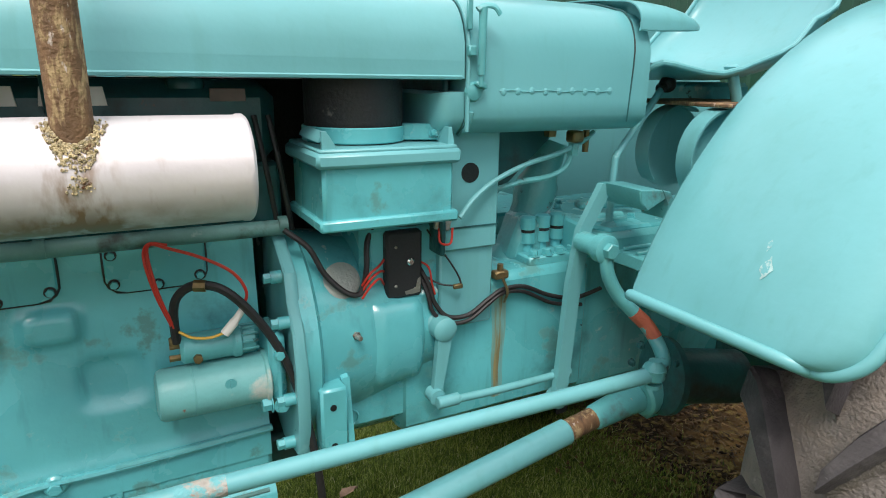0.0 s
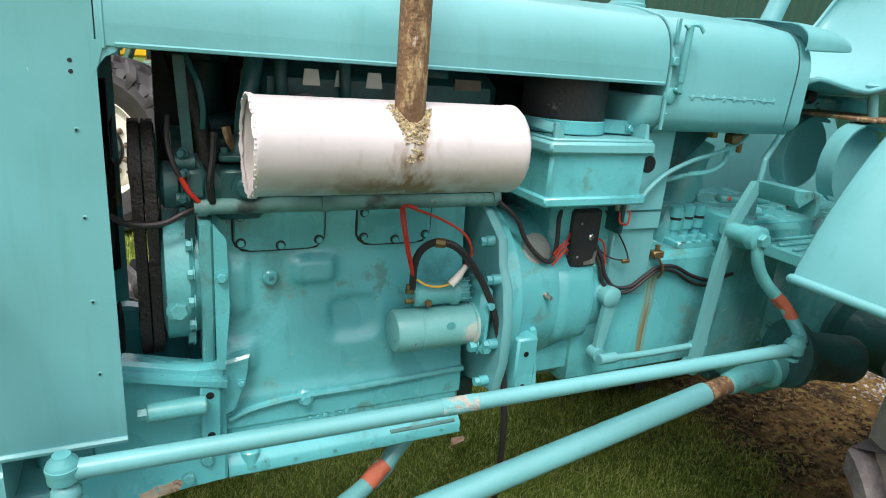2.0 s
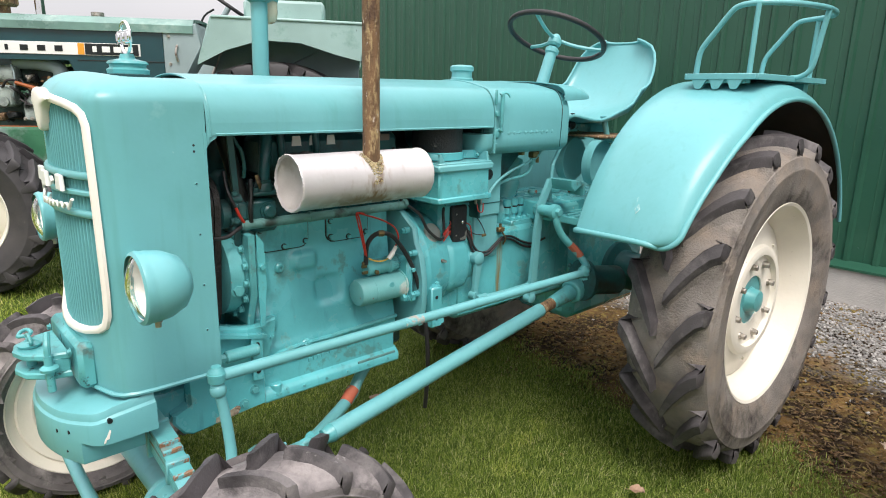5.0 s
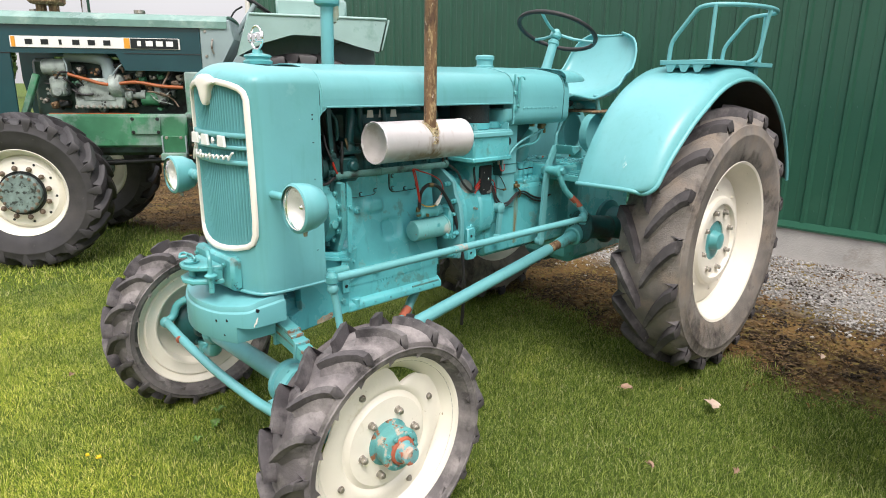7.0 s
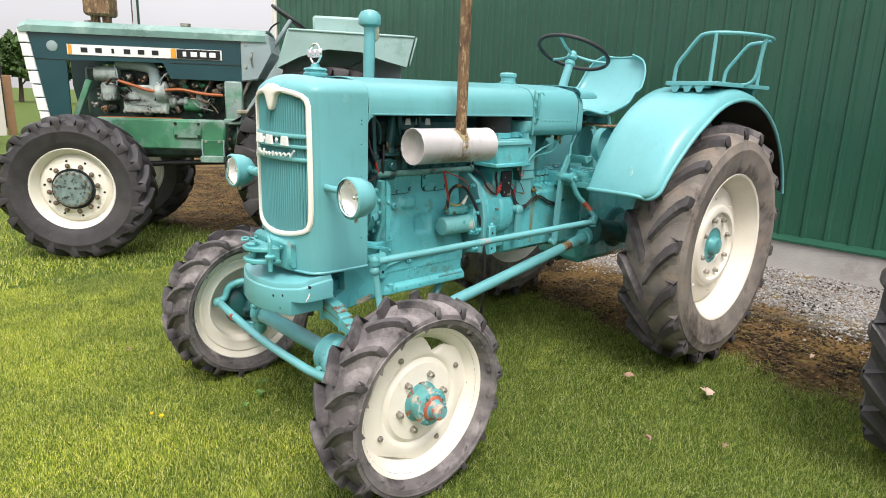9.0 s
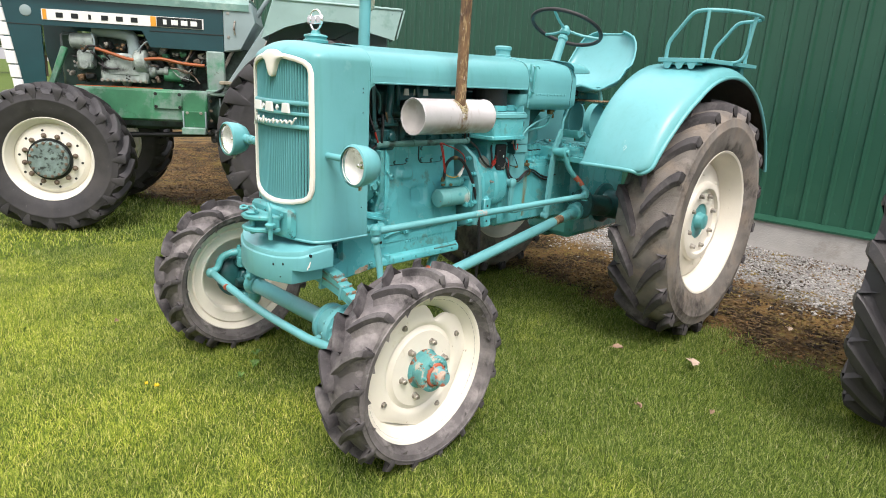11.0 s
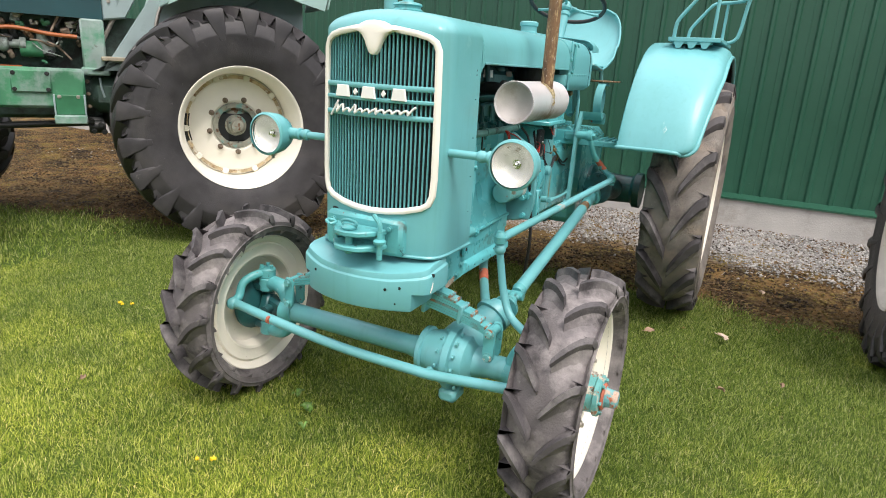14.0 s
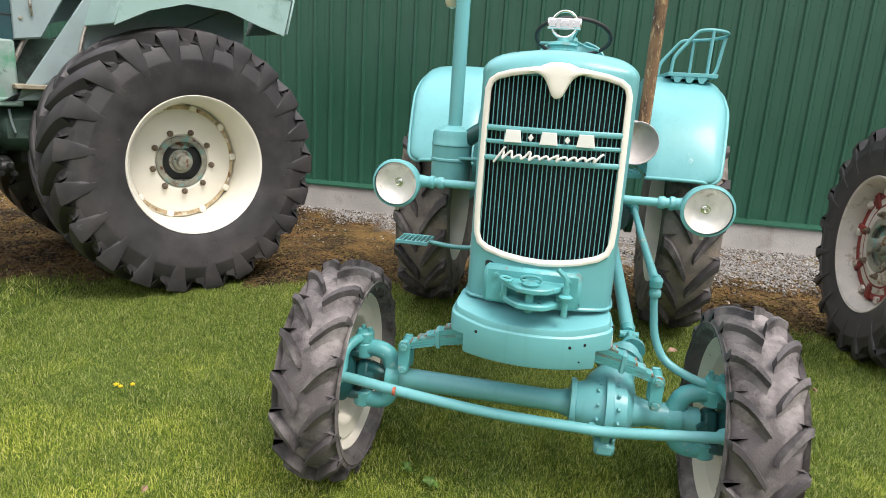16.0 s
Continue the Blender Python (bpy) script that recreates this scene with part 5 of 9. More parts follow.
        for z in (0.488, 0.402):
            part("shackle_pin", Shape().bolt((0.1045, sy * 0.436 + 0.013, z), (-1, 0, 0), 0.012, 0.012), hub_rust, sp, "worn shackle pin")


build_front_frame()

AX, AZ = 0.17, 0.335


def build_front_axle():
    s = Shape()
    s.lathe([(0.040, 0), (0.039, 0.05), (0.038, 0.58), (0.044, 0.62), (0.055, 0.66)], (AX, 0.50, AZ), (AX, -2, AZ), 26)
    s.lathe([(0.058, 0), (0.044, 0.05), (0.044, 0.22)], (AX, -0.36, AZ + 0.004), (AX, -2, AZ), 22)
    ax = part("front_axle", s, paint, tractor, "turquoise driven front axle")
    d = Shape()
    d.lathe([(0.060, 0), (0.090, 0.004), (0.090, 0.020), (0.078, 0.024), (0.092, 0.07), (0.098, 0.118), (0.118, 0.120), (0.118, 0.145), (0.102, 0.148), (0.094, 0.19), (0.060, 0.215)], (AX, -0.145, AZ), (AX, -2, AZ), 34)
    part("pinion_housing", Shape().lathe([(0.098, 0), (0.090, 0.07), (0.066, 0.13), (0.060, 0.20), (0.072, 0.203), (0.072, 0.225), (0.055, 0.228), (0.046, 0.26)], (AX + 0.02, -0.27, AZ + 0.01), (0.40, -0.345, 0.468), 26), paint, ax, "turquoise pinion housing with bolted flange")
    d.box((AX - 0.03, -0.28, AZ - 0.125), (0.09, 0.07, 0.05), 0.012)
    for i in range(14):
        a = 2 * math.pi * i / 14
        d.bolt((AX + 0.108 * math.cos(a), -0.301, AZ + 0.108 * math.sin(a)), (0, -1, 0), 0.008, 0.009, False)
    for i in range(12):
        a = 2 * math.pi * i / 12
        d.bolt((AX + 0.098 * math.cos(a), -0.245, AZ + 0.098 * math.sin(a)), (0, 1, 0), 0.007, 0.008, False)
    d.cyl((AX - 0.10, -0.225, AZ - 0.02), (AX - 0.125, -0.225, AZ - 0.025), 0.014, n=6)
    part("differential", d, paint, ax, "round turquoise differential housing")
    for sy in (-1, 1):
        k = Shape()
        # open yoke with upper and lower arms
        k.lathe([(0.044, 0), (0.056, 0.03), (0.056, 0.05)], (AX, sy * 0.47, AZ), (AX, sy * 3, AZ), 20)
        for sz in (-1, 1):
            k.tube([(AX, sy * 0.50, AZ + sz * 0.035), (AX, sy * 0.525, AZ + sz * 0.088), (AX, sy * 0.575, AZ + sz * 0.105), (AX, sy * 0.625, AZ + sz * 0.092)], lambda t: 0.034 - 0.004 * t, 12, 5)
            k.cyl((AX, sy * 0.615, AZ + sz * 0.068), (AX, sy * 0.615, AZ + sz * 0.128), 0.036, n=18, bev=0.006)
        kn = part("steering_yoke", k, paint_worn, ax, "turquoise axle yoke")
        j = Shape()
        j.box((AX, sy * 0.56, AZ), (0.05, 0.10, 0.075), 0.012, (18, 0, 0))
        j.box((AX, sy * 0.615, AZ), (0.07, 0.05, 0.10), 0.012, (0, 22, 0))
        j.cyl((AX - 0.06, sy * 0.585, AZ), (AX + 0.06, sy * 0.585, AZ), 0.018, n=14)
        part("universal_joint", j, paint_dark, kn, "universal joint in shade-darkened turquoise")
        h = Shape()
        h.lathe([(0.05, 0), (0.10, 0.02), (0.115, 0.035), (0.115, 0.05)], (AX, sy * 0.645, AZ), (AX, sy * 3, AZ), 26)
        for sz in (-1, 1):
            h.box((AX, sy * 0.645, AZ + sz * 0.085), (0.07, 0.06, 0.035), 0.01)
        part("knuckle", h, paint_dark, kn, "dark turquoise steering knuckle")
        a = Shape()
        a.tube([(AX, sy * 0.615, AZ + 0.145), (AX - 0.05, sy * 0.635, AZ + 0.145), (AX - 0.10, sy * 0.655, AZ + 0.12), (AX - 0.125, sy * 0.655, AZ + 0.07), (AX - 0.155, sy * 0.655, AZ + 0.055)], 0.018, 10, 5)
        a.cyl((AX, sy * 0.615, AZ + 0.125), (AX, sy * 0.615, AZ + 0.168), 0.034, n=18, bev=0.006)
        for dx, dy in ((-0.018, 0.015), (0.018, 0.012), (0.0, -0.02)):
            a.bolt((AX + dx, sy * 0.615 + dy, AZ + 0.166), (0, 0, 1), 0.008, 0.014)
        part("steering_arm", a, paint_worn, kn, "turquoise steering arm with steel nuts")
    t = Shape().tube([(0.015, 0.655, 0.385), (0.008, 0.60, 0.384), (0.0, 0.42, 0.366), (-0.005, 0.12, 0.342), (-0.005, -0.18, 0.337), (0.0, -0.30, 0.338), (0.0, -0.62, 0.375)], 0.0185, 12, 5)
    for y, z in ((0.655, 0.385), (-0.625, 0.375)):
        t.ball((0.01, y, z), 0.026, 14)
    tr = part("tie_rod", t, paint, tractor, "bent turquoise tie rod")
    part("primer_mark", Shape().tube([(-0.012, 0.452, 0.371), (-0.012, 0.442, 0.3705)], 0.0155, 10, 1), primer_mat, tr, "red primer chip")


build_front_axle()


def build_steering_links():
    d = Shape().tube([(0.233, -0.388, 0.792), (0.9, -0.412, 0.800), (1.66, -0.445, 0.812)], 0.0155, 12, 4)
    rod = part("drag_link", d, paint, tractor, "long turquoise steering drag link with a scuffed patch")
    for p, q in (((0.225, -0.388, 0.775), 0.034), ((1.672, -0.447, 0.80), 0.032)):
        j = Shape()
        j.lathe([(0.016, 0), (0.0215, 0.005), (0.0215, q * 0.6), (0.023, q * 0.62), (0.023, q * 0.8), (0.0215, q * 0.82), (0.020, q), (0.013, q + 0.006), (0.012, q + 0.011), (0.006, q + 0.012)], p, (p[0], p[1], 3), 18)
        j.lathe([(0.017, 0), (0.017, 0.008)], (p[0], p[1], p[2] - 0.014), (p[0], p[1], 3), 16)
        part("ball_joint", j, paint_worn, rod)
    part("scuffed_patch", Shape().tube([(0.80, -0.4085, 0.7988), (0.87, -0.411, 0.7998)], 0.0162, 12, 1), material("scuffed_pink_paint", (0.42, 0.40, 0.35), 0.6, vary=0.3, scale=30, bump=0.03, spots=[((0.45, 0.22, 0.15), 60, 0.58, 0.64, 0.6), (TEAL, 30, 0.48, 0.56, 0.75)]), rod, "scuffed patch with primer showing")
    l = Shape().tube([(0.228, -0.388, 0.765), (0.229, -0.390, 0.742), (0.236, -0.396, 0.69), (0.238, -0.415, 0.59), (0.215, -0.46, 0.517), (0.17, -0.56, 0.482), (0.17, -0.615, 0.482)], lambda t: 0.0120 + 0.004 * t, 12, 5)
    l.ball((0.226, -0.390, 0.756), 0.021, 14)
    part("steering_link", l, paint, tractor, "curved turquoise steering link")
    # drive shaft to the front axle
    a, b = Vector((1.56, -0.335, 0.655)), Vector((0.567, -0.36, 0.498))
    s = Shape().cyl(a, b, 0.027, n=20, bev=0.004)
    ds = part("drive_shaft", s, paint, tractor, "turquoise front drive shaft tube")
    u = Shape()
    dr = (b - a).normalized()
    u.cyl(b, b + dr * 0.03, 0.03, 0.022, n=18)
    u.box(b + dr * 0.055, (0.05, 0.05, 0.024), 0.006, (0, -12, 0))
    u.cyl(b + dr * 0.055 + Vector((0, -0.036, 0)), b + dr * 0.055 + Vector((0, 0.036, 0)), 0.017, n=14)
    u.box(b + dr * 0.09, (0.05, 0.024, 0.055), 0.006, (0, -12, 0))
    u.cyl(b + dr * 0.10, b + dr * 0.16, 0.026, 0.034, n=18)
    u.cyl(b + dr * 0.155, b + dr * 0.17, 0.05, n=20)
    for i in range(6):
        q = 2 * math.pi * i / 6
        u.bolt(b + dr * 0.153 + Vector((0, 0.038 * math.cos(q), 0.038 * math.sin(q))), -dr, 0.006, 0.008)
    part("universal_joint", u, paint_worn, ds, "worn turquoise universal joint")
    c = Shape().cyl(a, a - dr * 0.07, 0.023, n=18)
    part("sliding_sleeve", c, rust_pipe, ds, "bare rusty sliding sleeve")
    c = Shape().cyl(a - dr * 0.07, a - dr * 0.20, 0.027, 0.034, n=18, bev=0.004)
    c.cyl(a - dr * 0.20, a - dr * 0.30, 0.05, n=18, bev=0.006)
    part("shaft_yoke", c, paint_worn, ds)
    # drop arm of the steering gear
    m = Shape().tube([(1.640, -0.318, 1.035), (1.645, -0.325, 0.985), (1.672, -0.338, 0.935), (1.716, -0.365, 0.885), (1.728, -0.40, 0.845), (1.708, -0.435, 0.825), (1.675, -0.447, 0.822)], 0.0145, 10, 6)
    m.lathe([(0.030, 0), (0.030, 0.022), (0.024, 0.026)], (1.64, -0.300, 1.038), (1.64, -2, 1.038), 20)
    m.cyl((1.64, -0.324, 1.038), (1.64, -0.340, 1.038), 0.017, n=6, bev=0.002)
    m.cyl((1.64, -0.24, 1.038), (1.64, -0.30, 1.038), 0.022, n=16)
    m.box((1.80, -0.195, 1.018), (0.22, 0.09, 0.050), 0.012)
    arm = part("drop_arm", m, paint_worn, tractor, "curved turquoise drop arm with red primer patch")
    part("primer_patch", Shape().tube([(1.698, -0.353, 0.905), (1.720, -0.369, 0.880), (1.729, -0.39, 0.855)], 0.0153, 10, 5), primer_mat, arm, "bare red primer patch")


build_steering_links()

front_wheel(tractor, 0.182, -0.700, AZ, -1)
front_wheel(tractor, 0.168, 0.705, AZ + 0.008, 1)
rear_wheel(tractor, 2.335, -0.782, 0.664, -1)
rear_wheel(tractor, 2.335, 0.782, 0.664, 1)


# ---- engine and transmission ----
def block_y(z):
    """Half width of the crankcase at height z."""
    return interp([(0.58, 0.122), (0.70, 0.120), (0.72, 0.113), (0.90, 0.084), (1.0, 0.072), (1.10, 0.068), (1.2, 0.066)], z)


def build_engine():
    s = Shape()
    xs = [0.455, 0.462] + [0.47 + 0.008 * i for i in range(65)] + [0.992]
    bumps = [((0.652, 0.955), (0.042, 0.026), 0.016), ((0.735, 0.845), (0.050, 0.042), -0.012), ((0.50, 0.79), (0.03, 0.03), 0.012), ((0.50, 0.93), (0.02, 0.05), 0.01)]

    def skin(x, z, sy):
        y = block_y(z)
        if x < 0.46:
            y -= 0.008
        for (bx, bz), (rx, rz), h in bumps:
            d = ((abs(x - bx) / rx) ** 4 + (abs(z - bz) / rz) ** 4) ** 0.25
            q = max(0.0, min(1.0, (1.3 - d) * 1.8))
            y += h * q * q * (3 - 2 * q)
        return (x, sy * y, z)

    zf = [0.640 + (1.095 - 0.640) * i / 60 for i in range(61)]
    rings = []
    for x in xs:
        rings.append([skin(x, z, -1) for z in zf] + [skin(x, z, 1) for z in zf[::-1]])
    s.loft(rings)
    ob = part("engine_block", s, paint_cast, tractor, "turquoise diesel engine block with oily streaks", angle=55)
    # inspection covers with bolts
    for x0, x1 in ((0.497, 0.672), (0.742, 0.905)):
        c = Shape()
        z0, z1 = 1.000, 1.082
        poly = [(x0, z1), (x0, z0 + 0.022), (x0 + 0.012, z0 + 0.006), (x0 + 0.03, z0), (x1 - 0.03, z0), (x1 - 0.012, z0 + 0.006), (x1, z0 + 0.022), (x1, z1)]
        c.prism(poly, "y", -0.066, -0.0795, 0.003)
        cv = part("inspection_cover", c, paint_cast, ob, "flat bolted side cover")
        g = Shape().tube([(x, -0.0725, z) for x, z in poly], 0.0034, 6, 2)
        part("cover_gasket", g, engine_dark, cv, "dark gasket line")
        for x, z in ((x0 + 0.012, z0 + 0.018), ((x0 + x1) / 2, z0 + 0.010), (x1 - 0.012, z0 + 0.018), (x0 + 0.012, z1 - 0.012)):
            part("cover_bolt", Shape().bolt((x, -0.0795, z), (0, -1, 0), 0.0065, 0.007, False), paint_cast, cv)
            part("dark_bolt_ring", Shape().cyl((x, -0.0792, z), (x, -0.0810, z), 0.0098, n=16), engine_dark, cv)
    p = Shape().lathe([(0.016, 0), (0.016, 0.010), (0.012, 0.013), (0.011, 0.016), (0.005, 0.016), (0.005, 0.010)], (0.564, -0.078, 0.945), (0.564, -2, 0.945), 20)
    part("drain_plug", p, paint_cast, ob, "round threaded plug")
    p = Shape().bolt((0.478, -0.092, 0.905), (0, -1, 0), 0.011, 0.010).bolt((0.475, -0.098, 0.862), (0, -1, 0), 0.008, 0.008)
    part("block_bolt", p, paint_cast, ob)
    # ledge along the crankcase
    l = Shape()
    l.tube([(0.475, -0.122, 0.662), (0.515, -0.123, 0.678), (0.58, -0.124, 0.689), (0.627, -0.124, 0.692), (0.75, -0.124, 0.692), (0.995, -0.122, 0.700)], 0.0075, 8, 4)
    l.lathe([(0.020, 0), (0.019, 0.012), (0.015, 0.016)], (0.627, -0.112, 0.686), (0.627, -2, 0.686), 18)
    l.bolt((0.627, -0.127, 0.686), (0, -1, 0), 0.010, 0.010)
    part("casting_rib", l, paint_cast, ob, "raised casting rib")
    part("rub_mark", Shape().tube([(0.72, -0.1255, 0.6945), (0.85, -0.1245, 0.6975), (0.99, -0.123, 0.7015)], 0.0062, 8, 3), paint_worn, ob, "worn bright edge")
    # foundry marks, too worn to read
    fm = Shape()
    for i, (w, h) in enumerate(((0.010, 0.014), (0.006, 0.013), (0.010, 0.014), (0.010, 0.014), (0.005, 0.004), (0.011, 0.014))):
        fm.box((0.640 + 0.016 * i, -0.1190, 0.628 + 0.0015 * i), (w, 0.004, h), 0.001)
    fm.box((0.775, -0.1190, 0.640), (0.02, 0.004, 0.006), 0.001)
    tagged(part("foundry_mark", fm, paint_cast, ob, "worn raised foundry marks"), kind="stuff")
    # engine foot
    f = Shape().prism([(0.462, 0.80), (0.515, 0.81), (0.512, 0.765), (0.485, 0.69), (0.462, 0.68)], "y", -0.095, -0.142, 0.006)
    f.bolt((0.497, -0.142, 0.752), (0, -1, 0), 0.006, 0.006)
    part("engine_foot", f, paint_cast, ob)
    pan = Shape()
    pan.box((0.732, 0, 0.612), (0.524, 0.236, 0.10), 0.010)
    for sy in (-1, 1):
        pan.loft([[(x, sy * y, z) for y, z in ((0.10, 0.585), (0.115, 0.583), (0.134, 0.566), (0.138, 0.560), (0.138, 0.538), (0.134, 0.533), (0.10, 0.533))][::sy] for x in (0.470, 0.474, 0.990, 0.994)])
    pan.box((0.735, 0, 0.545), (0.50, 0.22, 0.02), 0.006)
    pan.cyl((0.515, -0.120, 0.545), (0.515, -0.120, 0.585), 0.020, n=18, bev=0.003)
    pn = part("oil_pan", pan, paint_cast, tractor, "turquoise oil pan with bolted flange")
    for i in range(6):
        part("pan_bolt", Shape().cyl((0.52 + 0.085 * i, -0.1375, 0.553), (0.52 + 0.085 * i, -0.1415, 0.553), 0.0045, n=10), paint_worn, pn)
    part("worn_strip", Shape().tube([(0.82, -0.1325, 0.5685), (0.90, -0.1325, 0.5685), (0.98, -0.1325, 0.5685)], 0.0045, 8, 2), conduit, pn, "bare worn strip on the flange")
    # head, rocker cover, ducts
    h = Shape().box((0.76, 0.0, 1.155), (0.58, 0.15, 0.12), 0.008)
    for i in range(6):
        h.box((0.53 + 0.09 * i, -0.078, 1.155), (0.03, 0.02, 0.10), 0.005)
    # the shade of the engine bay is put into this dark paint
    hd = part("cylinder_head", h, paint_dark, tractor, "cylinder head in turquoise darkened for the shaded bay")
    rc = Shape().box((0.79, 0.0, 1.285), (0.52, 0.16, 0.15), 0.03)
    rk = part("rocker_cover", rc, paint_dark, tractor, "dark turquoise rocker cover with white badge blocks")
    for x, w in ((0.640, 0.034), (0.700, 0.032), (0.762, 0.034)):
        part("badge_block", Shape().prism([(x - w / 2, 1.318), (x + w / 2, 1.318), (x + w * 0.38, 1.348), (x - w * 0.38, 1.348)], "y", -0.0795, -0.083, 0.001), cream_trim, rk, "small cream badge block")
    pl = Shape().box((0.965, -0.082, 1.335), (0.06, 0.004, 0.022), 0.001)
    part("data_plate", pl, faint_plate, rk, "faded pinkish plate")
    k = Shape().lathe([(0.03, 0), (0.032, 0.01), (0.028, 0.018)], (0.90, -0.055, 1.345), (0.90, -0.055, 3), 18)
    part("oil_filler_cap", k, paint_dark, rk)
    # water outlet pipe at the front of the head
    d = Shape().tube([(0.512, -0.108, 1.20), (0.518, -0.108, 1.27), (0.530, -0.098, 1.33), (0.548, -0.075, 1.42)], 0.0165, 14, 5)
    d.lathe([(0.026, 0), (0.026, 0.016), (0.022, 0.022), (0.023, 0.030), (0.017, 0.032)], (0.512, -0.108, 1.196), (0.512, -0.108, 2), 20)
    d.box((0.512, -0.105, 1.190), (0.088, 0.056, 0.014), 0.004)
    d.bolt((0.480, -0.120, 1.197), (0, 0, 1), 0.009, 0.010).bolt((0.545, -0.115, 1.197), (0, 0, 1), 0.009, 0.010)
    d.box((0.505, -0.10, 1.125), (0.09, 0.05, 0.10), 0.012)
    d.cyl((0.515, -0.124, 1.137), (0.515, -0.132, 1.137), 0.026, n=24)
    d.lathe([(0.021, 0), (0.021, 0.010), (0.016, 0.015)], (0.515, -0.130, 1.137), (0.515, -2, 1.137), 8)
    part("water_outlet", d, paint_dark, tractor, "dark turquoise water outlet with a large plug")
    # manifold stub behind the muffler
    m = Shape().tube([(0.62, -0.08, 1.27), (0.60, -0.16, 1.28), (0.60, -0.22, 1.27), (0.60, -0.30, 1.25)], 0.026, 14, 5)
    m.lathe([(0.042, 0), (0.042, 0.014)], (0.60, -0.20, 1.272), (0.60, -2, 1.272), 20)
    part("exhaust_manifold", m, engine_dark, tractor, "rusty exhaust manifold stub")
    # pipe rail under the muffler
    r = Shape().cyl((0.425, -0.128, 1.104), (1.045, -0.108, 1.098), 0.0145, n=14)
    for x in (0.44, 0.66, 1.04):
        r.cyl((x - 0.008, -0.128 + 0.03 * (x - 0.43), 1.103), (x + 0.008, -0.128 + 0.03 * (x - 0.43), 1.103), 0.0165, n=14)
    part("conduit_rail", r, conduit, tractor, "dark turquoise conduit pipe along the engine")


build_engine()


def build_front_drive():
    # timing case
    t = Shape().lathe([(0.10, 0), (0.128, 0.006), (0.128, 0.045), (0.118, 0.055), (0.118, 0.08)], (0.368, -0.035, 0.955), (1, -0.035, 0.955), 36)
    t.prism([(-0.165, 1.08), (-0.165, 0.90), (-0.13, 0.80), (0.12, 0.80), (0.16, 0.95), (0.12, 1.09)], "x", 0.430, 0.452, 0.004)
    tc = part("timing_case", t, paint_worn, tractor, "cast timing case with flaking pale paint")
    for i in range(7):
        a = radians(120 + 22 * i)
        part("case_bolt", Shape().bolt((0.42, -0.035 + 0.134 * math.cos(a), 0.955 + 0.134 * math.sin(a)), (-1, 0, 0), 0.009, 0.010), paint_worn, tc)
    part("case_plug", Shape().bolt((0.392, -0.160, 0.925), (0, -1, 0), 0.014, 0.012), paint_worn, tc)
    # pulley and belts
    for x, z, y, r in ((0.325, 0.87, -0.02, 0.075), (0.325, 1.165, -0.06, 0.075)):
        p = Shape().lathe([(r * 0.4, 0), (r, 0.004), (r - 0.012, 0.014), (r, 0.024), (r - 0.012, 0.034), (r, 0.044), (r * 0.4, 0.048)], (x, y, z), (1, y, z), 30)
        pu = part("fan_pulley", p, paint_dark, tractor, "dark grooved fan pulley")
    for x in (0.337, 0.358):
        b = Shape()
        loop = [(-0.06 + 0.078 * math.cos(radians(a)), 1.165 + 0.078 * math.sin(radians(a))) for a in range(0, 181, 15)] + [(-0.02 + 0.078 * math.cos(radians(a)), 0.87 + 0.078 * math.sin(radians(a))) for a in range(180, 361, 15)]
        rows = []
        for y, z in loop:
            cy, cz = (-0.06, 1.165) if z > 1.02 else (-0.02, 0.87)
            d = Vector((y - cy, z - cz)).normalized()
            rows.append([(x - 0.007, y - d.x * 0.006, z - d.y * 0.006), (x + 0.007, y - d.x * 0.006, z - d.y * 0.006), (x + 0.009, y + d.x * 0.004, z + d.y * 0.004), (x - 0.009, y + d.x * 0.004, z + d.y * 0.004)])
        b.loft(rows + rows[:1], True, (False, False))
        part("fan_belt", b, belt_mat, pu, "worn rubber drive belt")
    fan = part("radiator_fan", Shape().cyl((0.270, 0, 1.13), (0.302, 0, 1.13), 0.036, n=20, bev=0.004), engine_dark, tractor, "dark steel radiator fan")
    for i in range(6):
        a = 2 * math.pi * i / 6 + 0.4
        c, q = math.cos(a), math.sin(a)
        part("fan_blade", Shape().loft([[(0.285 + dx, -0.06 * 0 + c * r - q * w, 1.13 + q * r + c * w) for dx, w in ((-0.012, -0.03), (-0.010, -0.03), (0.014, 0.03), (0.012, 0.03))] for r in (0.03, 0.10, 0.175)]), engine_dark, fan)
    hoses = Shape().tube([(0.36, -0.05, 1.50), (0.40, -0.07, 1.40), (0.43, -0.08, 1.28), (0.455, -0.09, 1.16)], 0.022, 12, 5)
    part("water_hose", hoses, engine_dark, tractor, "black water hose")
    g = Shape().lathe([(0.03, 0), (0.042, 0.008), (0.042, 0.03), (0.034, 0.034), (0.034, 0.08), (0.044, 0.084), (0.044, 0.10)], (0.372, -0.085, 1.135), (1, -0.085, 1.135), 24)
    part("water_pump", g, paint_dark, tractor, "dark turquoise water pump")
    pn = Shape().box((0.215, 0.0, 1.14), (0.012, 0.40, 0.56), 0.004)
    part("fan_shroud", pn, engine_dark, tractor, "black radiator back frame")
    for sy in (-1, 1):
        gs = Shape().prism([(0.293, 1.318), (0.293, 1.375), (0.335, 1.375), (0.326, 1.360), (0.312, 1.352), (0.301, 1.338)], "y", sy * (HOOD_Y - 0.003), sy * (HOOD_Y + 0.0005), 0.0008)
        part("cowl_gusset", gs, paint, tractor)


build_front_drive()


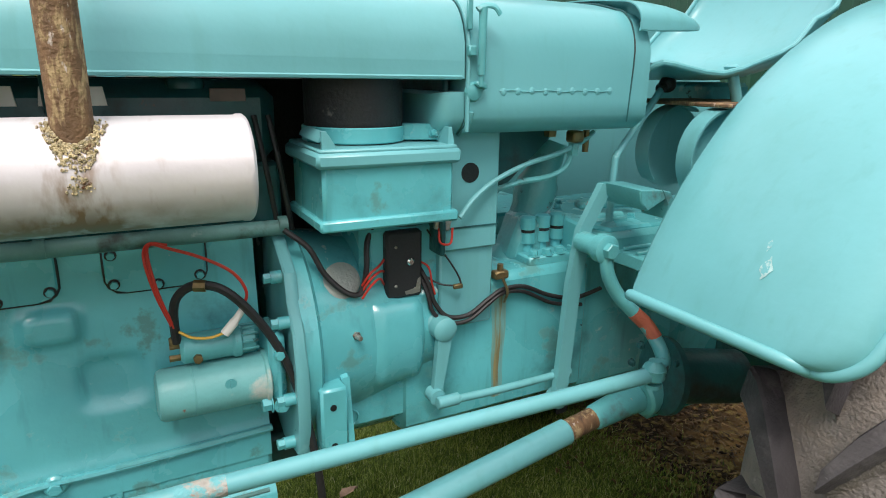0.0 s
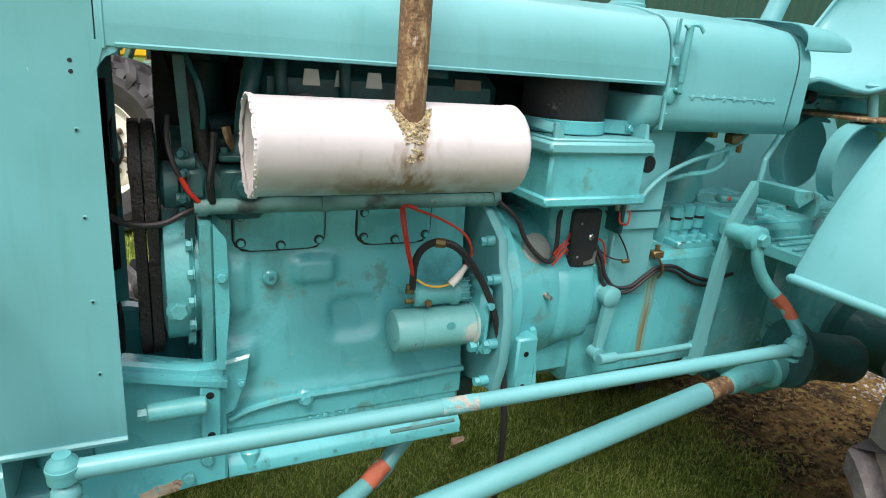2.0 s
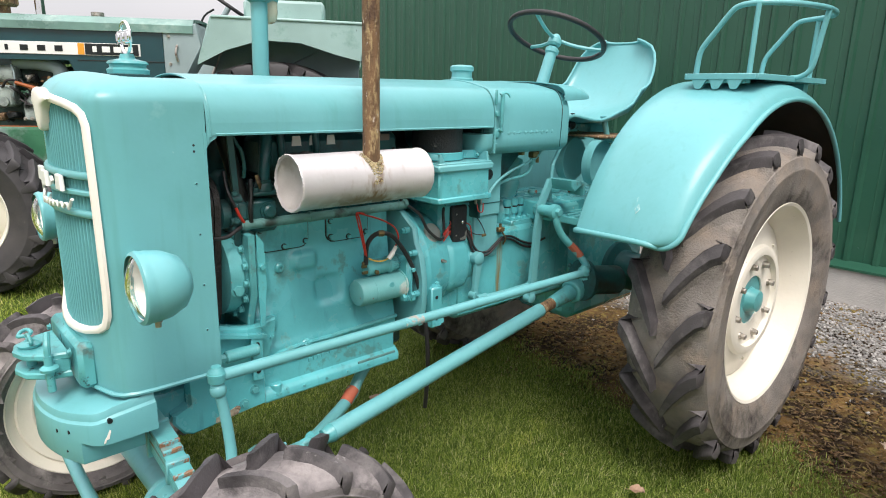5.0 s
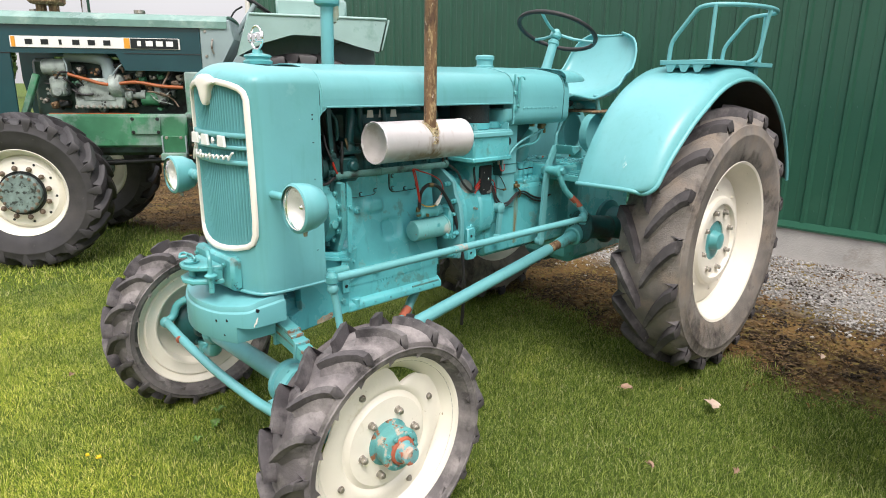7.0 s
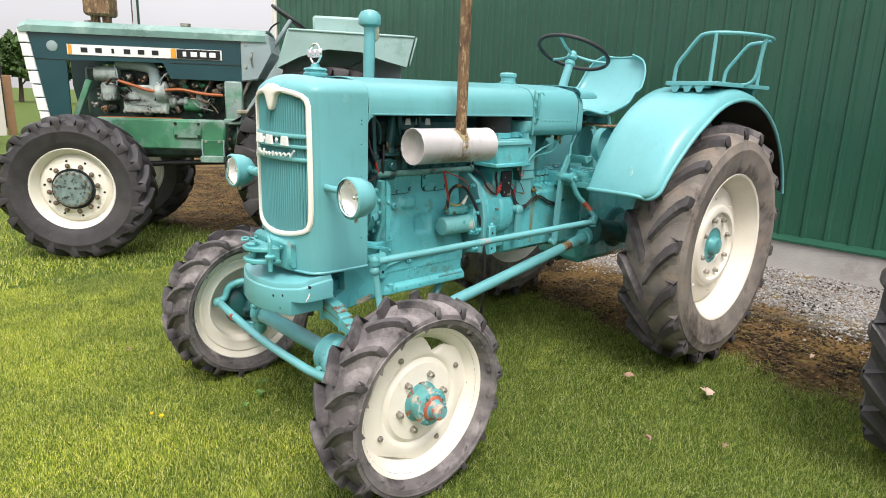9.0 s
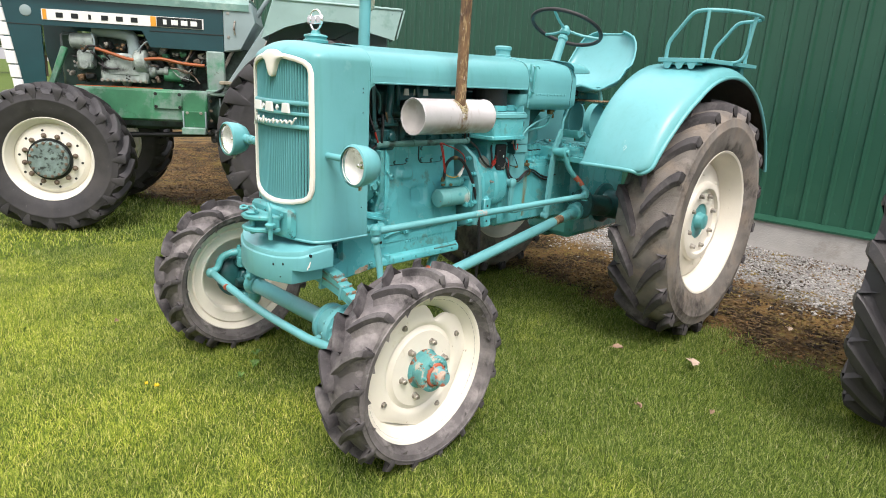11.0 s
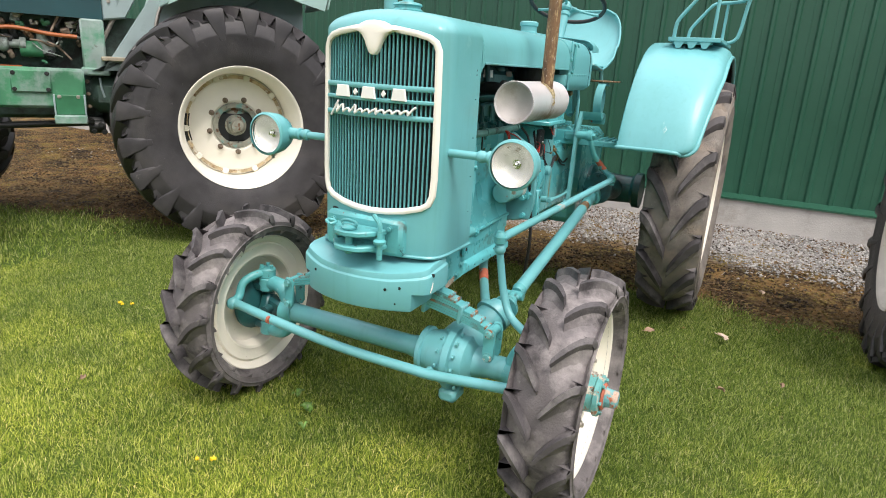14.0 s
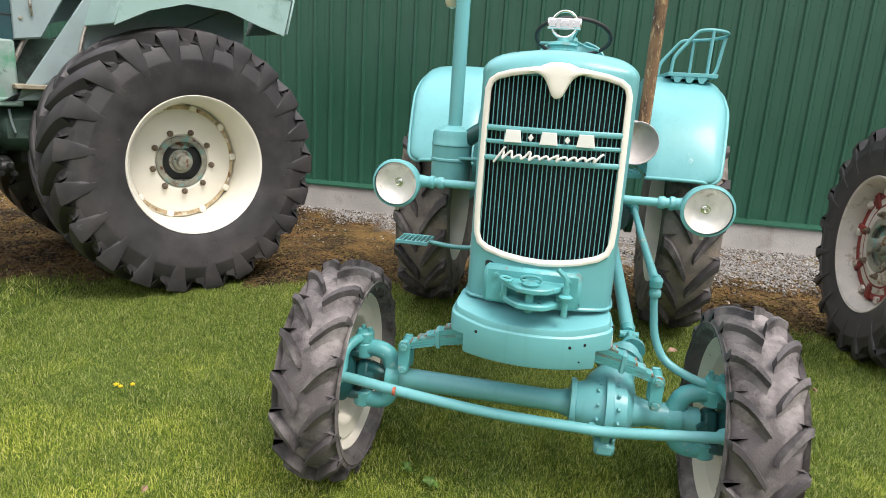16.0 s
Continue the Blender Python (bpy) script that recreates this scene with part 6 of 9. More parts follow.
def build_bay_clutter():
    """Small pipes, clips, brackets and bolts between the radiator and the engine."""
    b = Shape().prism([(0.402, 1.36), (0.420, 1.36), (0.432, 1.16), (0.424, 1.02), (0.408, 1.02), (0.414, 1.16)], "y", -0.118, -0.126, 0.002)
    part("belt_strut", b, paint_dark, tractor, "dark flat strut beside the belts")
    part("breather_pipe", Shape().tube([(0.415, -0.11, 1.375), (0.432, -0.12, 1.335), (0.440, -0.13, 1.315), (0.446, -0.13, 1.27), (0.444, -0.125, 1.24)], 0.0055, 8, 5), paint_dark, tractor, "thin bent breather pipe")
    part("cable_duct", Shape().tube([(0.462, -0.13, 1.235), (0.458, -0.138, 1.19), (0.452, -0.142, 1.15), (0.456, -0.136, 1.112)], 0.0065, 8, 4), engine_dark, tractor, "black oily tube")
    part("oil_pipe", Shape().tube([(0.430, -0.10, 1.19), (0.440, -0.12, 1.165), (0.448, -0.128, 1.135), (0.450, -0.12, 1.10)], 0.008, 8, 4), paint_dark, tractor, "dark oil pipe")
    h = Shape().box((0.428, -0.105, 1.145), (0.040, 0.07, 0.055), 0.008).cyl((0.398, -0.125, 1.182), (0.430, -0.125, 1.182), 0.014, n=14)
    h.cyl((0.398, -0.125, 1.118), (0.420, -0.125, 1.118), 0.011, n=12)
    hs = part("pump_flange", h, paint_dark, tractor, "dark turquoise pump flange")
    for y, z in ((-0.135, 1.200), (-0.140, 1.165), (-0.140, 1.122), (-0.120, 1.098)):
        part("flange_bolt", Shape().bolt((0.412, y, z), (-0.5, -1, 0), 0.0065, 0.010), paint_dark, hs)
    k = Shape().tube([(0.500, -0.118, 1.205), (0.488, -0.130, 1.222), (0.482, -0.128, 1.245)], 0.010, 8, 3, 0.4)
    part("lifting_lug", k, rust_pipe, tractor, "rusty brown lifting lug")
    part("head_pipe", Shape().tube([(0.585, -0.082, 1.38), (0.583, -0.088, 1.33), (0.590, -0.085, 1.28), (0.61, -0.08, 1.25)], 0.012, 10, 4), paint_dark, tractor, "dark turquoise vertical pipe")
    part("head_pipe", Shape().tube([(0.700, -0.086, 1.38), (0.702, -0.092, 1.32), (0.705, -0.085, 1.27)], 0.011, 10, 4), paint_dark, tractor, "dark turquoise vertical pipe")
    pl = Shape().prism([(0.452, 1.085), (0.474, 1.055), (0.478, 0.93), (0.466, 0.80), (0.452, 0.80)], "y", -0.166, -0.170, 0.001)
    cp = part("case_plate", pl, paint_cast, tractor, "thin turquoise cover plate")
    part("plate_bolt", Shape().bolt((0.464, -0.170, 0.985), (0, -1, 0), 0.008, 0.008), paint_cast, cp)
    part("crank_pulley", Shape().lathe([(0.05, 0), (0.062, 0.006), (0.052, 0.016), (0.062, 0.026), (0.03, 0.03)], (0.268, -0.045, 0.84), (1, -0.045, 0.84), 26), engine_dark, tractor, "dark crankshaft pulley")
    # fittings behind the muffler, on the head
    for x, z in ((0.66, 1.13), (0.72, 1.15), (0.79, 1.13), (0.86, 1.15), (0.93, 1.13), (0.99, 1.14)):
        part("head_stud", Shape().cyl((x, -0.078, z), (x, -0.112, z), 0.008, n=8).cyl((x, -0.088, z), (x, -0.100, z), 0.013, n=6), paint_dark, tractor)
    for x in (1.005, 1.03):
        part("injector_line", Shape().tube([(x, -0.09, 1.30), (x + 0.01, -0.11, 1.22), (x + 0.02, -0.11, 1.15), (x + 0.03, -0.10, 1.09)], 0.005, 8, 4), engine_dark, tractor, "thin black line")


build_bay_clutter()
part("injection_pump", Shape().box((0.62, 0.13, 1.16), (0.36, 0.09, 0.16), 0.02).cyl((0.40, 0.13, 1.15), (0.46, 0.13, 1.15), 0.06, n=18), paint_dark, tractor, "dark injection pump")
part("fuel_filter", Shape().lathe([(0.04, 0), (0.045, 0.01), (0.045, 0.15), (0.05, 0.155), (0.05, 0.18)], (0.47, 0.15, 1.19), (0.47, 0.15, 3), 20), paint_dark, tractor, "dark fuel filter")
part("intake_duct", Shape().tube([(0.78, 0.42, 1.16), (0.74, 0.30, 1.24), (0.66, 0.16, 1.30), (0.60, 0.09, 1.32)], 0.035, 14, 5), paint_dark, tractor, "dark intake duct")
# black sheet added to close the see-through and darken the engine bay
part("bay_darkening_sheet", Shape().box((0.862, 0.225, 1.02), (0.976, 0.006, 0.68), 0.002), engine_dark, tractor, "added black sheet that darkens the engine bay")


def build_muffler():
    c = (-0.292, 1.238)
    s = Shape()
    n = 48
    prof = [(0.070, 0.497), (0.0768, 0.493), (0.0785, 0.496), (0.0785, 0.502), (0.0768, 0.506), (0.0772, 0.71), (0.0768, 0.938), (0.0783, 0.941), (0.0783, 0.948), (0.075, 0.952), (0.05, 0.946)]
    rnd = random.Random(4)
    rings = []
    for r, x in prof:
        rings.append([(x + (rnd.uniform(-0.0015, 0.0015) if x < 0.503 else 0), c[0] + (r + (rnd.uniform(-0.001, 0.0012) if x < 0.503 or x > 0.94 else 0)) * math.cos(2 * math.pi * i / n), c[1] + (r + (rnd.uniform(-0.001, 0.0012) if x < 0.503 else 0)) * math.sin(2 * math.pi * i / n)) for i in range(n)])
    dish = [[(0.500 + 0.020 * (1 - (q / 0.070) ** 2), c[0] + q * math.cos(2 * math.pi * i / n), c[1] + q * math.sin(2 * math.pi * i / n)) for i in range(n)] for q in (0.002, 0.02, 0.04, 0.058)]
    s.loft([r[::-1] for r in rings], True, (False, True))
    ob = part("muffler", s, silver, tractor, "silver painted cylindrical muffler with rust stains")
    cap = Shape().loft([r[::-1] for r in dish + [[(0.4975, c[0] + 0.0765 * math.cos(2 * math.pi * i / n), c[1] + 0.0765 * math.sin(2 * math.pi * i / n)) for i in range(n)]]], True, (True, False))
    part("end_cap", cap, silver_dirty, ob, "stained brownish end cap")
    px, py = 0.738, -0.333
    w = Shape()
    for i in range(560):
        a = rnd.gauss(-math.pi / 2, 0.75)
        rr = 0.0240 + (0.014 + 0.005 * math.sin(3 * a)) * rnd.random() ** 1.5
        x, y = px + rr * math.cos(a), py + rr * math.sin(a)
        y = max(y, c[0] - 0.0772)
        z = c[1] + math.sqrt(max(0, 0.0778 ** 2 - (y - c[0]) ** 2)) + (0.040 - rr) * 0.35 * (1 if rnd.random() < 0.6 else 0.2) - (0.02 * rnd.random() if y < c[0] - 0.076 else 0)
        w.ball((x, y, z), rnd.uniform(0.0009, 0.0029), 6)
    part("weld_bead", w, weld, ob, "lumpy rusty weld bead")
    e = Shape()
    for i in range(64):
        a = 2 * math.pi * i / 64
        e.ball((0.496 + rnd.uniform(-0.002, 0.002), c[0] + 0.0778 * math.cos(a), c[1] + 0.0778 * math.sin(a)), rnd.uniform(0.0016, 0.0026), 6)
    part("end_weld", e, silver, ob, "rough weld along the end cap")
    p = Shape().lathe([(0.0245, 0), (0.0245, 1.19), (0.021, 1.19), (0.021, 0.95)], (px, py, c[1] + 0.012), (px - 0.004, py - 0.012, 2.4), 26, (True, False))
    part("exhaust_pipe", p, rust_pipe, ob, "tall rusty brown exhaust pipe")


build_muffler()


def build_battery_box():
    s = Shape().box((1.107, -0.215, 1.185), (0.245, 0.19, 0.115), 0.006)
    s.box((1.107, -0.215, 1.137), (0.262, 0.206, 0.020), 0.004)
    ob = part("battery_box", s, paint_cast, tractor, "turquoise sheet steel box with a lid")
    ob.location = (0.093, 0.06, -0.012)
    l = Shape().box((1.107, -0.215, 1.247), (0.268, 0.212, 0.026), 0.006)
    l.box((1.107, -0.215, 1.262), (0.255, 0.20, 0.008), 0.003)
    ld = part("lid", l, paint, ob, "folded lid with a rusty dusty top")
    st = Shape()
    st.prism([(0.985, 1.262), (0.985, 1.295), (0.993, 1.295), (1.015, 1.262)], "y", -0.31, -0.30, 0.001)
    st.tube([(0.988, -0.305, 1.285), (0.988, -0.20, 1.288), (1.02, -0.155, 1.285), (1.19, -0.155, 1.285), (1.225, -0.19, 1.285), (1.228, -0.25, 1.285)], 0.011, 6, 4, 0.25)
    st.prism([(1.222, 1.262), (1.222, 1.296), (1.229, 1.296), (1.236, 1.262)], "y", -0.30, -0.22, 0.001)
    st.bolt((1.222, -0.26, 1.282), (-1, 0, 0), 0.006, 0.006)
    part("strap", st, paint, ob, "turquoise hold-down strap")
    c = Shape().lathe([(0.086, 0), (0.090, 0.006), (0.090, 0.115), (0.083, 0.12)], (1.178, -0.125, 1.252), (1.178, -0.125, 3), 40)
    cl = Shape().lathe([(0.093, 0), (0.095, 0.002), (0.095, 0.026), (0.093, 0.028)], (1.178, -0.125, 1.256), (1.178, -0.125, 3), 40, (False, False))
    cl.box((1.285, -0.185, 1.272), (0.07, 0.006, 0.030), 0.002, (0, 0, -18)).bolt((1.305, -0.197, 1.272), (0, -1, 0), 0.006, 0.006)
    part("canister_band", cl, paint_cast, tractor, "turquoise band round the canister foot")
    part("air_canister", c, black_plastic, tractor, "matt black round canister under the bonnet")
    rg = Shape().box((1.262, -0.150, 1.012), (0.078, 0.034, 0.138), 0.006)
    r = part("regulator_box", rg, black_plastic, tractor, "chipped black regulator box")
    part("button", Shape().lathe([(0.007, 0), (0.008, 0.003), (0.005, 0.006)], (1.274, -0.167, 1.018), (1.274, -2, 1.018), 14), chrome, r, "round bright button")
    sc = Shape()
    for x, z in ((1.243, 1.05), (1.243, 0.97), (1.285, 0.96)):
        sc.lathe([(0.0035, 0), (0.002, 0.002)], (x, -0.167, z), (x, -2, z), 8)
    part("screw", sc, steel, r)
    pc = Shape().prism([(1.283, 0.950), (1.296, 0.952), (1.297, 0.985), (1.290, 0.98), (1.286, 0.962), (1.262, 0.957), (1.264, 0.950)], "y", -0.1668, -0.1676, 0.0002)
    part("bare_patch", pc, steel, r, "bare metal patch where paint flaked")


build_battery_box()


def build_starter():
    a = Vector((0.796, -0.158, 0.832))
    s = Shape().lathe([(0.030, 0), (0.042, 0.004), (0.046, 0.012), (0.046, 0.058), (0.0468, 0.059), (0.0468, 0.061), (0.046, 0.062), (0.046, 0.180), (0.050, 0.182), (0.050, 0.188), (0.040, 0.192)], a, a + Vector((1, 0, 0)), 34)
    ob = part("starter_motor", s, faded, tractor, "faded turquoise starter motor")
    b = Shape().lathe([(0.020, 0), (0.026, 0.006), (0.026, 0.085), (0.030, 0.09), (0.030, 0.10), (0.024, 0.104), (0.024, 0.125)], (0.842, -0.150, 0.908), (2, -0.150, 0.908), 26)
    so = part("solenoid", b, paint_worn, ob, "turquoise solenoid cylinder")
    rb = Shape()
    for i in range(6):
        an = radians(30 * i - 20)
        rb.box((0.952, -0.150 - 0.026 * math.cos(an), 0.908 + 0.026 * math.sin(an)), (0.04, 0.004, 0.004), 0.001, (0, 0, 0))
    part("solenoid_rib", rb, paint_worn, so)
    t = Shape().cyl((0.842, -0.155, 0.918), (0.826, -0.155, 0.918), 0.006, n=6)
    part("terminal", Shape().cyl((0.842, -0.160, 0.898), (0.824, -0.160, 0.898), 0.006, n=6), brass, so)
    part("terminal", Shape().cyl((0.868, -0.176, 0.898), (0.868, -0.184, 0.898), 0.008, n=6), brass, so)
    t.box((0.835, -0.155, 0.925), (0.018, 0.012, 0.02), 0.003)
    part("terminal", t, brass, so, "corroded brass terminals")
    n = Shape().box((0.998, -0.155, 0.86), (0.03, 0.10, 0.14), 0.012)
    n.bolt((1.0, -0.205, 0.79), (0, -1, 0), 0.010, 0.010).bolt((1.0, -0.205, 0.89), (0, -1, 0), 0.008, 0.009).bolt((0.985, -0.19, 0.79), (-1, 0, 0), 0.012, 0.016)
    part("starter_nose", n, paint_cast, ob)
    sl = Shape().lathe([(0.010, 0), (0.010, 0.0015)], (0.915, -0.201, 0.850), (0.915, -2, 0.855), 16)
    sl.box((0.915, -0.2035, 0.850), (0.003, 0.001, 0.016), 0.0002)
    part("screw", sl, paint_worn, ob)


build_starter()


def cable(name, pts, r, mat, label, parent=None):
    return part(name, Shape().tube(pts, r, 8, 5), mat, parent or tractor, label)


cable("red_wire", [(0.838, -0.165, 0.95), (0.818, -0.175, 1.02), (0.808, -0.168, 1.085), (0.815, -0.150, 1.100), (0.84, -0.155, 1.092), (0.89, -0.172, 1.074), (0.935, -0.185, 1.046), (0.955, -0.185, 1.008), (0.946, -0.182, 0.978)], 0.0028, red_wire, "looped red wire")
cable("red_wire", [(0.836, -0.163, 0.95), (0.814, -0.172, 1.02), (0.803, -0.165, 1.080), (0.812, -0.148, 1.100), (0.84, -0.150, 1.096)], 0.0028, red_wire, "looped red wire")
cable("battery_cable", [(0.838, -0.158, 0.925), (0.838, -0.165, 0.985), (0.850, -0.175, 1.018), (0.878, -0.185, 1.032), (0.92, -0.195, 1.018), (0.968, -0.200, 0.960), (1.005, -0.205, 0.89), (1.035, -0.212, 0.79), (1.055, -0.22, 0.66), (1.065, -0.22, 0.54), (1.07, -0.21, 0.42), (1.072, -0.20, 0.34)], 0.0078, black_rubber_hose, "thick black battery cable")
cable("yellow_wire", [(0.843, -0.168, 0.948), (0.862, -0.178, 0.938), (0.89, -0.182, 0.934), (0.916, -0.183, 0.940)], 0.0026, yellow_wire, "short yellow wire")
part("connector", Shape().tube([(0.914, -0.184, 0.938), (0.930, -0.185, 0.956), (0.946, -0.183, 0.976)], lambda t: 0.0085 if t < 0.6 else 0.0065, 10, 3), white_plastic, tractor, "white plastic connector sleeve")
part("cable_clip", Shape().tube([(0.872, -0.183, 1.031), (0.890, -0.189, 1.030)], 0.0105, 8, 1), brass, tractor, "brown cable clip")
cable("wiring_loom", [(1.035, -0.14, 1.10), (1.075, -0.155, 1.065), (1.10, -0.165, 1.015), (1.135, -0.178, 0.978), (1.165, -0.178, 0.972), (1.182, -0.165, 1.01), (1.19, -0.15, 1.06), (1.205, -0.14, 1.085)], 0.0055, black_rubber_hose, "black wiring loom")
for dz, dx in ((0.0, 0.0), (0.012, 0.004), (-0.014, 0.006)):
    cable("red_wire", [(1.168, -0.178, 0.974 + dz), (1.182, -0.185, 0.998 + dz), (1.205, -0.175, 1.008 + dz), (1.224, -0.152, 1.0 + dz * 2)], 0.0024, red_wire, "short red wire")
cable("wiring_loom", [(1.300, -0.150, 1.0), (1.316, -0.165, 0.962), (1.326, -0.172, 0.925), (1.352, -0.182, 0.893), (1.40, -0.184, 0.890), (1.45, -0.18, 0.915), (1.49, -0.175, 0.930), (1.55, -0.170, 0.926), (1.62, -0.168, 0.895), (1.70, -0.165, 0.875), (1.78, -0.16, 0.885)], 0.005, black_rubber_hose, "black wiring loom")
cable("wiring_loom", [(1.300, -0.150, 0.985), (1.312, -0.168, 0.945), (1.322, -0.174, 0.905), (1.352, -0.184, 0.880), (1.40, -0.186, 0.879), (1.45, -0.182, 0.906), (1.49, -0.176, 0.922), (1.55, -0.171, 0.914), (1.63, -0.168, 0.874), (1.72, -0.165, 0.855)], 0.0045, black_rubber_hose, "black wiring loom")
cable("red_wire", [(1.300, -0.150, 1.012), (1.315, -0.165, 1.0), (1.322, -0.168, 0.965), (1.330, -0.165, 0.94)], 0.0022, red_wire, "short red wire")
cable("thin_wire", [(1.318, -0.150, 1.075), (1.335, -0.165, 1.045), (1.36, -0.178, 1.005), (1.378, -0.182, 0.972), (1.374, -0.185, 0.960), (1.335, -0.175, 0.965), (1.305, -0.155, 0.985)], 0.002, black_rubber_hose, "thin black wire")
part("wire_lug", Shape().box((1.372, -0.186, 0.958), (0.022, 0.008, 0.010), 0.002), brass, tractor, "brass cable lug")
part("connector", Shape().box((1.335, -0.185, 1.095), (0.035, 0.012, 0.03), 0.003, (0, 12, 0)), steel, tractor, "small grey terminal block")
cable("red_wire", [(1.325, -0.19, 1.085), (1.322, -0.20, 1.06), (1.345, -0.20, 1.055), (1.352, -0.195, 1.085)], 0.0024, red_wire, "short red wire")
cable("wiring_loom", [(0.28, -0.20, 1.125), (0.32, -0.165, 1.088), (0.37, -0.158, 1.083), (0.41, -0.145, 1.098), (0.435, -0.13, 1.104)], 0.0055, black_rubber_hose, "black wiring loom")
cable("red_wire", [(0.405, -0.150, 1.162), (0.418, -0.145, 1.135), (0.435, -0.135, 1.112)], 0.0045, red_wire, "red sleeved wire")
cable("wiring_loom", [(0.390, -0.12, 1.26), (0.388, -0.135, 1.22), (0.395, -0.148, 1.185), (0.405, -0.150, 1.162)], 0.0045, black_rubber_hose, "black wiring loom")


def build_bell_housing():
    s = Shape().lathe([(0.16, 0), (0.226, 0.003), (0.228, 0.035), (0.210, 0.045), (0.204, 0.075), (0.198, 0.14), (0.188, 0.20), (0.178, 0.23), (0.172, 0.30)], (1.035, 0, 0.855), (3, 0, 0.855), 56)
    ob = part("bell_housing", s, paint_cast, tractor, "turquoise cast bell housing")
    w = Shape()
    w.prism([(-0.065, 1.095), (-0.11, 1.075), (-0.178, 1.03), (-0.190, 0.98), (-0.220, 0.93), (-0.235, 0.86), (-0.235, 0.76), (-0.215, 0.68), (-0.10, 0.66), (0.0, 0.70), (0.0, 1.05)], "x", 1.022, 1.045, 0.004)
    part("bell_flange", w, paint, ob, "cast flange with pale worn edge")
    for y, z in ((-0.155, 1.018), (-0.196, 0.945), (-0.21, 0.80), (-0.19, 0.70)):
        b = Shape().cyl((1.022, y, z), (1.002, y, z), 0.012, n=12).cyl((1.002, y, z), (0.990, y, z), 0.010, n=6)
        part("flange_bolt", b, paint_cast, ob)
    part("stud", Shape().cyl((1.145, -0.19, 0.895), (1.15, -0.215, 0.895), 0.005, n=8).cyl((1.147, -0.19, 0.895), (1.149, -0.20, 0.895), 0.008, n=6), steel, ob)
    grid = []
    for i in range(13):
        t = i / 12
        row = []
        for j in range(9):
            u = j / 8
            e = min(t, 1 - t, u * 1.4, (1 - u) * 1.4)
            lift = 0.0075 if e > 0.09 else -0.006 + 0.0135 * (e / 0.09)
            a = radians(152 + 58 * t)
            r = 0.186 + lift + 0.012 * (1 - u)
            row.append((1.185 + 0.115 * u, r * math.cos(a), 0.855 + r * math.sin(a)))
        grid.append(row)
    part("bell_panel", Shape().sheet(grid, 0.01), paint_cast, ob, "smooth raised panel on the bell housing", 50)
    part("bell_sump", Shape().box((1.18, 0, 0.715), (0.26, 0.31, 0.13), 0.03), paint_cast, ob)
    rm = Shape().tube([(1.145 + 0.017 * math.cos(radians(a)), -0.158, 0.700 + 0.017 * math.sin(radians(a))) for a in range(0, 361, 24)], 0.002, 6, 1)
    part("foundry_ring", rm, paint_cast, ob, "round raised foundry mark")
    c = Shape().lathe([(0.036, 0), (0.036, 0.004), (0.033, 0.005)], (1.137, -0.150, 0.992), (1.12, -1.2, 1.62), 28)
    part("core_plug", c, material("dull_grey_plug", (0.30, 0.33, 0.30), 0.5, metal=0.3, vary=0.2, scale=20, bump=0.02), ob, "dull grey round cover plate")
    ft = Shape().box((1.088, -0.218, 0.742), (0.052, 0.045, 0.150), 0.005)
    ft.prism([(-0.195, 0.675), (-0.235, 0.675), (-0.21, 0.82), (-0.16, 0.84)][::-1], "x", 1.112, 1.128, 0.003)
    fo = part("mounting_lug", ft, paint_cast, ob, "square mounting lug with two holes")
    part("bolt_hole", Shape().cyl((1.085, -0.2415, 0.78), (1.085, -0.236, 0.78), 0.0065, n=12), core, fo)
    part("bolt_hole", Shape().cyl((1.085, -0.2415, 0.70), (1.085, -0.236, 0.70), 0.0065, n=12), core, fo)
    # gearbox and its upright
    g = Shape().box((1.50, 0, 0.795), (0.50, 0.32, 0.33), 0.018)
    gb = part("gearbox", g, paint_cast, tractor, "turquoise cast gearbox with rust streaks")
    part("gearbox_neck", Shape().box((1.33, 0, 0.98), (0.30, 0.30, 0.24), 0.02), paint_cast, gb)
    part("rear_case", Shape().box((1.85, 0, 0.80), (0.30, 0.29, 0.38), 0.02), paint_cast, gb)
    part("differential_case", Shape().box((2.28, 0, 0.74), (0.62, 0.36, 0.56), 0.04), paint_cast, gb)
    streak_wash = material("ochre_rust_wash", (0.17, 0.34, 0.29), 0.5, vary=0.3, scale=14, bump=0.003, stretch=(3, 1, 0.25), spots=[(TEAL, 12, 0.50, 0.62, 0.4)])
    streak_rust = material("ochre_rust_streak", (0.19, 0.17, 0.08), 0.6, vary=0.35, scale=16, bump=0.003, stretch=(3, 1, 0.25), spots=[((0.15, 0.36, 0.33), 18, 0.48, 0.62, 0.4)])
    for x, w, proud, m in ((1.492, 0.040, 0.1604, streak_wash), (1.490, 0.017, 0.1608, streak_rust)):
        grid = [[(x + w * (i - 1) / 2 * (1 - 0.35 * (j / 8)) + 0.0015 * math.sin(j * 1.7 + 60 * w), -proud, 0.928 - 0.262 * j / 8) for i in range(3)] for j in range(9)]
        part("rust_streak", Shape().sheet(grid, 0.0003), m, gb, "ochre rust streak")
    part("clip", Shape().box((1.487, -0.165, 0.962), (0.034, 0.022, 0.018), 0.003).cyl((1.487, -0.165, 0.965), (1.487, -0.165, 0.985), 0.007, n=6).tube([(1.49, -0.170, 0.955), (1.492, -0.190, 0.93), (1.492, -0.180, 0.905)], 0.008, 6, 3, 0.4), brass, gb, "brass bolted cable clip")
    pl = Shape()
    outer = [(1.335, 1.275), (1.335, 0.70), (1.470, 0.70), (1.470, 1.275)]
    pl.box((1.403, -0.160, 1.155), (0.132, 0.030, 0.25), 0.004)
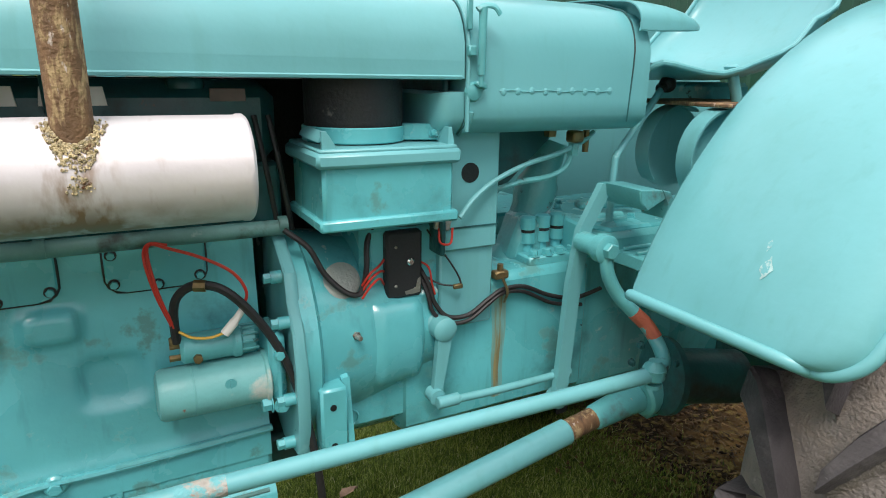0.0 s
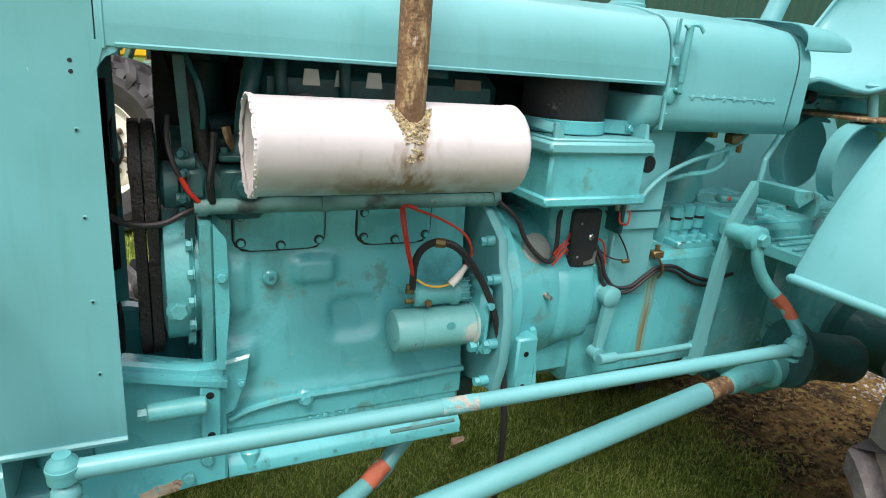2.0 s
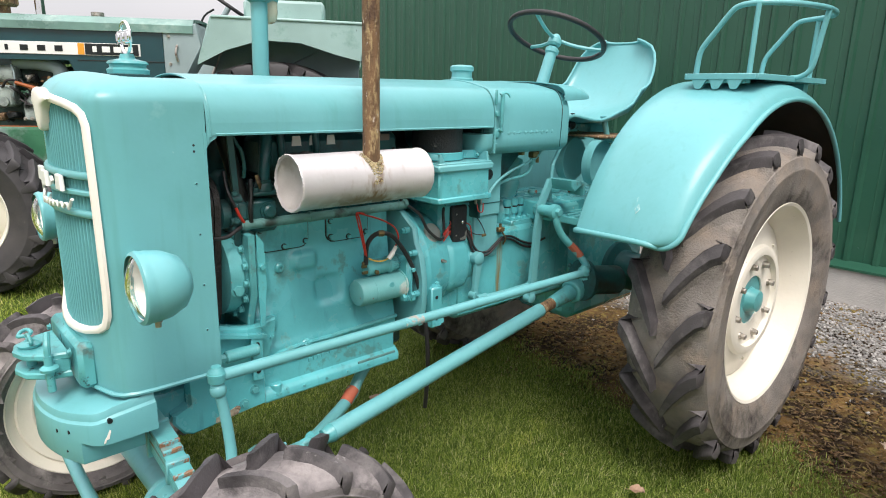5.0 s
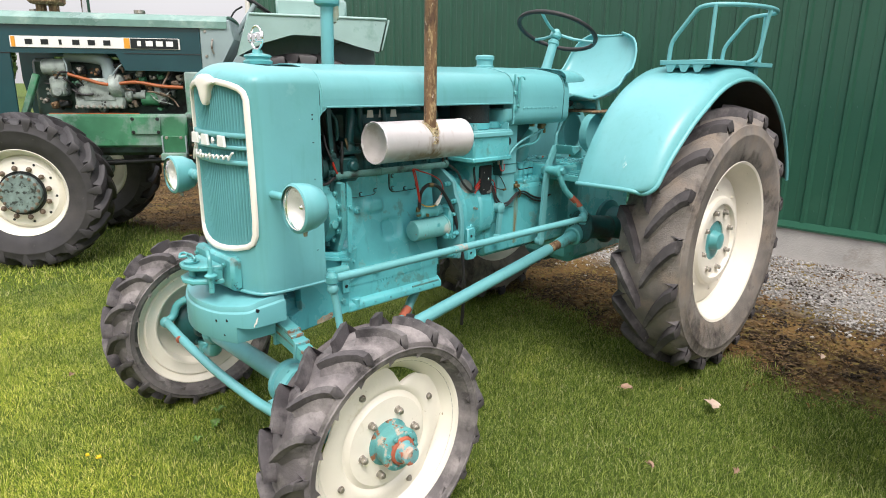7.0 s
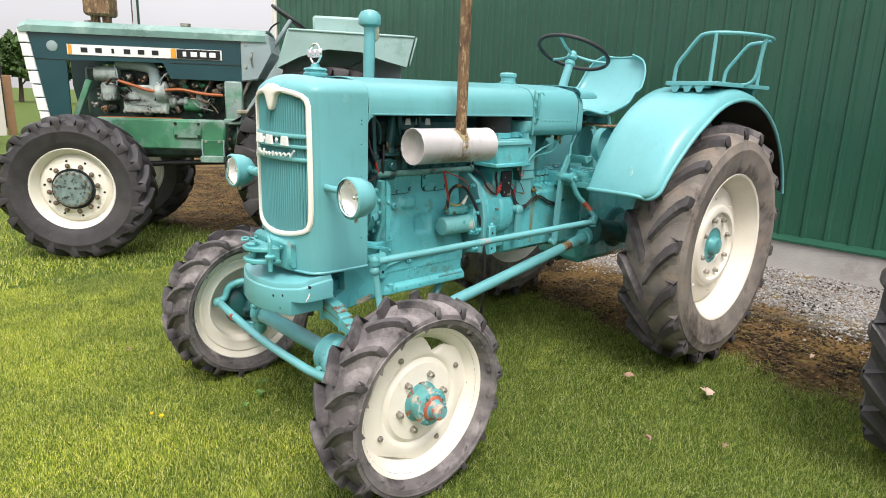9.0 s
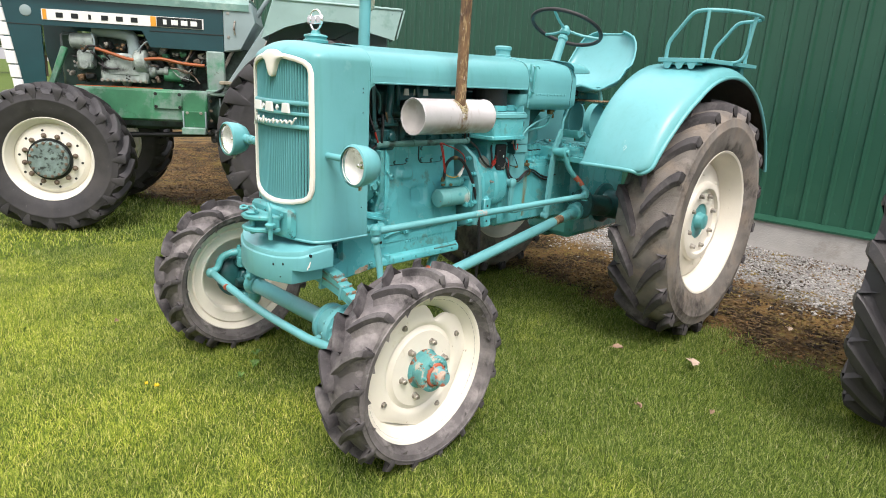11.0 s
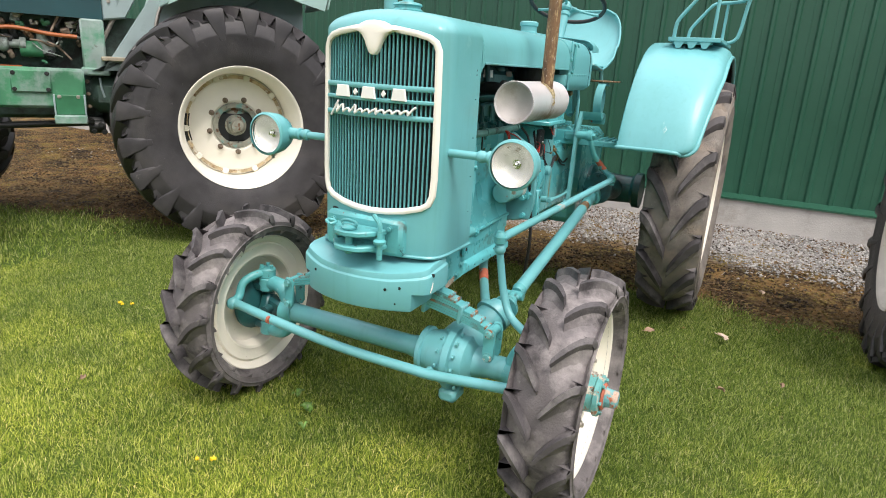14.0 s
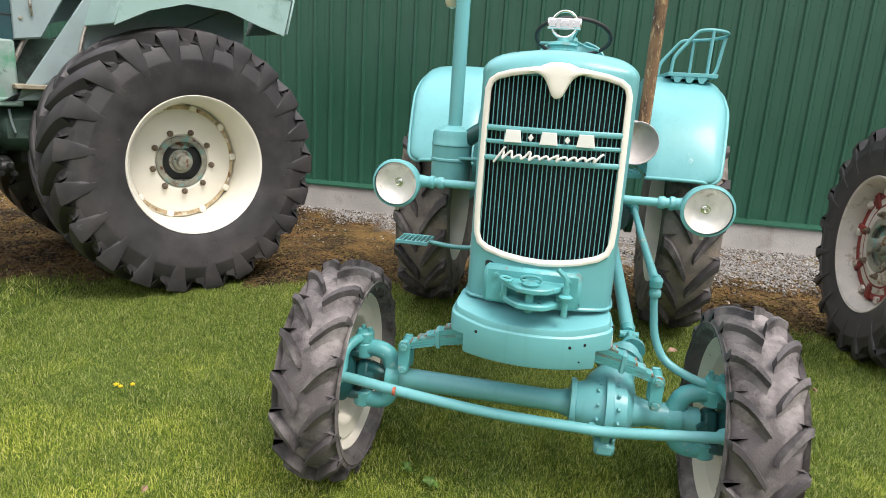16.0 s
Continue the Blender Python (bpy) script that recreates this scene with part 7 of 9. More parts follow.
    pl.box((1.403, -0.155, 0.96), (0.126, 0.024, 0.20), 0.004)
    up = part("upright_panel", pl, paint, tractor, "turquoise upright side panel with a round hole")
    part("round_hole", Shape().lathe([(0.020, 0), (0.020, 0.003)], (1.400, -0.1735, 1.188), (1.400, -2, 1.188), 22), core, up, "dark round hole")
    part("panel_seam", Shape().box((1.403, -0.176, 1.078), (0.132, 0.002, 0.004), 0.0005), paint_dark, up)
    pv = Shape().lathe([(0.030, 0), (0.031, 0.02), (0.026, 0.024), (0.026, 0.05), (0.018, 0.056)], (1.338, -0.150, 0.872), (1.338, -2, 0.872), 22)
    pv.prism([(1.322, 0.86), (1.355, 0.86), (1.334, 0.735), (1.312, 0.735)], "y", -0.185, -0.200, 0.003)
    pv.lathe([(0.017, 0), (0.017, 0.03)], (1.318, -0.18, 0.728), (1.318, -2, 0.728), 16)
    part("relay_arm", pv, paint, tractor, "turquoise relay arm on a round pivot")
    rd = Shape().tube([(1.325, -0.222, 0.724), (1.47, -0.225, 0.722), (1.635, -0.228, 0.726)], 0.0085, 10, 3)
    rd.cyl((1.31, -0.222, 0.724), (1.36, -0.222, 0.724), 0.013, n=12, bev=0.002).cyl((1.60, -0.228, 0.726), (1.645, -0.228, 0.727), 0.013, n=12, bev=0.002)
    part("relay_rod", rd, paint, tractor, "thin turquoise relay rod with clevis ends")
    # pedal
    pb = Shape()
    line = [(1.610, 0.655), (1.618, 0.78), (1.628, 0.947), (1.646, 1.063), (1.698, 1.158)]
    rows = []
    for i, (x, z) in enumerate(line):
        rows.append([(x - 0.017, -0.230, z), (x + 0.017, -0.230, z), (x + 0.017, -0.246, z), (x - 0.017, -0.246, z)])
    pb.loft(rows[::-1])
    pd = part("pedal_lever", pb, paint, tractor, "flat turquoise pedal lever")
    pp = Shape()
    pp.prism([(1.690, 1.160), (1.755, 1.156), (1.772, 1.142), (1.755, 1.134), (1.715, 1.116), (1.695, 1.135)], "y", -0.225, -0.345, 0.003)
    pp.prism([(1.750, 1.157), (1.772, 1.152), (1.786, 1.135), (1.784, 1.100), (1.774, 1.094), (1.766, 1.128)], "y", -0.27, -0.347, 0.003)
    part("pedal_pad", pp, paint_worn, pd, "worn pedal plate with curled edge")
    part("pivot", Shape().lathe([(0.022, 0), (0.022, 0.03), (0.014, 0.034)], (1.612, -0.215, 0.668), (1.612, -2, 0.668), 18), paint, pd)
    # gear lever
    gl = Shape().tube([(1.755, -0.195, 1.06), (1.757, -0.195, 1.190), (1.762, -0.193, 1.206), (1.780, -0.187, 1.222), (1.87, -0.152, 1.287), (1.962, -0.115, 1.352)], 0.0082, 10, 5)
    gl.lathe([(0.022, 0), (0.024, 0.015), (0.012, 0.03)], (1.755, -0.195, 1.03), (1.755, -0.195, 3), 20)
    lv = part("gear_lever", gl, paint, tractor, "bent turquoise gear lever")
    part("knob", Shape().ball((1.980, -0.112, 1.360), 0.0205, 16), black_plastic, lv, "shiny black ball knob")
    part("ferrule", Shape().cyl((1.950, -0.117, 1.348), (1.968, -0.114, 1.355), 0.0115, n=14), black_plastic, lv)
    # hydraulic block with three plungers
    hb = Shape().box((1.652, -0.09, 0.968), (0.14, 0.10, 0.022), 0.004)
    h = part("valve_block", hb, paint_cast, tractor, "turquoise valve block with three plungers")
    for i in range(3):
        x, y = 1.612 + 0.045 * i, -0.082 + 0.004 * i
        p = Shape().lathe([(0.013, 0), (0.013, 0.022), (0.019, 0.024), (0.019, 0.049), (0.012, 0.050), (0.012, 0.056), (0.019, 0.057), (0.019, 0.084), (0.013, 0.088)], (x, y, 0.975), (x, y, 3), 18)
        part("plunger", p, paint_cast, h)
        # black ring stands in for the shade in the plunger's groove
        part("groove_shade_ring", Shape().cyl((x, y, 1.0245), (x, y, 1.0315), 0.0178, n=18), engine_dark, h, "black ring for the shade in the groove")
    for i in range(4):
        part("block_bolt", Shape().bolt((1.600 + 0.036 * i, -0.128, 0.979), (0, 0, 1), 0.010, 0.012), paint_cast, h)
    # sloping steering column housing
    sc = Shape().lathe([(0.062, 0), (0.058, 0.02), (0.045, 0.05), (0.043, 0.14), (0.050, 0.16), (0.050, 0.20), (0.040, 0.22), (0.038, 0.30)], (1.605, -0.03, 0.94), (1.715, -0.03, 1.24), 28)
    sc.box((1.622, -0.045, 1.0), (0.095, 0.085, 0.12), 0.016, (0, 20, 0))
    part("steering_box", sc, paint_worn, tractor, "sloping turquoise steering box")
    tp = Shape().prism([(1.70, -0.15), (1.735, -0.225), (1.96, -0.225), (2.05, -0.12), (2.05, 0.15), (1.72, 0.12), (1.72, -0.05)], "z", 0.975, 1.052, 0.006)
    t = part("gearbox_cover", tp, paint_cast, tractor, "flat turquoise gearbox cover with chipped paint")
    tl = Shape()
    tl.box((1.83, -0.10, 1.078), (0.16, 0.035, 0.020), 0.006, (0, 0, -12)).cyl((1.73, -0.16, 1.06), (1.82, -0.165, 1.062), 0.012, n=12, bev=0.003)
    tl.box((1.775, -0.175, 1.048), (0.10, 0.016, 0.03), 0.004)
    part("control_link", tl, paint_worn, t)
    for x, y in ((1.79, -0.17), (1.86, -0.155), (1.95, -0.13), (1.76, 0.0), (1.80, 0.05), (1.92, 0.02)):
        part("cover_bolt", Shape().bolt((x, y, 1.052), (0, 0, 1), 0.008, 0.008), paint_cast, t)
    # bands that carry the seat
    for i, (x, y) in enumerate(((2.052, -0.085), (1.995, -0.268))):
        b = Shape()
        pts = arc(x, 1.203, 0.108, 225, 60, 20)
        rows = [[(px, y - 0.022, pz), (px, y + 0.022, pz), (x + (px - x) * 0.95, y + 0.022, 1.205 + (pz - 1.205) * 0.95), (x + (px - x) * 0.95, y - 0.022, 1.205 + (pz - 1.205) * 0.95)] for px, pz in pts]
        b.loft(rows)
        bd = part("brake_band", b, paint, tractor, "curved turquoise steel band")
        part("brake_drum", Shape().cyl((x, y + 0.006, 1.205), (x, y + 0.020, 1.205), 0.103, n=36), paint, bd, "flat round turquoise drum")
    sp = Shape().box((2.10, -0.16, 1.318), (0.28, 0.30, 0.010), 0.003)
    part("seat_bracket", sp, rust_pipe, tractor, "rusty steel seat bracket")
    fp = Shape().box((1.87, -0.33, 1.000), (0.24, 0.28, 0.010), 0.003)
    ft = part("foot_plate", fp, paint_worn, tractor, "ribbed turquoise foot plate")
    for i in range(7):
        part("tread_rib", Shape().box((1.87, -0.21 - 0.04 * i, 1.009), (0.23, 0.010, 0.008), 0.002), paint_worn, ft)
    part("plate_lip", Shape().box((1.748, -0.33, 0.99), (0.01, 0.28, 0.03), 0.003), paint_worn, ft)
    fp2 = Shape().box((1.72, 0.30, 1.010), (0.30, 0.30, 0.012), 0.003)
    part("foot_plate", fp2, paint_worn, tractor, "ribbed turquoise foot plate")
    # fuel lines under the tank
    fl = Shape().tube([(1.365, -0.20, 1.105), (1.40, -0.195, 1.140), (1.45, -0.188, 1.170), (1.53, -0.18, 1.198), (1.62, -0.17, 1.216), (1.69, -0.165, 1.240), (1.72, -0.16, 1.258)], 0.0055, 8, 5)
    part("fuel_line", fl, paint, tractor, "thin turquoise fuel line")
    fl = Shape().tube([(1.47, -0.165, 1.148), (1.53, -0.165, 1.160), (1.60, -0.165, 1.166), (1.645, -0.165, 1.185), (1.662, -0.165, 1.225)], 0.0065, 8, 5)
    fl.cyl((1.662, -0.165, 1.21), (1.664, -0.165, 1.235), 0.013, n=6)
    part("fuel_line", fl, paint_worn, tractor, "dull turquoise fuel line with a brass union")
    part("fuel_tap", Shape().cyl((1.70, -0.16, 1.215), (1.70, -0.16, 1.262), 0.007, n=8).box((1.665, -0.165, 1.25), (0.03, 0.03, 0.025), 0.004), brass, tractor, "dull brass fuel tap")
    part("drain_nut", Shape().cyl((1.61, -0.15, 1.25), (1.61, -0.15, 1.27), 0.014, n=6), brass, tractor, "dull brass nut")
    cable("thin_hose", [(1.19, -0.20, 1.118), (1.25, -0.205, 1.105), (1.31, -0.20, 1.112), (1.345, -0.19, 1.13)], 0.0065, paint_dark, "turquoise painted hose under the box")
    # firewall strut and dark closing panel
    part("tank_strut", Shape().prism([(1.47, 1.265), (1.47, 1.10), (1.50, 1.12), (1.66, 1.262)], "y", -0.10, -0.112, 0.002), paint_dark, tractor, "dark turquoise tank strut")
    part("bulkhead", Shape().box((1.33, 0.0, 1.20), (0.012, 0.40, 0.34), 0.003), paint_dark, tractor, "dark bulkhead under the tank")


build_bell_housing()


def build_rear_axle():
    for sy in (1, -1):
        s = Shape().lathe([(0.13, 0), (0.13, 0.03), (0.095, 0.05), (0.085, 0.28), (0.11, 0.30), (0.11, 0.34)], (2.33, sy * 0.17, 0.664), (2.33, sy * 4, 0.664), 28)
        ax = part("rear_axle", s, paint_dark, tractor, "dark turquoise rear axle housing")
    s = Shape().lathe([(0.075, 0), (0.088, 0.005), (0.088, 0.02), (0.062, 0.03), (0.062, 0.20)], (1.80, -0.345, 0.735), (2.1, -0.42, 0.70), 24)
    part("final_drive", s, paint_dark, ax, "dark round flange and drive housing")
    for i in range(8):
        a = 2 * math.pi * i / 8
        part("flange_bolt", Shape().bolt((1.797, -0.345 + 0.074 * math.cos(a), 0.735 + 0.074 * math.sin(a)), (-1, 0.2, 0), 0.007, 0.008), paint_dark, ax)
    d = Shape().box((2.2, 0, 0.47), (0.5, 0.05, 0.03), 0.008)
    part("drawbar", d, paint_dark, tractor, "dark drawbar frame")
    br = Shape().tube([(1.0, -0.02, 0.57), (0.86, -0.075, 0.475), (0.79, -0.11, 0.428), (0.5, -0.25, 0.385), (0.21, -0.37, 0.352)], 0.021, 12, 4)
    b = part("radius_rod", br, paint, tractor, "turquoise radius rod with bare primer")
    part("primer_patch", Shape().tube([(0.825, -0.092, 0.452), (0.775, -0.117, 0.425)], 0.0222, 12, 1), primer_mat, b, "bare red primer patch")
    pv = Shape().box((1.02, 0, 0.60), (0.10, 0.12, 0.08), 0.012)
    part("rod_pivot", pv, paint_dark, tractor)


build_rear_axle()

scuff_mat = material("pale_scuffed_paint", (0.36, 0.53, 0.52), 0.5, vary=0.2, scale=60, bump=0.004, spots=[(TEAL, 70, 0.52, 0.58, 0.4)])
FC, FR = (2.335, 0.664), 0.885


def build_fender(sy):
    s = Shape()
    rows = []
    ys = (0.470, 0.478, 0.54, 0.61, 0.68, 0.74, 0.79, 0.82, 0.845, 0.865, 0.880, 0.892, 0.901)
    swell = [(0.470, 0.0), (0.478, 0.006), (0.60, 0.010), (0.74, 0.008), (0.82, 0.0), (0.858, -0.010), (0.886, -0.030), (0.898, -0.052), (0.901, -0.060)]
    prof = [(y, interp(swell, y)) for y in ys]
    steps = [0.0, 0.004, 0.010, 0.018, 0.028, 0.042, 0.062] + [0.062 + (139.5 / 57.3 * FR - 0.062) * k / 42 for k in range(1, 43)]
    for d in steps:
        a = radians(157.5) - d / FR
        # the front end is a little narrower and its outer corner rounded
        out = 0.846 + 0.055 * min(1.0, d / 0.55)
        if d < 0.062:
            out -= 0.062 - math.sqrt(max(0.0, 0.062 ** 2 - (0.062 - d) ** 2))
        row = []
        for y, dr in prof:
            q = y if y <= 0.68 else 0.68 + (y - 0.68) * (out - 0.68) / (0.901 - 0.68)
            r = FR + dr * (1.0 if d > 0.3 else 0.55 + 1.5 * d)
            flat = 1.0 + 0.062 * min(0.0, math.cos(a))
            row.append((FC[0] + r * flat * math.cos(a), sy * q, FC[1] + r * math.sin(a)))
        rows.append(row)
    s.sheet(rows if sy > 0 else [r[::-1] for r in rows], 0.0035)
    ob = part("fender", s, paint, tractor, "curved glossy turquoise rear mudguard")
    bead = Shape()
    bead.tube([rows[0][k] for k in range(len(prof))] + [r[-1] for r in rows[1:]], 0.0105, 10, 2)
    part("rolled_edge", bead, paint, ob, "rolled edge of the mudguard")
    w = Shape()
    pts = [(r[0][0], r[0][2]) for r in rows]
    outer = pts
    inner = [(x, min(z, 1.02 if sy < 0 else 0.80)) for x, z in pts]
    w.loft([[(x, sy * 0.472, z) for x, z in outer], [(x, sy * 0.472, z) for x, z in inner]] if sy < 0 else [[(x, sy * 0.472, z) for x, z in inner], [(x, sy * 0.472, z) for x, z in outer]], False)
    w.loft([[(x, sy * 0.468, z) for x, z in inner], [(x, sy * 0.468, z) for x, z in outer]] if sy < 0 else [[(x, sy * 0.468, z) for x, z in outer], [(x, sy * 0.468, z) for x, z in inner]], False)
    part("inner_panel", w, paint, ob, "flat inner mudguard panel")
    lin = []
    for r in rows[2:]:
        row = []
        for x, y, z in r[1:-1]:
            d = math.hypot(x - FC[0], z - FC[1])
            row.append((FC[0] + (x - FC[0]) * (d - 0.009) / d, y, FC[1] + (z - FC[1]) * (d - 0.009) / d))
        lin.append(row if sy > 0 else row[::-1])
    part("inner_lining", Shape().sheet(lin, 0.002), engine_dark, ob, "black lining sheet inside the mudguard")
    if sy < 0:
        for a0, y0, ra, ry in ((150.0, 0.690, 0.019, 0.009), (147.8, 0.679, 0.010, 0.004)):
            grid = []
            for i in range(7):
                t = i / 3 - 1
                wd = math.sqrt(max(0.02, 1 - t * t)) * (0.75 + 0.4 * math.sin(5 * i + y0 * 90))
                aa = radians(a0) + t * ra / FR
                grid.append([])
                for q in (-1, 0, 1):
                    y = y0 + q * ry * wd + 0.25 * ry * math.sin(3 * i)
                    r = FR + interp(swell, y) * 0.75 + 0.0008
                    flat = 1.0 + 0.062 * min(0.0, math.cos(aa))
                    grid[-1].append((FC[0] + r * flat * math.cos(aa), -y, FC[1] + r * math.sin(aa)))
            part("paint_scuff", Shape().sheet(grid, 0.0003), scuff_mat, ob, "pale scuff in the paint")
    rf = Shape()
    a = radians(14)
    rf.lathe([(0.022, 0), (0.024, 0.01), (0.018, 0.03)], (FC[0] + 0.90 * math.cos(a + 0.12), sy * 0.84, FC[1] + 0.90 * math.sin(a + 0.12)), (FC[0] + 2, sy * 0.84, 1.1), 16)
    part("tail_lamp", rf, paint, ob)
    return ob


fender_left = build_fender(-1)
build_fender(1)


def build_rack():
    """A tray on the mudguard with a front and a rear hoop, joined round the outside."""
    s = Shape().box((2.42, -0.712, 1.561), (0.72, 0.275, 0.008), 0.002)
    for y in (-0.577, -0.847):
        s.box((2.42, y, 1.566), (0.72, 0.008, 0.022), 0.002)
    for x in (2.063, 2.777):
        s.box((x, -0.712, 1.566), (0.008, 0.262, 0.022), 0.002)
    ob = part("passenger_rail", s, paint, tractor, "turquoise tubular hand rail on the mudguard")
    for x, back in ((2.11, 1), (2.73, -1)):
        t = Shape().tube([(x, -0.594, 1.565), (x, -0.598, 1.635), (x, -0.610, 1.675), (x, -0.655, 1.735), (x, -0.700, 1.793), (x, -0.728, 1.815), (x, -0.775, 1.822), (x + 0.02 * back, -0.825, 1.823), (x + 0.09 * back, -0.885, 1.823), (x + 0.20 * back, -0.922, 1.823), (x + 0.315 * back, -0.935, 1.823)], 0.0105, 10, 4)
        part("rail_hoop", t, paint, ob, "bent tube hoop")
        part("rail_post", Shape().cyl((x, -0.797, 1.565), (x, -0.800, 1.820), 0.0095, n=12), paint, ob)
    part("rail_post", Shape().tube([(2.42, -0.934, 1.820), (2.42, -0.922, 1.74), (2.42, -0.910, 1.64), (2.42, -0.895, 1.595), (2.42, -0.862, 1.574), (2.42, -0.83, 1.570)], 0.0105, 10, 4), paint, ob, "post bent inwards at its foot")
    b = Shape().box((2.10, -0.70, 1.549), (0.05, 0.20, 0.014), 0.002)
    for y in (-0.632, -0.70, -0.768):
        b.prism([(y - 0.030, 1.556), (y + 0.030, 1.556), (y + 0.016, 1.523), (y + 0.006, 1.519), (y - 0.010, 1.522)][::-1], "x", 2.062, 2.067, 0.001)
    part("rear_bracket", Shape().box((2.70, -0.70, 1.525), (0.05, 0.20, 0.06), 0.002), paint, ob)
    part("rail_bracket", b, paint, ob, "toothed bracket under the rail")


build_rack()


def build_seat():
    rows = []
    side = [(1.865, 1.402), (1.878, 1.418), (1.93, 1.408), (2.02, 1.385), (2.12, 1.385), (2.22, 1.405), (2.31, 1.465), (2.38, 1.55), (2.43, 1.65), (2.455, 1.72), (2.465, 1.755)]
    widths = [0.195, 0.218, 0.228, 0.232, 0.232, 0.23, 0.228, 0.222, 0.205, 0.165, 0.09]
    side = [(1.815 + (x - 1.865) * 1.2, z - 0.012) for x, z in side]
    for (x, z), w in zip(side, widths):
        row = []
        w *= 1.07
        for j in range(17):
            q = -1 + j / 8
            f = max(0.0, min(1.0, (x - 1.90) / 0.36))
            up = 0.062 * abs(q) ** 3.0 * f * f * (3 - 2 * f) if x < 2.36 else 0.02 * abs(q) ** 2.5
            fwd = 0.045 * abs(q) ** 2.2 if x > 2.30 else 0.0
            row.append((x - fwd, w * math.sin(q * math.pi / 2) * 1.0, z + (up if 1.86 < x < 2.43 else up * 0.6)))
        rows.append(row)
    s = Shape().sheet(rows, 0.004)
    ob = part("seat", s, paint, tractor, "turquoise pressed steel bucket seat", angle=60)
    e = [r[0] for r in rows] + rows[-1][1:-1] + [r[-1] for r in rows[::-1]] + rows[0][-2:0:-1]
    part("seat_rim", Shape().tube(e + e[:1], 0.0065, 8, 2), paint, ob, "rolled seat rim")
    h = Shape()
    for x, y in ((1.97, -0.13), (2.0, 0.12), (2.14, 0.0)):
        h.cyl((x, y, 1.402), (x, y, 1.4065), 0.011, n=14)
    part("drain_hole", h, core, ob, "dark drain holes")
    for y in (-0.225, 0.14):
        p = Shape()
        p.cyl((2.060, y, 1.395), (2.105, y, 1.29), 0.0125, n=12)
        p.lathe([(0.016, 0), (0.018, 0.006), (0.010, 0.012)], (2.058, y, 1.395), (2.05, y, 3), 12)
        part("seat_strut", p, paint, ob, "round seat strut")
    c = Shape().box((2.26, 0.03, 1.335), (0.16, 0.20, 0.06), 0.012)
    part("seat_support", c, paint_worn, ob, "turquoise bracket under the seat")


build_seat()


def build_steering():
    c = Vector((1.965, -0.008, 1.722))
    ax = Vector((0.40, 0.0, 0.92)).normalized()
    u = Vector((0, 1, 0))
    w = ax.cross(u).normalized()
    s = Shape()
    n = 40
    R = 0.212
    rows = []
    for i in range(n):
        a = 2 * math.pi * i / n
        d = u * math.cos(a) + w * math.sin(a)
        rows.append([c + ax * (0.012 + 0.0115 * math.sin(q)) + d * (R + 0.0115 * math.cos(q)) for q in [2 * math.pi * k / 10 for k in range(10)]])
    s.loft(rows + rows[:1], True, (False, False))
    ob = part("steering_wheel", s, black_plastic, tractor, "large thin-rimmed black steering wheel")
    for k in range(3):
        a = radians(90 + 120 * k + 10)
        d = u * math.cos(a) + w * math.sin(a)
        part("spoke", Shape().tube([c, c + d * 0.10 - ax * 0.004, c + d * (R - 0.006) + ax * 0.010], 0.0075, 8, 3), paint, ob, "turquoise spoke")
    part("hub", Shape().lathe([(0.022, 0), (0.030, 0.01), (0.030, 0.03), (0.022, 0.038), (0.014, 0.05), (0.006, 0.055)], c - ax * 0.03, c + ax, 20), paint, ob, "turquoise wheel hub")
    b = Vector((1.89, -0.004, 1.52))
    part("steering_column", Shape().lathe([(0.030, 0), (0.026, 0.05), (0.024, 0.17), (0.030, 0.175), (0.030, 0.19), (0.020, 0.20)], b - ax * 0.02, c, 20), paint, tractor, "turquoise steering column")


build_steering()


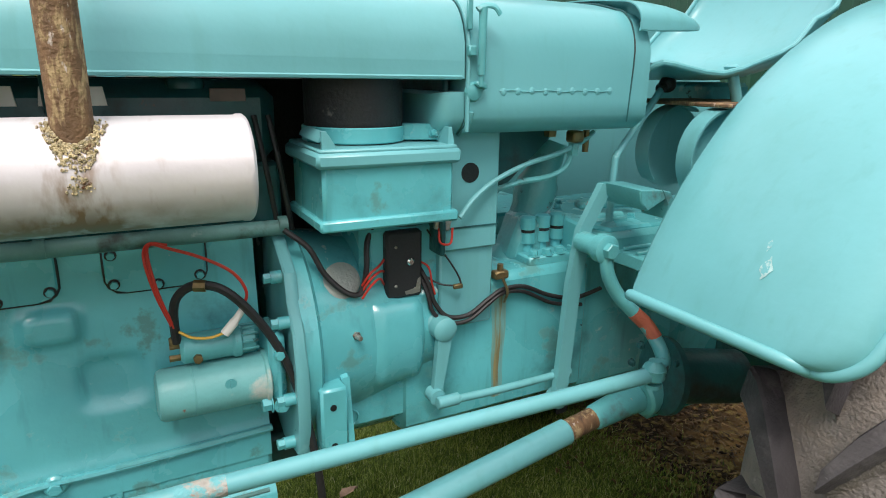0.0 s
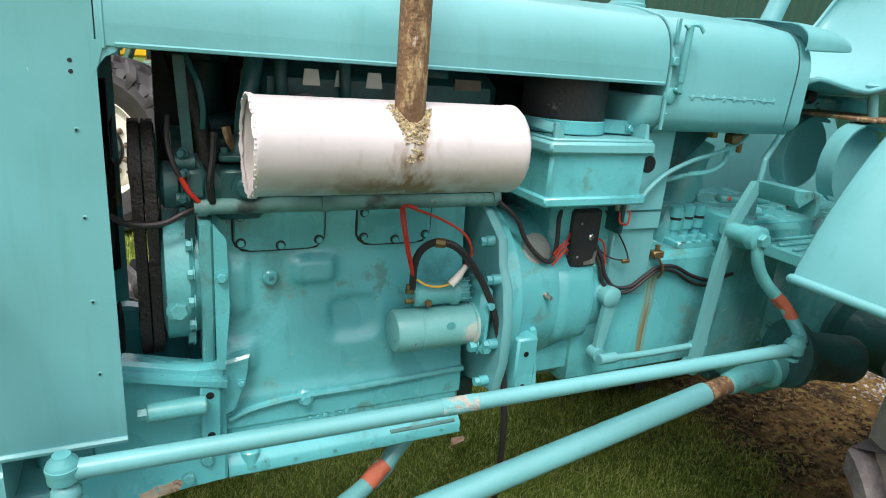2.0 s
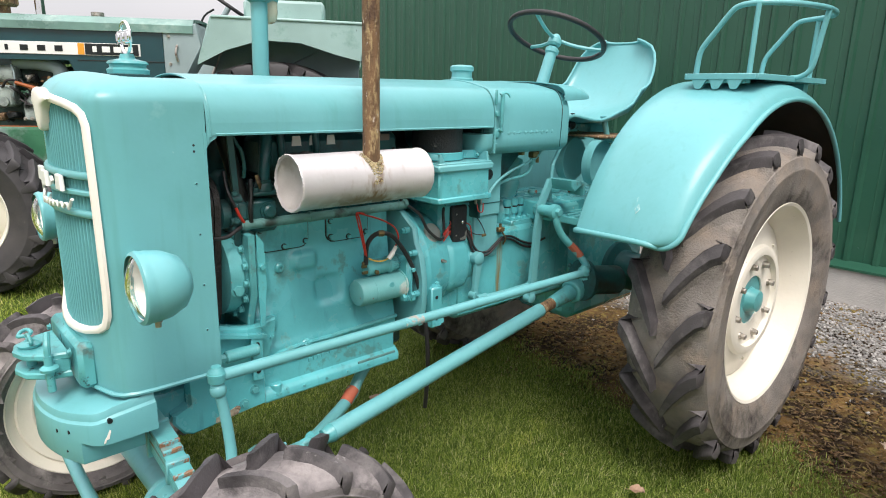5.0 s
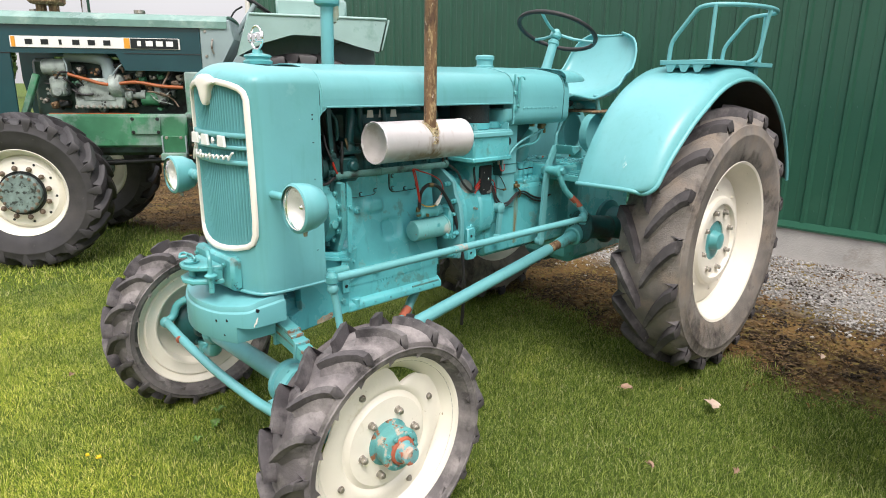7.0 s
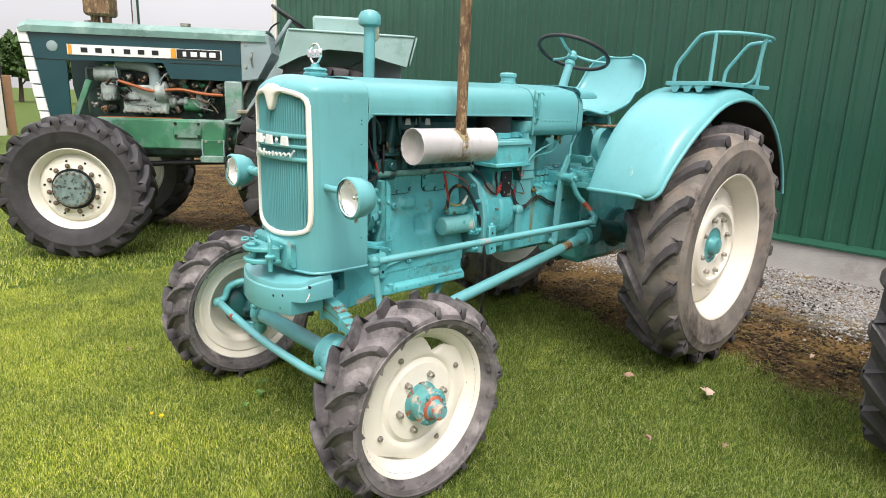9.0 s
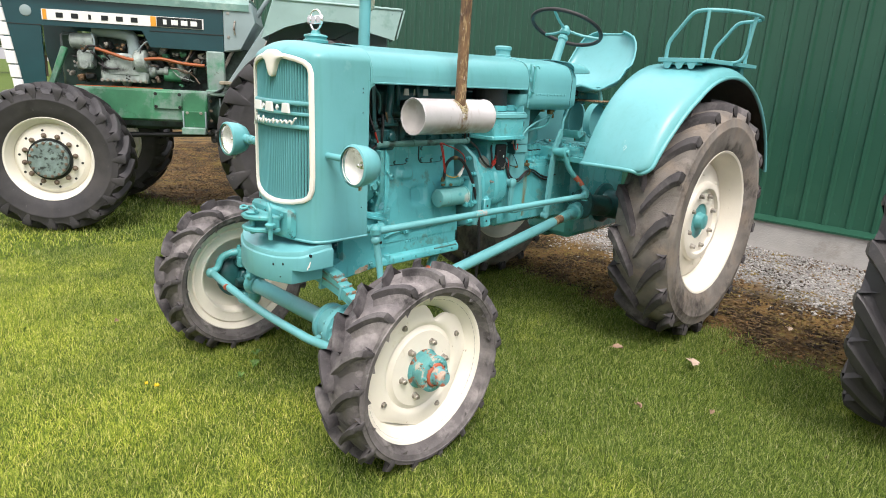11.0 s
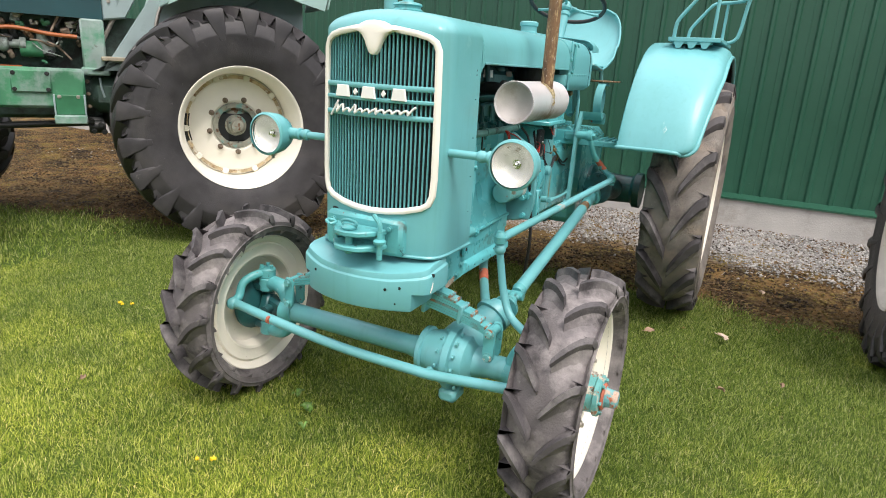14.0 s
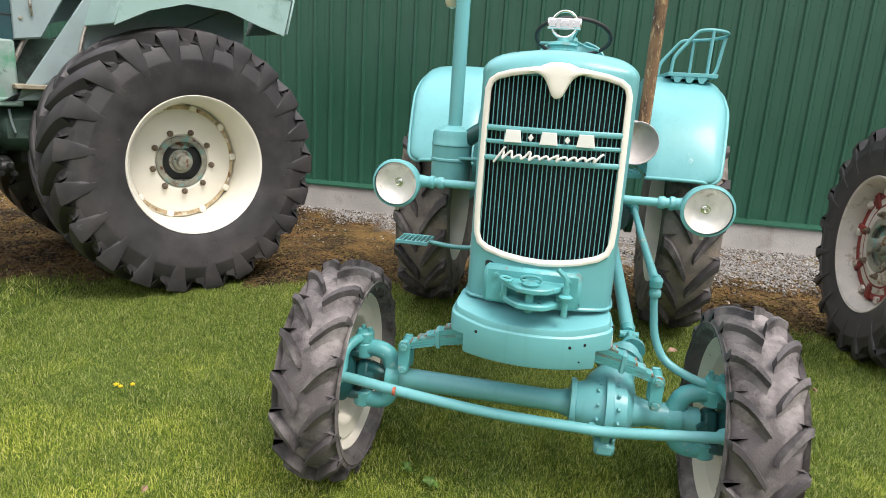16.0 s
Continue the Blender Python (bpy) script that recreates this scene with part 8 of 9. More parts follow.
def build_air_cleaner():
    s = Shape().lathe([(0.072, 0), (0.086, 0.01), (0.086, 0.085), (0.090, 0.088), (0.090, 0.096), (0.086, 0.10), (0.086, 0.150), (0.089, 0.153), (0.089, 0.161), (0.086, 0.165), (0.086, 0.195), (0.080, 0.215), (0.060, 0.222), (0.036, 0.235)], (0.78, 0.445, 1.005), (0.78, 0.445, 3), 32)
    ob = part("air_cleaner", s, paint, tractor, "turquoise oil bath air cleaner with tall stack")
    p = Shape().cyl((0.79, 0.440, 1.20), (0.80, 0.440, 1.80), 0.030, n=24)
    p.cyl((0.796, 0.440, 1.50), (0.7963, 0.440, 1.512), 0.0315, n=24)
    part("intake_pipe", p, paint, ob, "tall turquoise intake pipe")
    c = Shape().lathe([(0.032, 0), (0.055, 0.012), (0.058, 0.02), (0.058, 0.05), (0.045, 0.075), (0.02, 0.085)], (0.80, 0.44, 1.79), (0.80, 0.44, 4), 28)
    part("intake_cap", c, paint, ob, "turquoise cap of the intake pipe")
    j = Shape().lathe([(0.004, 0), (0.022, 0.006), (0.031, 0.022), (0.033, 0.04), (0.033, 0.085)], (0.868, 0.50, 1.725), (0.868, 0.50, 4), 24)
    part("glass_bowl", j, jar_glass, ob, "dusty yellowish glass bowl")
    part("bowl_cap", Shape().lathe([(0.036, 0), (0.038, 0.01), (0.038, 0.06), (0.02, 0.07)], (0.868, 0.50, 1.805), (0.868, 0.50, 4), 22).box((0.835, 0.47, 1.83), (0.09, 0.05, 0.03), 0.008), paint, ob, "turquoise cap over the bowl")
    b = Shape().box((0.73, 0.34, 1.11), (0.05, 0.14, 0.012), 0.003).box((0.76, 0.385, 1.20), (0.03, 0.03, 0.05), 0.006)
    part("cleaner_bracket", b, paint, ob)
    st = Shape()
    for i in range(8):
        st.box((1.345, 0.640 + 0.0235 * i, 0.587), (0.165, 0.007, 0.016), 0.002)
    for x in (1.262, 1.428):
        st.box((x, 0.722, 0.587), (0.008, 0.18, 0.020), 0.002)
    sp = part("step", st, paint, tractor, "turquoise slatted step plate")
    part("step_arm", Shape().tube([(1.35, 0.64, 0.578), (1.36, 0.45, 0.565), (1.40, 0.15, 0.60)], 0.013, 10, 4), paint, sp)


build_air_cleaner()


# ---- the green tractor beside it ----
def big_wheel(parent, name, m, R, w, flange, bead_w, depth, lugs, skew, lug_w, o, hub_mat, rim_mat, rub, nuts, deep=True, lug_h=0.05):
    """A tractor wheel whose outer side faces o along y."""
    hw = bead_w / 2
    prof = [(flange - 0.014, o * hw), (flange - 0.002, o * (hw + 0.008)), (flange + 0.006, o * (hw - 0.004)), (flange - 0.004, o * (hw - 0.03)), (flange - 0.035, o * (hw - 0.04)), (flange - 0.05, 0.0), (flange - 0.03, -o * (hw - 0.03)),
            (flange, -o * hw), (flange - 0.015, -o * (hw + 0.004)), (flange - 0.045, -o * (hw - 0.04)), (flange - 0.062, 0.0), (flange - 0.048, o * (hw - 0.06)), (flange - 0.014, o * hw)]
    ob = part(name, turned(prof, 72), rim_mat, parent)
    ob.matrix_basis = m
    yd = o * (hw - depth)
    d = [(flange - 0.052, -0.03), (flange - 0.075, 0.0), (flange * 0.74, 0.012), (flange * 0.60, 0.012), (flange * 0.50, 0.030), (flange * 0.42, 0.032), (flange * 0.385, 0.02), (flange * 0.375, -0.02)] if deep else [(flange - 0.052, -0.03), (flange - 0.075, 0.0), (flange * 0.74, 0.012), (flange * 0.60, 0.012), (flange * 0.50, 0.03), (flange * 0.40, 0.032), (flange * 0.33, 0.02)]
    part("wheel_disc", turned([(r, yd + o * y) for r, y in d] + [(r, yd + o * (y - 0.012)) for r, y in d[::-1]] + [(d[0][0], yd + o * d[0][1])], 56), rim_mat, ob)
    h = Shape().lathe([(flange * 0.40, 0.0), (flange * 0.38, 0.004), (flange * 0.34, 0.000), (flange * 0.26, -0.002), (flange * 0.24, 0.006), (flange * 0.15, 0.012), (flange * 0.13, 0.035), (flange * 0.10, 0.042), (flange * 0.10, 0.085), (flange * 0.07, 0.09)] if deep else [(flange * 0.42, 0), (flange * 0.44, 0.02), (flange * 0.44, 0.075), (flange * 0.41, 0.085), (flange * 0.1, 0.088)], (0, yd, 0), (0, yd + o, 0), 36, (not deep, True))
    part("hub", h, hub_worn if deep else hub_mat, ob)
    if not deep:
        # black ring puts the shade of the gap round the hub into colour
        part("hub_gap", turned([(flange * 0.43, yd + o * 0.031), (flange * 0.505, yd + o * 0.033), (flange * 0.505, yd + o * 0.037), (flange * 0.43, yd + o * 0.037), (flange * 0.43, yd + o * 0.031)], 48), engine_dark, ob, "dark ring for the shaded gap round the hub")
        for i in range(10):
            a = 2 * math.pi * (i + 0.8) / 10
            part("disc_hole", Shape().cyl((-flange * 0.69 * math.cos(a), yd + o * 0.008, -flange * 0.69 * math.sin(a)), (-flange * 0.69 * math.cos(a), yd + o * 0.0145, -flange * 0.69 * math.sin(a)), 0.010, n=12), engine_dark, ob, "dark hole in the disc")
        for i in range(16):
            a = 2 * math.pi * (i + 0.4) / 16
            part("hub_bolt", Shape().bolt((-flange * 0.40 * math.cos(a), yd + o * 0.084, -flange * 0.40 * math.sin(a)), (0, o, 0), 0.009, 0.010), nut_dark, ob)
    first = None
    rn = flange * (0.45 if deep else 0.57)
    for i in range(nuts):
        a = 2 * math.pi * (i + 0.3) / nuts
        p = (-rn * math.cos(a), yd + o * 0.032, -rn * math.sin(a))
        if first is None:
            b = Shape().cyl((0, 0, 0), (0, o * 0.008, 0), 0.021, n=12).cyl((0, o * 0.008, 0), (0, o * 0.026, 0), 0.015, n=6, bev=0.002).cyl((0, o * 0.026, 0), (0, o * 0.034, 0), 0.008, n=8)
            first = part("wheel_nut", b, nut_dark, ob)
            first.location = p
        else:
            again("wheel_nut", first, ob, pose(*p))
    if deep:
        part("rusty_seam", turned([(flange - 0.074, yd + o * 0.004), (flange - 0.085, yd + o * 0.007), (flange - 0.100, yd + o * 0.0125), (flange - 0.100, yd + o * 0.008), (flange - 0.074, yd + o * 0.001), (flange - 0.074, yd + o * 0.004)], 56), stain_mat, ob, "brown stained seam in the rim")
        part("hub_ring", turned([(flange * 0.385, yd + o * 0.034), (flange * 0.33, yd + o * 0.040), (flange * 0.30, yd + o * 0.036), (flange * 0.30, yd + o * 0.02), (flange * 0.385, yd + o * 0.02), (flange * 0.385, yd + o * 0.034)], 48), hub_worn, ob, "worn ring round the hub")
        for i in range(10):
            a = 2 * math.pi * (i + 0.1) / 10
            c = Shape().box((-(flange - 0.085) * math.cos(a), yd + o * 0.018, -(flange - 0.085) * math.sin(a)), (0.045, 0.03, 0.045), 0.008, (0, -math.degrees(a), 0))
            part("rim_clamp", c, rim_mat, ob)
    tyre(ob, tyre_shape(R, w, flange - 0.006, bead_w, lug_h, lugs, skew, lug_w, 1.2, 0.24 if deep else 0.13, -0.30, 0.7, 0.017 if deep else 0.011, 0.482), rub)
    return ob


hub_worn = material("worn_grey_brown_hub", (0.25, 0.25, 0.205), 0.6, vary=0.35, scale=16, bump=0.03, spots=[(RUST, 14, 0.57, 0.64, 0.8), ((0.16, 0.30, 0.27), 11, 0.55, 0.60, 0.7), ((0.05, 0.045, 0.04), 18, 0.60, 0.66, 0.7)])
nut_dark = material("greasy_rusty_nut", (0.20, 0.155, 0.115), 0.6, metal=0.4, vary=0.4, scale=30, bump=0.02)
stain_mat = material("brown_stained_paint", (0.52, 0.42, 0.27), 0.7, vary=0.3, scale=16, bump=0.02, spots=[((0.20, 0.11, 0.05), 18, 0.52, 0.62, 0.85), ((0.72, 0.68, 0.58), 14, 0.56, 0.62, 0.6)])
GT = pose(1.782, 2.293, 0, 0, 0, -34)
green = thing("tractor", GT, "dark green farm tractor with white wheels and open engine", "tractor")
white_rim = material("white_wheel_paint", (0.80, 0.77, 0.68), 0.38, vary=0.05, scale=5, bump=0.008, spots=[((0.42, 0.30, 0.15), 7.0, 0.68, 0.76, 0.7)])
hub_green = material("pale_green_hub_paint", (0.17, 0.235, 0.22), 0.5, vary=0.3, scale=20, bump=0.03, spots=[((0.03, 0.04, 0.035), 22, 0.52, 0.6, 0.7)])

big_wheel(green, "rear_wheel", pose(0, 0.27, 0.815), 0.872, 0.58, 0.452, 0.50, 0.29, 21, 0.30, 0.080, -1, hub_green, white_rim, rubber_black, 9)
big_wheel(green, "rear_wheel", pose(0, 1.83, 0.815), 0.872, 0.58, 0.452, 0.50, 0.225, 21, 0.30, 0.080, 1, hub_green, white_rim, rubber_black, 9)
big_wheel(green, "front_wheel", pose(-2.2, 0.305, 0.585), 0.625, 0.37, 0.345, 0.30, 0.06, 19, 0.26, 0.044, -1, hub_green, white_rim, rubber_black, 12, False, 0.04)
big_wheel(green, "front_wheel", pose(-2.2, 1.80, 0.585), 0.625, 0.37, 0.345, 0.30, 0.06, 19, 0.26, 0.044, 1, hub_green, white_rim, rubber_black, 10, False, 0.04)


def build_green_tractor():
    Y0, Y1 = 0.62, 1.48
    for y, o in ((Y0, -1), (Y1, 1)):
        p = Shape()
        p.prism([(-2.62, 1.89), (-0.845, 1.885), (-0.845, 1.53), (-1.46, 1.535), (-1.52, 1.67), (-2.33, 1.665), (-2.335, 1.10), (-2.56, 1.10), (-2.62, 1.45)], "y", y, y - o * 0.02, 0.004)
        pn = part("hood_side", p, green_dark, green, "dark blue-green hood side panel")
        if o < 0:
            part("panel_joint", Shape().box((-1.15, y - 0.003, 1.672), (0.62, 0.004, 0.006), 0.001), engine_dark, pn)
            part("panel_joint", Shape().box((-2.46, y - 0.003, 1.665), (0.28, 0.004, 0.006), 0.001), engine_dark, pn)
            s = Shape().box((-1.66, y - 0.004, 1.752), (1.30, 0.008, 0.088), 0.002)
            st = part("name_strip", s, white_paint, pn, "white name strip with dark bars")
            for i in range(6):
                part("strip_bar", Shape().box((-2.17 + 0.118 * i, y - 0.0095, 1.752), (0.055 if i != 2 else 0.022, 0.004, 0.040), 0.001), core, st, "dark bar on the strip")
            part("amber_block", Shape().box((-1.425, y - 0.0095, 1.752), (0.045, 0.004, 0.082), 0.001), amber, st, "amber block on the strip")
            part("amber_block", Shape().box((-2.285, y - 0.0095, 1.752), (0.03, 0.004, 0.082), 0.001), amber, st, "amber block on the strip")
            part("black_block", Shape().box((-1.21, y - 0.0095, 1.752), (0.375, 0.004, 0.080), 0.001), core, st, "black block on the strip")
            for i in range(4):
                part("strip_bar", Shape().box((-1.33 + 0.08 * i, y - 0.0125, 1.752), (0.055 if i else 0.03, 0.003, 0.042), 0.001), white_paint, st, "white bar on the strip")
            part("round_badge", Shape().lathe([(0.045, 0), (0.045, 0.004), (0.040, 0.006)], (-2.43, y, 1.775), (-2.43, -3, 1.775), 24), grey_paint, pn, "oval grey badge")
            for i in range(7):
                f = Shape().prism([(-2.70 + 0.018 * i, 1.90 - 0.115 * i), (-2.62 + 0.018 * i, 1.90 - 0.115 * i), (-2.605 + 0.018 * i, 1.795 - 0.115 * i), (-2.69 + 0.018 * i, 1.795 - 0.115 * i)][::-1], "y", y + 0.01, y - 0.012, 0.006)
                part("grille_segment", f, white_paint, pn, "white grille side segment")
            sm = Shape()
            for i in range(3):
                sm.box((-1.12 + 0.11 * i, y - 0.003, 1.905), (0.085, 0.003, 0.014), 0.0005)
            part("small_lettering", sm, white_paint, pn, "small white lettering, unreadable")
    t = Shape()
    rows = []
    for x in (-2.68, -2.62, -1.8, -1.0, -0.70, -0.62):
        drop = 0.03 if x < -2.65 else 0.0
        rows.append([(x, Y0 - 0.004, 1.885), (x, Y0 - 0.006, 1.93 - drop), (x, Y0 + 0.04, 1.968 - drop), (x, Y0 + 0.2, 1.985 - drop), (x, 1.05, 1.99 - drop), (x, Y1 - 0.2, 1.985 - drop), (x, Y1 - 0.04, 1.968 - drop), (x, Y1 + 0.006, 1.93 - drop), (x, Y1 + 0.004, 1.885)])
    t.sheet([r[::-1] for r in rows], 0.02)
    hood = part("hood_top", t, hood_pale, green, "mottled grey-green hood top")
    part("cap", Shape().lathe([(0.05, 0), (0.05, 0.02), (0.035, 0.03), (0.035, 0.05)], (-2.25, 1.0, 1.985), (-2.25, 1.0, 4), 16), steel, hood)
    part("cap", Shape().lathe([(0.04, 0), (0.04, 0.03), (0.045, 0.03), (0.045, 0.055)], (-1.35, 0.8, 1.975), (-1.35, 0.8, 4), 16), steel, hood, "dark filler cap")
    mf = Shape().box((-2.12, 0.95, 2.20), (0.24, 0.20, 0.26), 0.02).cyl((-2.17, 0.95, 1.98), (-2.17, 0.95, 2.08), 0.04, n=14).cyl((-2.07, 0.95, 1.98), (-2.07, 0.95, 2.08), 0.04, n=14)
    part("muffler", mf, rust_pipe, green, "rusty brown muffler box")
    part("exhaust_stack", Shape().cyl((-1.83, 0.98, 1.97), (-1.83, 0.98, 2.9), 0.035, n=18), chrome, green, "dark chrome stack")
    # frame rail
    for y in (0.55, 1.47):
        r = Shape().box((-1.555, y + 0.04, 1.04), (1.11, 0.08, 0.28), 0.02)
        fr = part("frame_rail", r, green_frame, green, "faded green cast frame rail")
        if y < 1:
            b = Shape().box((-1.33, y - 0.008, 1.085), (0.24, 0.02, 0.15), 0.006)
            pl = part("rail_plate", b, green_frame, fr, "bolted green plate")
            for dx in (-0.1, 0.1):
                for dz in (-0.055, 0.055):
                    part("plate_bolt", Shape().bolt((-1.33 + dx, y - 0.018, 1.085 + dz), (0, -1, 0), 0.010, 0.008), engine_dark, pl)
            sp = part("step_plate", Shape().box((-1.107, y - 0.012, 0.927), (0.180, 0.03, 0.140), 0.004), green_step, fr, "dark green step plate")
            for x in (-1.202, -1.012):
                part("step_rim", Shape().box((x, y - 0.018, 0.925), (0.012, 0.05, 0.150), 0.003), grey_paint, sp, "worn grey rim of the step plate")
            for dx in (-0.062, 0.055):
                part("plate_bolt", Shape().bolt((-1.107 + dx, y - 0.027, 0.985), (0, -1, 0), 0.009, 0.008), steel, sp)
            part("step_tread", Shape().box((-1.107, y - 0.045, 0.828), (0.205, 0.12, 0.058), 0.006), post_paint, fr, "worn grey step tread")
            part("pinstripe", Shape().box((-1.72, y - 0.0015, 1.185), (0.7, 0.003, 0.008), 0.001), orange_hose, fr)
    # engine
    e = Shape().box((-1.55, 1.05, 1.34), (1.45, 0.42, 0.58), 0.03)
    e.box((-1.55, 1.05, 0.98), (1.5, 0.5, 0.35), 0.03)
    en = part("engine_block", e, green_grimy, green, "greasy dark green engine block")
    g = Shape().lathe([(0.06, 0), (0.07, 0.01), (0.07, 0.19), (0.055, 0.20)], (-2.14, 0.74, 1.555), (0, 0.74, 1.555), 22)
    part("alternator", g, engine_grey, en, "grey cylindrical generator")
    g = Shape().box((-1.70, 0.74, 1.36), (0.30, 0.18, 0.20), 0.03).lathe([(0.08, 0), (0.10, 0.02), (0.10, 0.10), (0.07, 0.12)], (-1.62, 0.70, 1.40), (-1.2, 0.70, 1.44), 22)
    part("turbocharger", g, engine_grey, en, "grey cast turbocharger")
    part("elbow_pipe", Shape().tube([(-1.96, 0.78, 1.655), (-1.80, 0.76, 1.65), (-1.66, 0.74, 1.62), (-1.63, 0.74, 1.54), (-1.63, 0.74, 1.44)], 0.055, 14, 5), grey_paint, en, "pale grey elbow pipe")
    part("pump", Shape().box((-2.02, 0.72, 1.40), (0.13, 0.12, 0.16), 0.02).cyl((-2.02, 0.64, 1.36), (-2.02, 0.70, 1.36), 0.035, n=14), engine_grey, en)
    part("filter", Shape().lathe([(0.05, 0), (0.055, 0.01), (0.055, 0.15), (0.05, 0.16)], (-1.22, 0.72, 1.27), (-1.22, 0.72, 3), 18), engine_grey, en, "grey filter canister")
    part("filter", Shape().lathe([(0.05, 0), (0.055, 0.01), (0.055, 0.13), (0.05, 0.14)], (-1.38, 0.72, 1.30), (0, 0.72, 1.30), 18), green_frame, en, "green filter canister")
    part("bracket", Shape().box((-2.25, 0.70, 1.33), (0.05, 0.06, 0.36), 0.008, (0, 22, 0)), green_frame, en, "green slanted bracket")
    rnd = random.Random(8)
    part("hose", Shape().tube([(-1.92, 0.64, 1.50), (-1.78, 0.63, 1.46), (-1.62, 0.62, 1.42), (-1.40, 0.62, 1.44), (-1.20, 0.63, 1.41), (-1.02, 0.63, 1.40)], 0.014, 8, 5), orange_hose, en, "orange hose along the engine")
    part("pump_casting", Shape().prism([(-1.90, 1.22), (-1.52, 1.22), (-1.50, 1.30), (-1.58, 1.40), (-1.66, 1.47), (-1.80, 1.47), (-1.90, 1.34)], "y", 0.78, 0.655, 0.02), engine_grey, en, "large worn grey-green pump casting")
    for q in range(9):
        part("casting_bolt", Shape().bolt((-1.89 + 0.045 * q, 0.655, 1.235), (0, -1, 0), 0.010, 0.012), steel, en)
    part("pump_nose", Shape().lathe([(0.05, 0), (0.06, 0.02), (0.05, 0.05), (0.03, 0.06), (0.03, 0.12), (0.045, 0.125), (0.045, 0.16)], (-1.50, 0.70, 1.33), (1, 0.70, 1.33), 18), engine_grey, en, "grey pump nose with a flange")
    part("generator_clamp", Shape().tube([(-1.955, 0.68, 1.63), (-1.93, 0.66, 1.56), (-1.94, 0.66, 1.46), (-1.96, 0.67, 1.40)], 0.006, 8, 4), grey_paint, en, "thin bent pipe over the generator")
    part("breather_pipe", Shape().tube([(-1.62, 0.66, 1.43), (-1.56, 0.65, 1.52), (-1.50, 0.65, 1.58), (-1.42, 0.66, 1.60)], 0.006, 8, 4), grey_paint, en, "thin pale pipe")
    for k in range(26):
        x = rnd.uniform(-2.2, -0.95) if k < 10 else rnd.uniform(-1.36, -0.98)
        z = rnd.uniform(1.25, 1.55)
        a = rnd.uniform(-1.2, 1.2)
        pts = [(x + 0.06 * i * math.cos(a), 0.63 + rnd.uniform(-0.01, 0.08), z + 0.06 * i * math.sin(a) + rnd.uniform(-0.03, 0.03)) for i in range(4)]
        part("hose", Shape().tube(pts, rnd.uniform(0.004, 0.010), 8, 4), (engine_dark, black_rubber_hose, black_rubber_hose, engine_grey, black_rubber_hose, nut_dark)[k % 6], en)
    for k in range(64):
        x, z = rnd.uniform(-2.2, -0.95), rnd.uniform(1.20, 1.58)
        y, w = 0.70 + rnd.uniform(0.0, 0.10), rnd.uniform(0.02, 0.075)
        q = Shape()
        if k % 3 == 0:
            q.lathe([(w * 0.35, 0), (w * 0.5, 0.01), (w * 0.5, 0.06), (w * 0.3, 0.07), (w * 0.3, 0.10)], (x, y + 0.05, z), (x + rnd.uniform(-0.5, 0.5), y - 1, z + rnd.uniform(-0.5, 0.5)), 14)
        else:
            q.box((x, y, z), (w, 0.08, rnd.uniform(0.02, 0.08)), 0.008, (rnd.uniform(-20, 20), rnd.uniform(-25, 25), 0))
        q.bolt((x + w * 0.3, y - 0.045, z), (0, -1, 0), 0.008, 0.012).bolt((x - w * 0.3, y - 0.045, z + 0.01), (0, -1, 0), 0.007, 0.010)
        part("engine_fitting", q, (engine_grey, engine_dark, nut_dark, rust_pipe, green_frame, engine_dark, steel)[k % 7], en)
    # cowl and driver's stand
    c = Shape().prism([(-0.845, 1.92), (-0.60, 1.96), (-0.56, 1.80), (-0.70, 1.55), (-0.845, 1.53)], "y", Y0 - 0.01, Y0 + 0.86, 0.012)
    cw = part("cowl", c, grey_paint, green, "pale grey-green instrument cowl")
    part("cowl_handle", Shape().tube([(-0.74, 0.60, 1.80), (-0.75, 0.585, 1.74), (-0.74, 0.60, 1.68)], 0.008, 8, 4), steel, cw)
    for z in (1.86, 1.66):
        part("cowl_bolt", Shape().bolt((-0.80, 0.61, z), (0, -1, 0), 0.009, 0.008), steel, cw)
    part("cowl_post", Shape().box((-0.922, 0.65, 1.345), (0.154, 0.10, 0.37), 0.012), post_paint, green, "faded grey-green post")
    part("post_foot", Shape().box((-0.922, 0.645, 1.165), (0.185, 0.13, 0.055), 0.010).bolt((-0.985, 0.58, 1.165), (0, -1, 0), 0.009, 0.008).bolt((-0.86, 0.58, 1.165), (0, -1, 0), 0.009, 0.008), post_paint, green, "worn grey post foot")
    ch = part("clutch_housing", Shape().box((-0.78, 0.90, 1.0), (0.45, 0.52, 0.285), 0.085), green_grimy, green, "grimy dark green clutch housing")
    for dz in (-0.09, 0.0, 0.09):
        part("housing_bolt", Shape().bolt((-0.985, 0.655, 1.0 + dz), (0, -1, 0), 0.010, 0.010), nut_dark, ch)
    part("strap", Shape().tube([(-0.90, 0.635, 1.12), (-0.895, 0.625, 1.05), (-0.88, 0.625, 0.98)], 0.010, 8, 3, 0.5), grey_paint, ch, "pale hanging strap")
    pk = Shape().box((-0.96, 0.78, 0.79), (0.12, 0.16, 0.07), 0.02).lathe([(0.045, 0), (0.05, 0.01), (0.05, 0.10), (0.03, 0.11)], (-1.0, 0.72, 0.755), (-0.5, 0.74, 0.745), 16)
    for dx, dz in ((-0.03, 0.80), (0.03, 0.77), (0.05, 0.72), (-0.02, 0.725)):
        pk.bolt((-0.95 + dx, 0.67, dz), (0, -1, 0), 0.014, 0.02)
    part("gear_pump", pk, engine_dark, green, "greasy black pump below the housing")
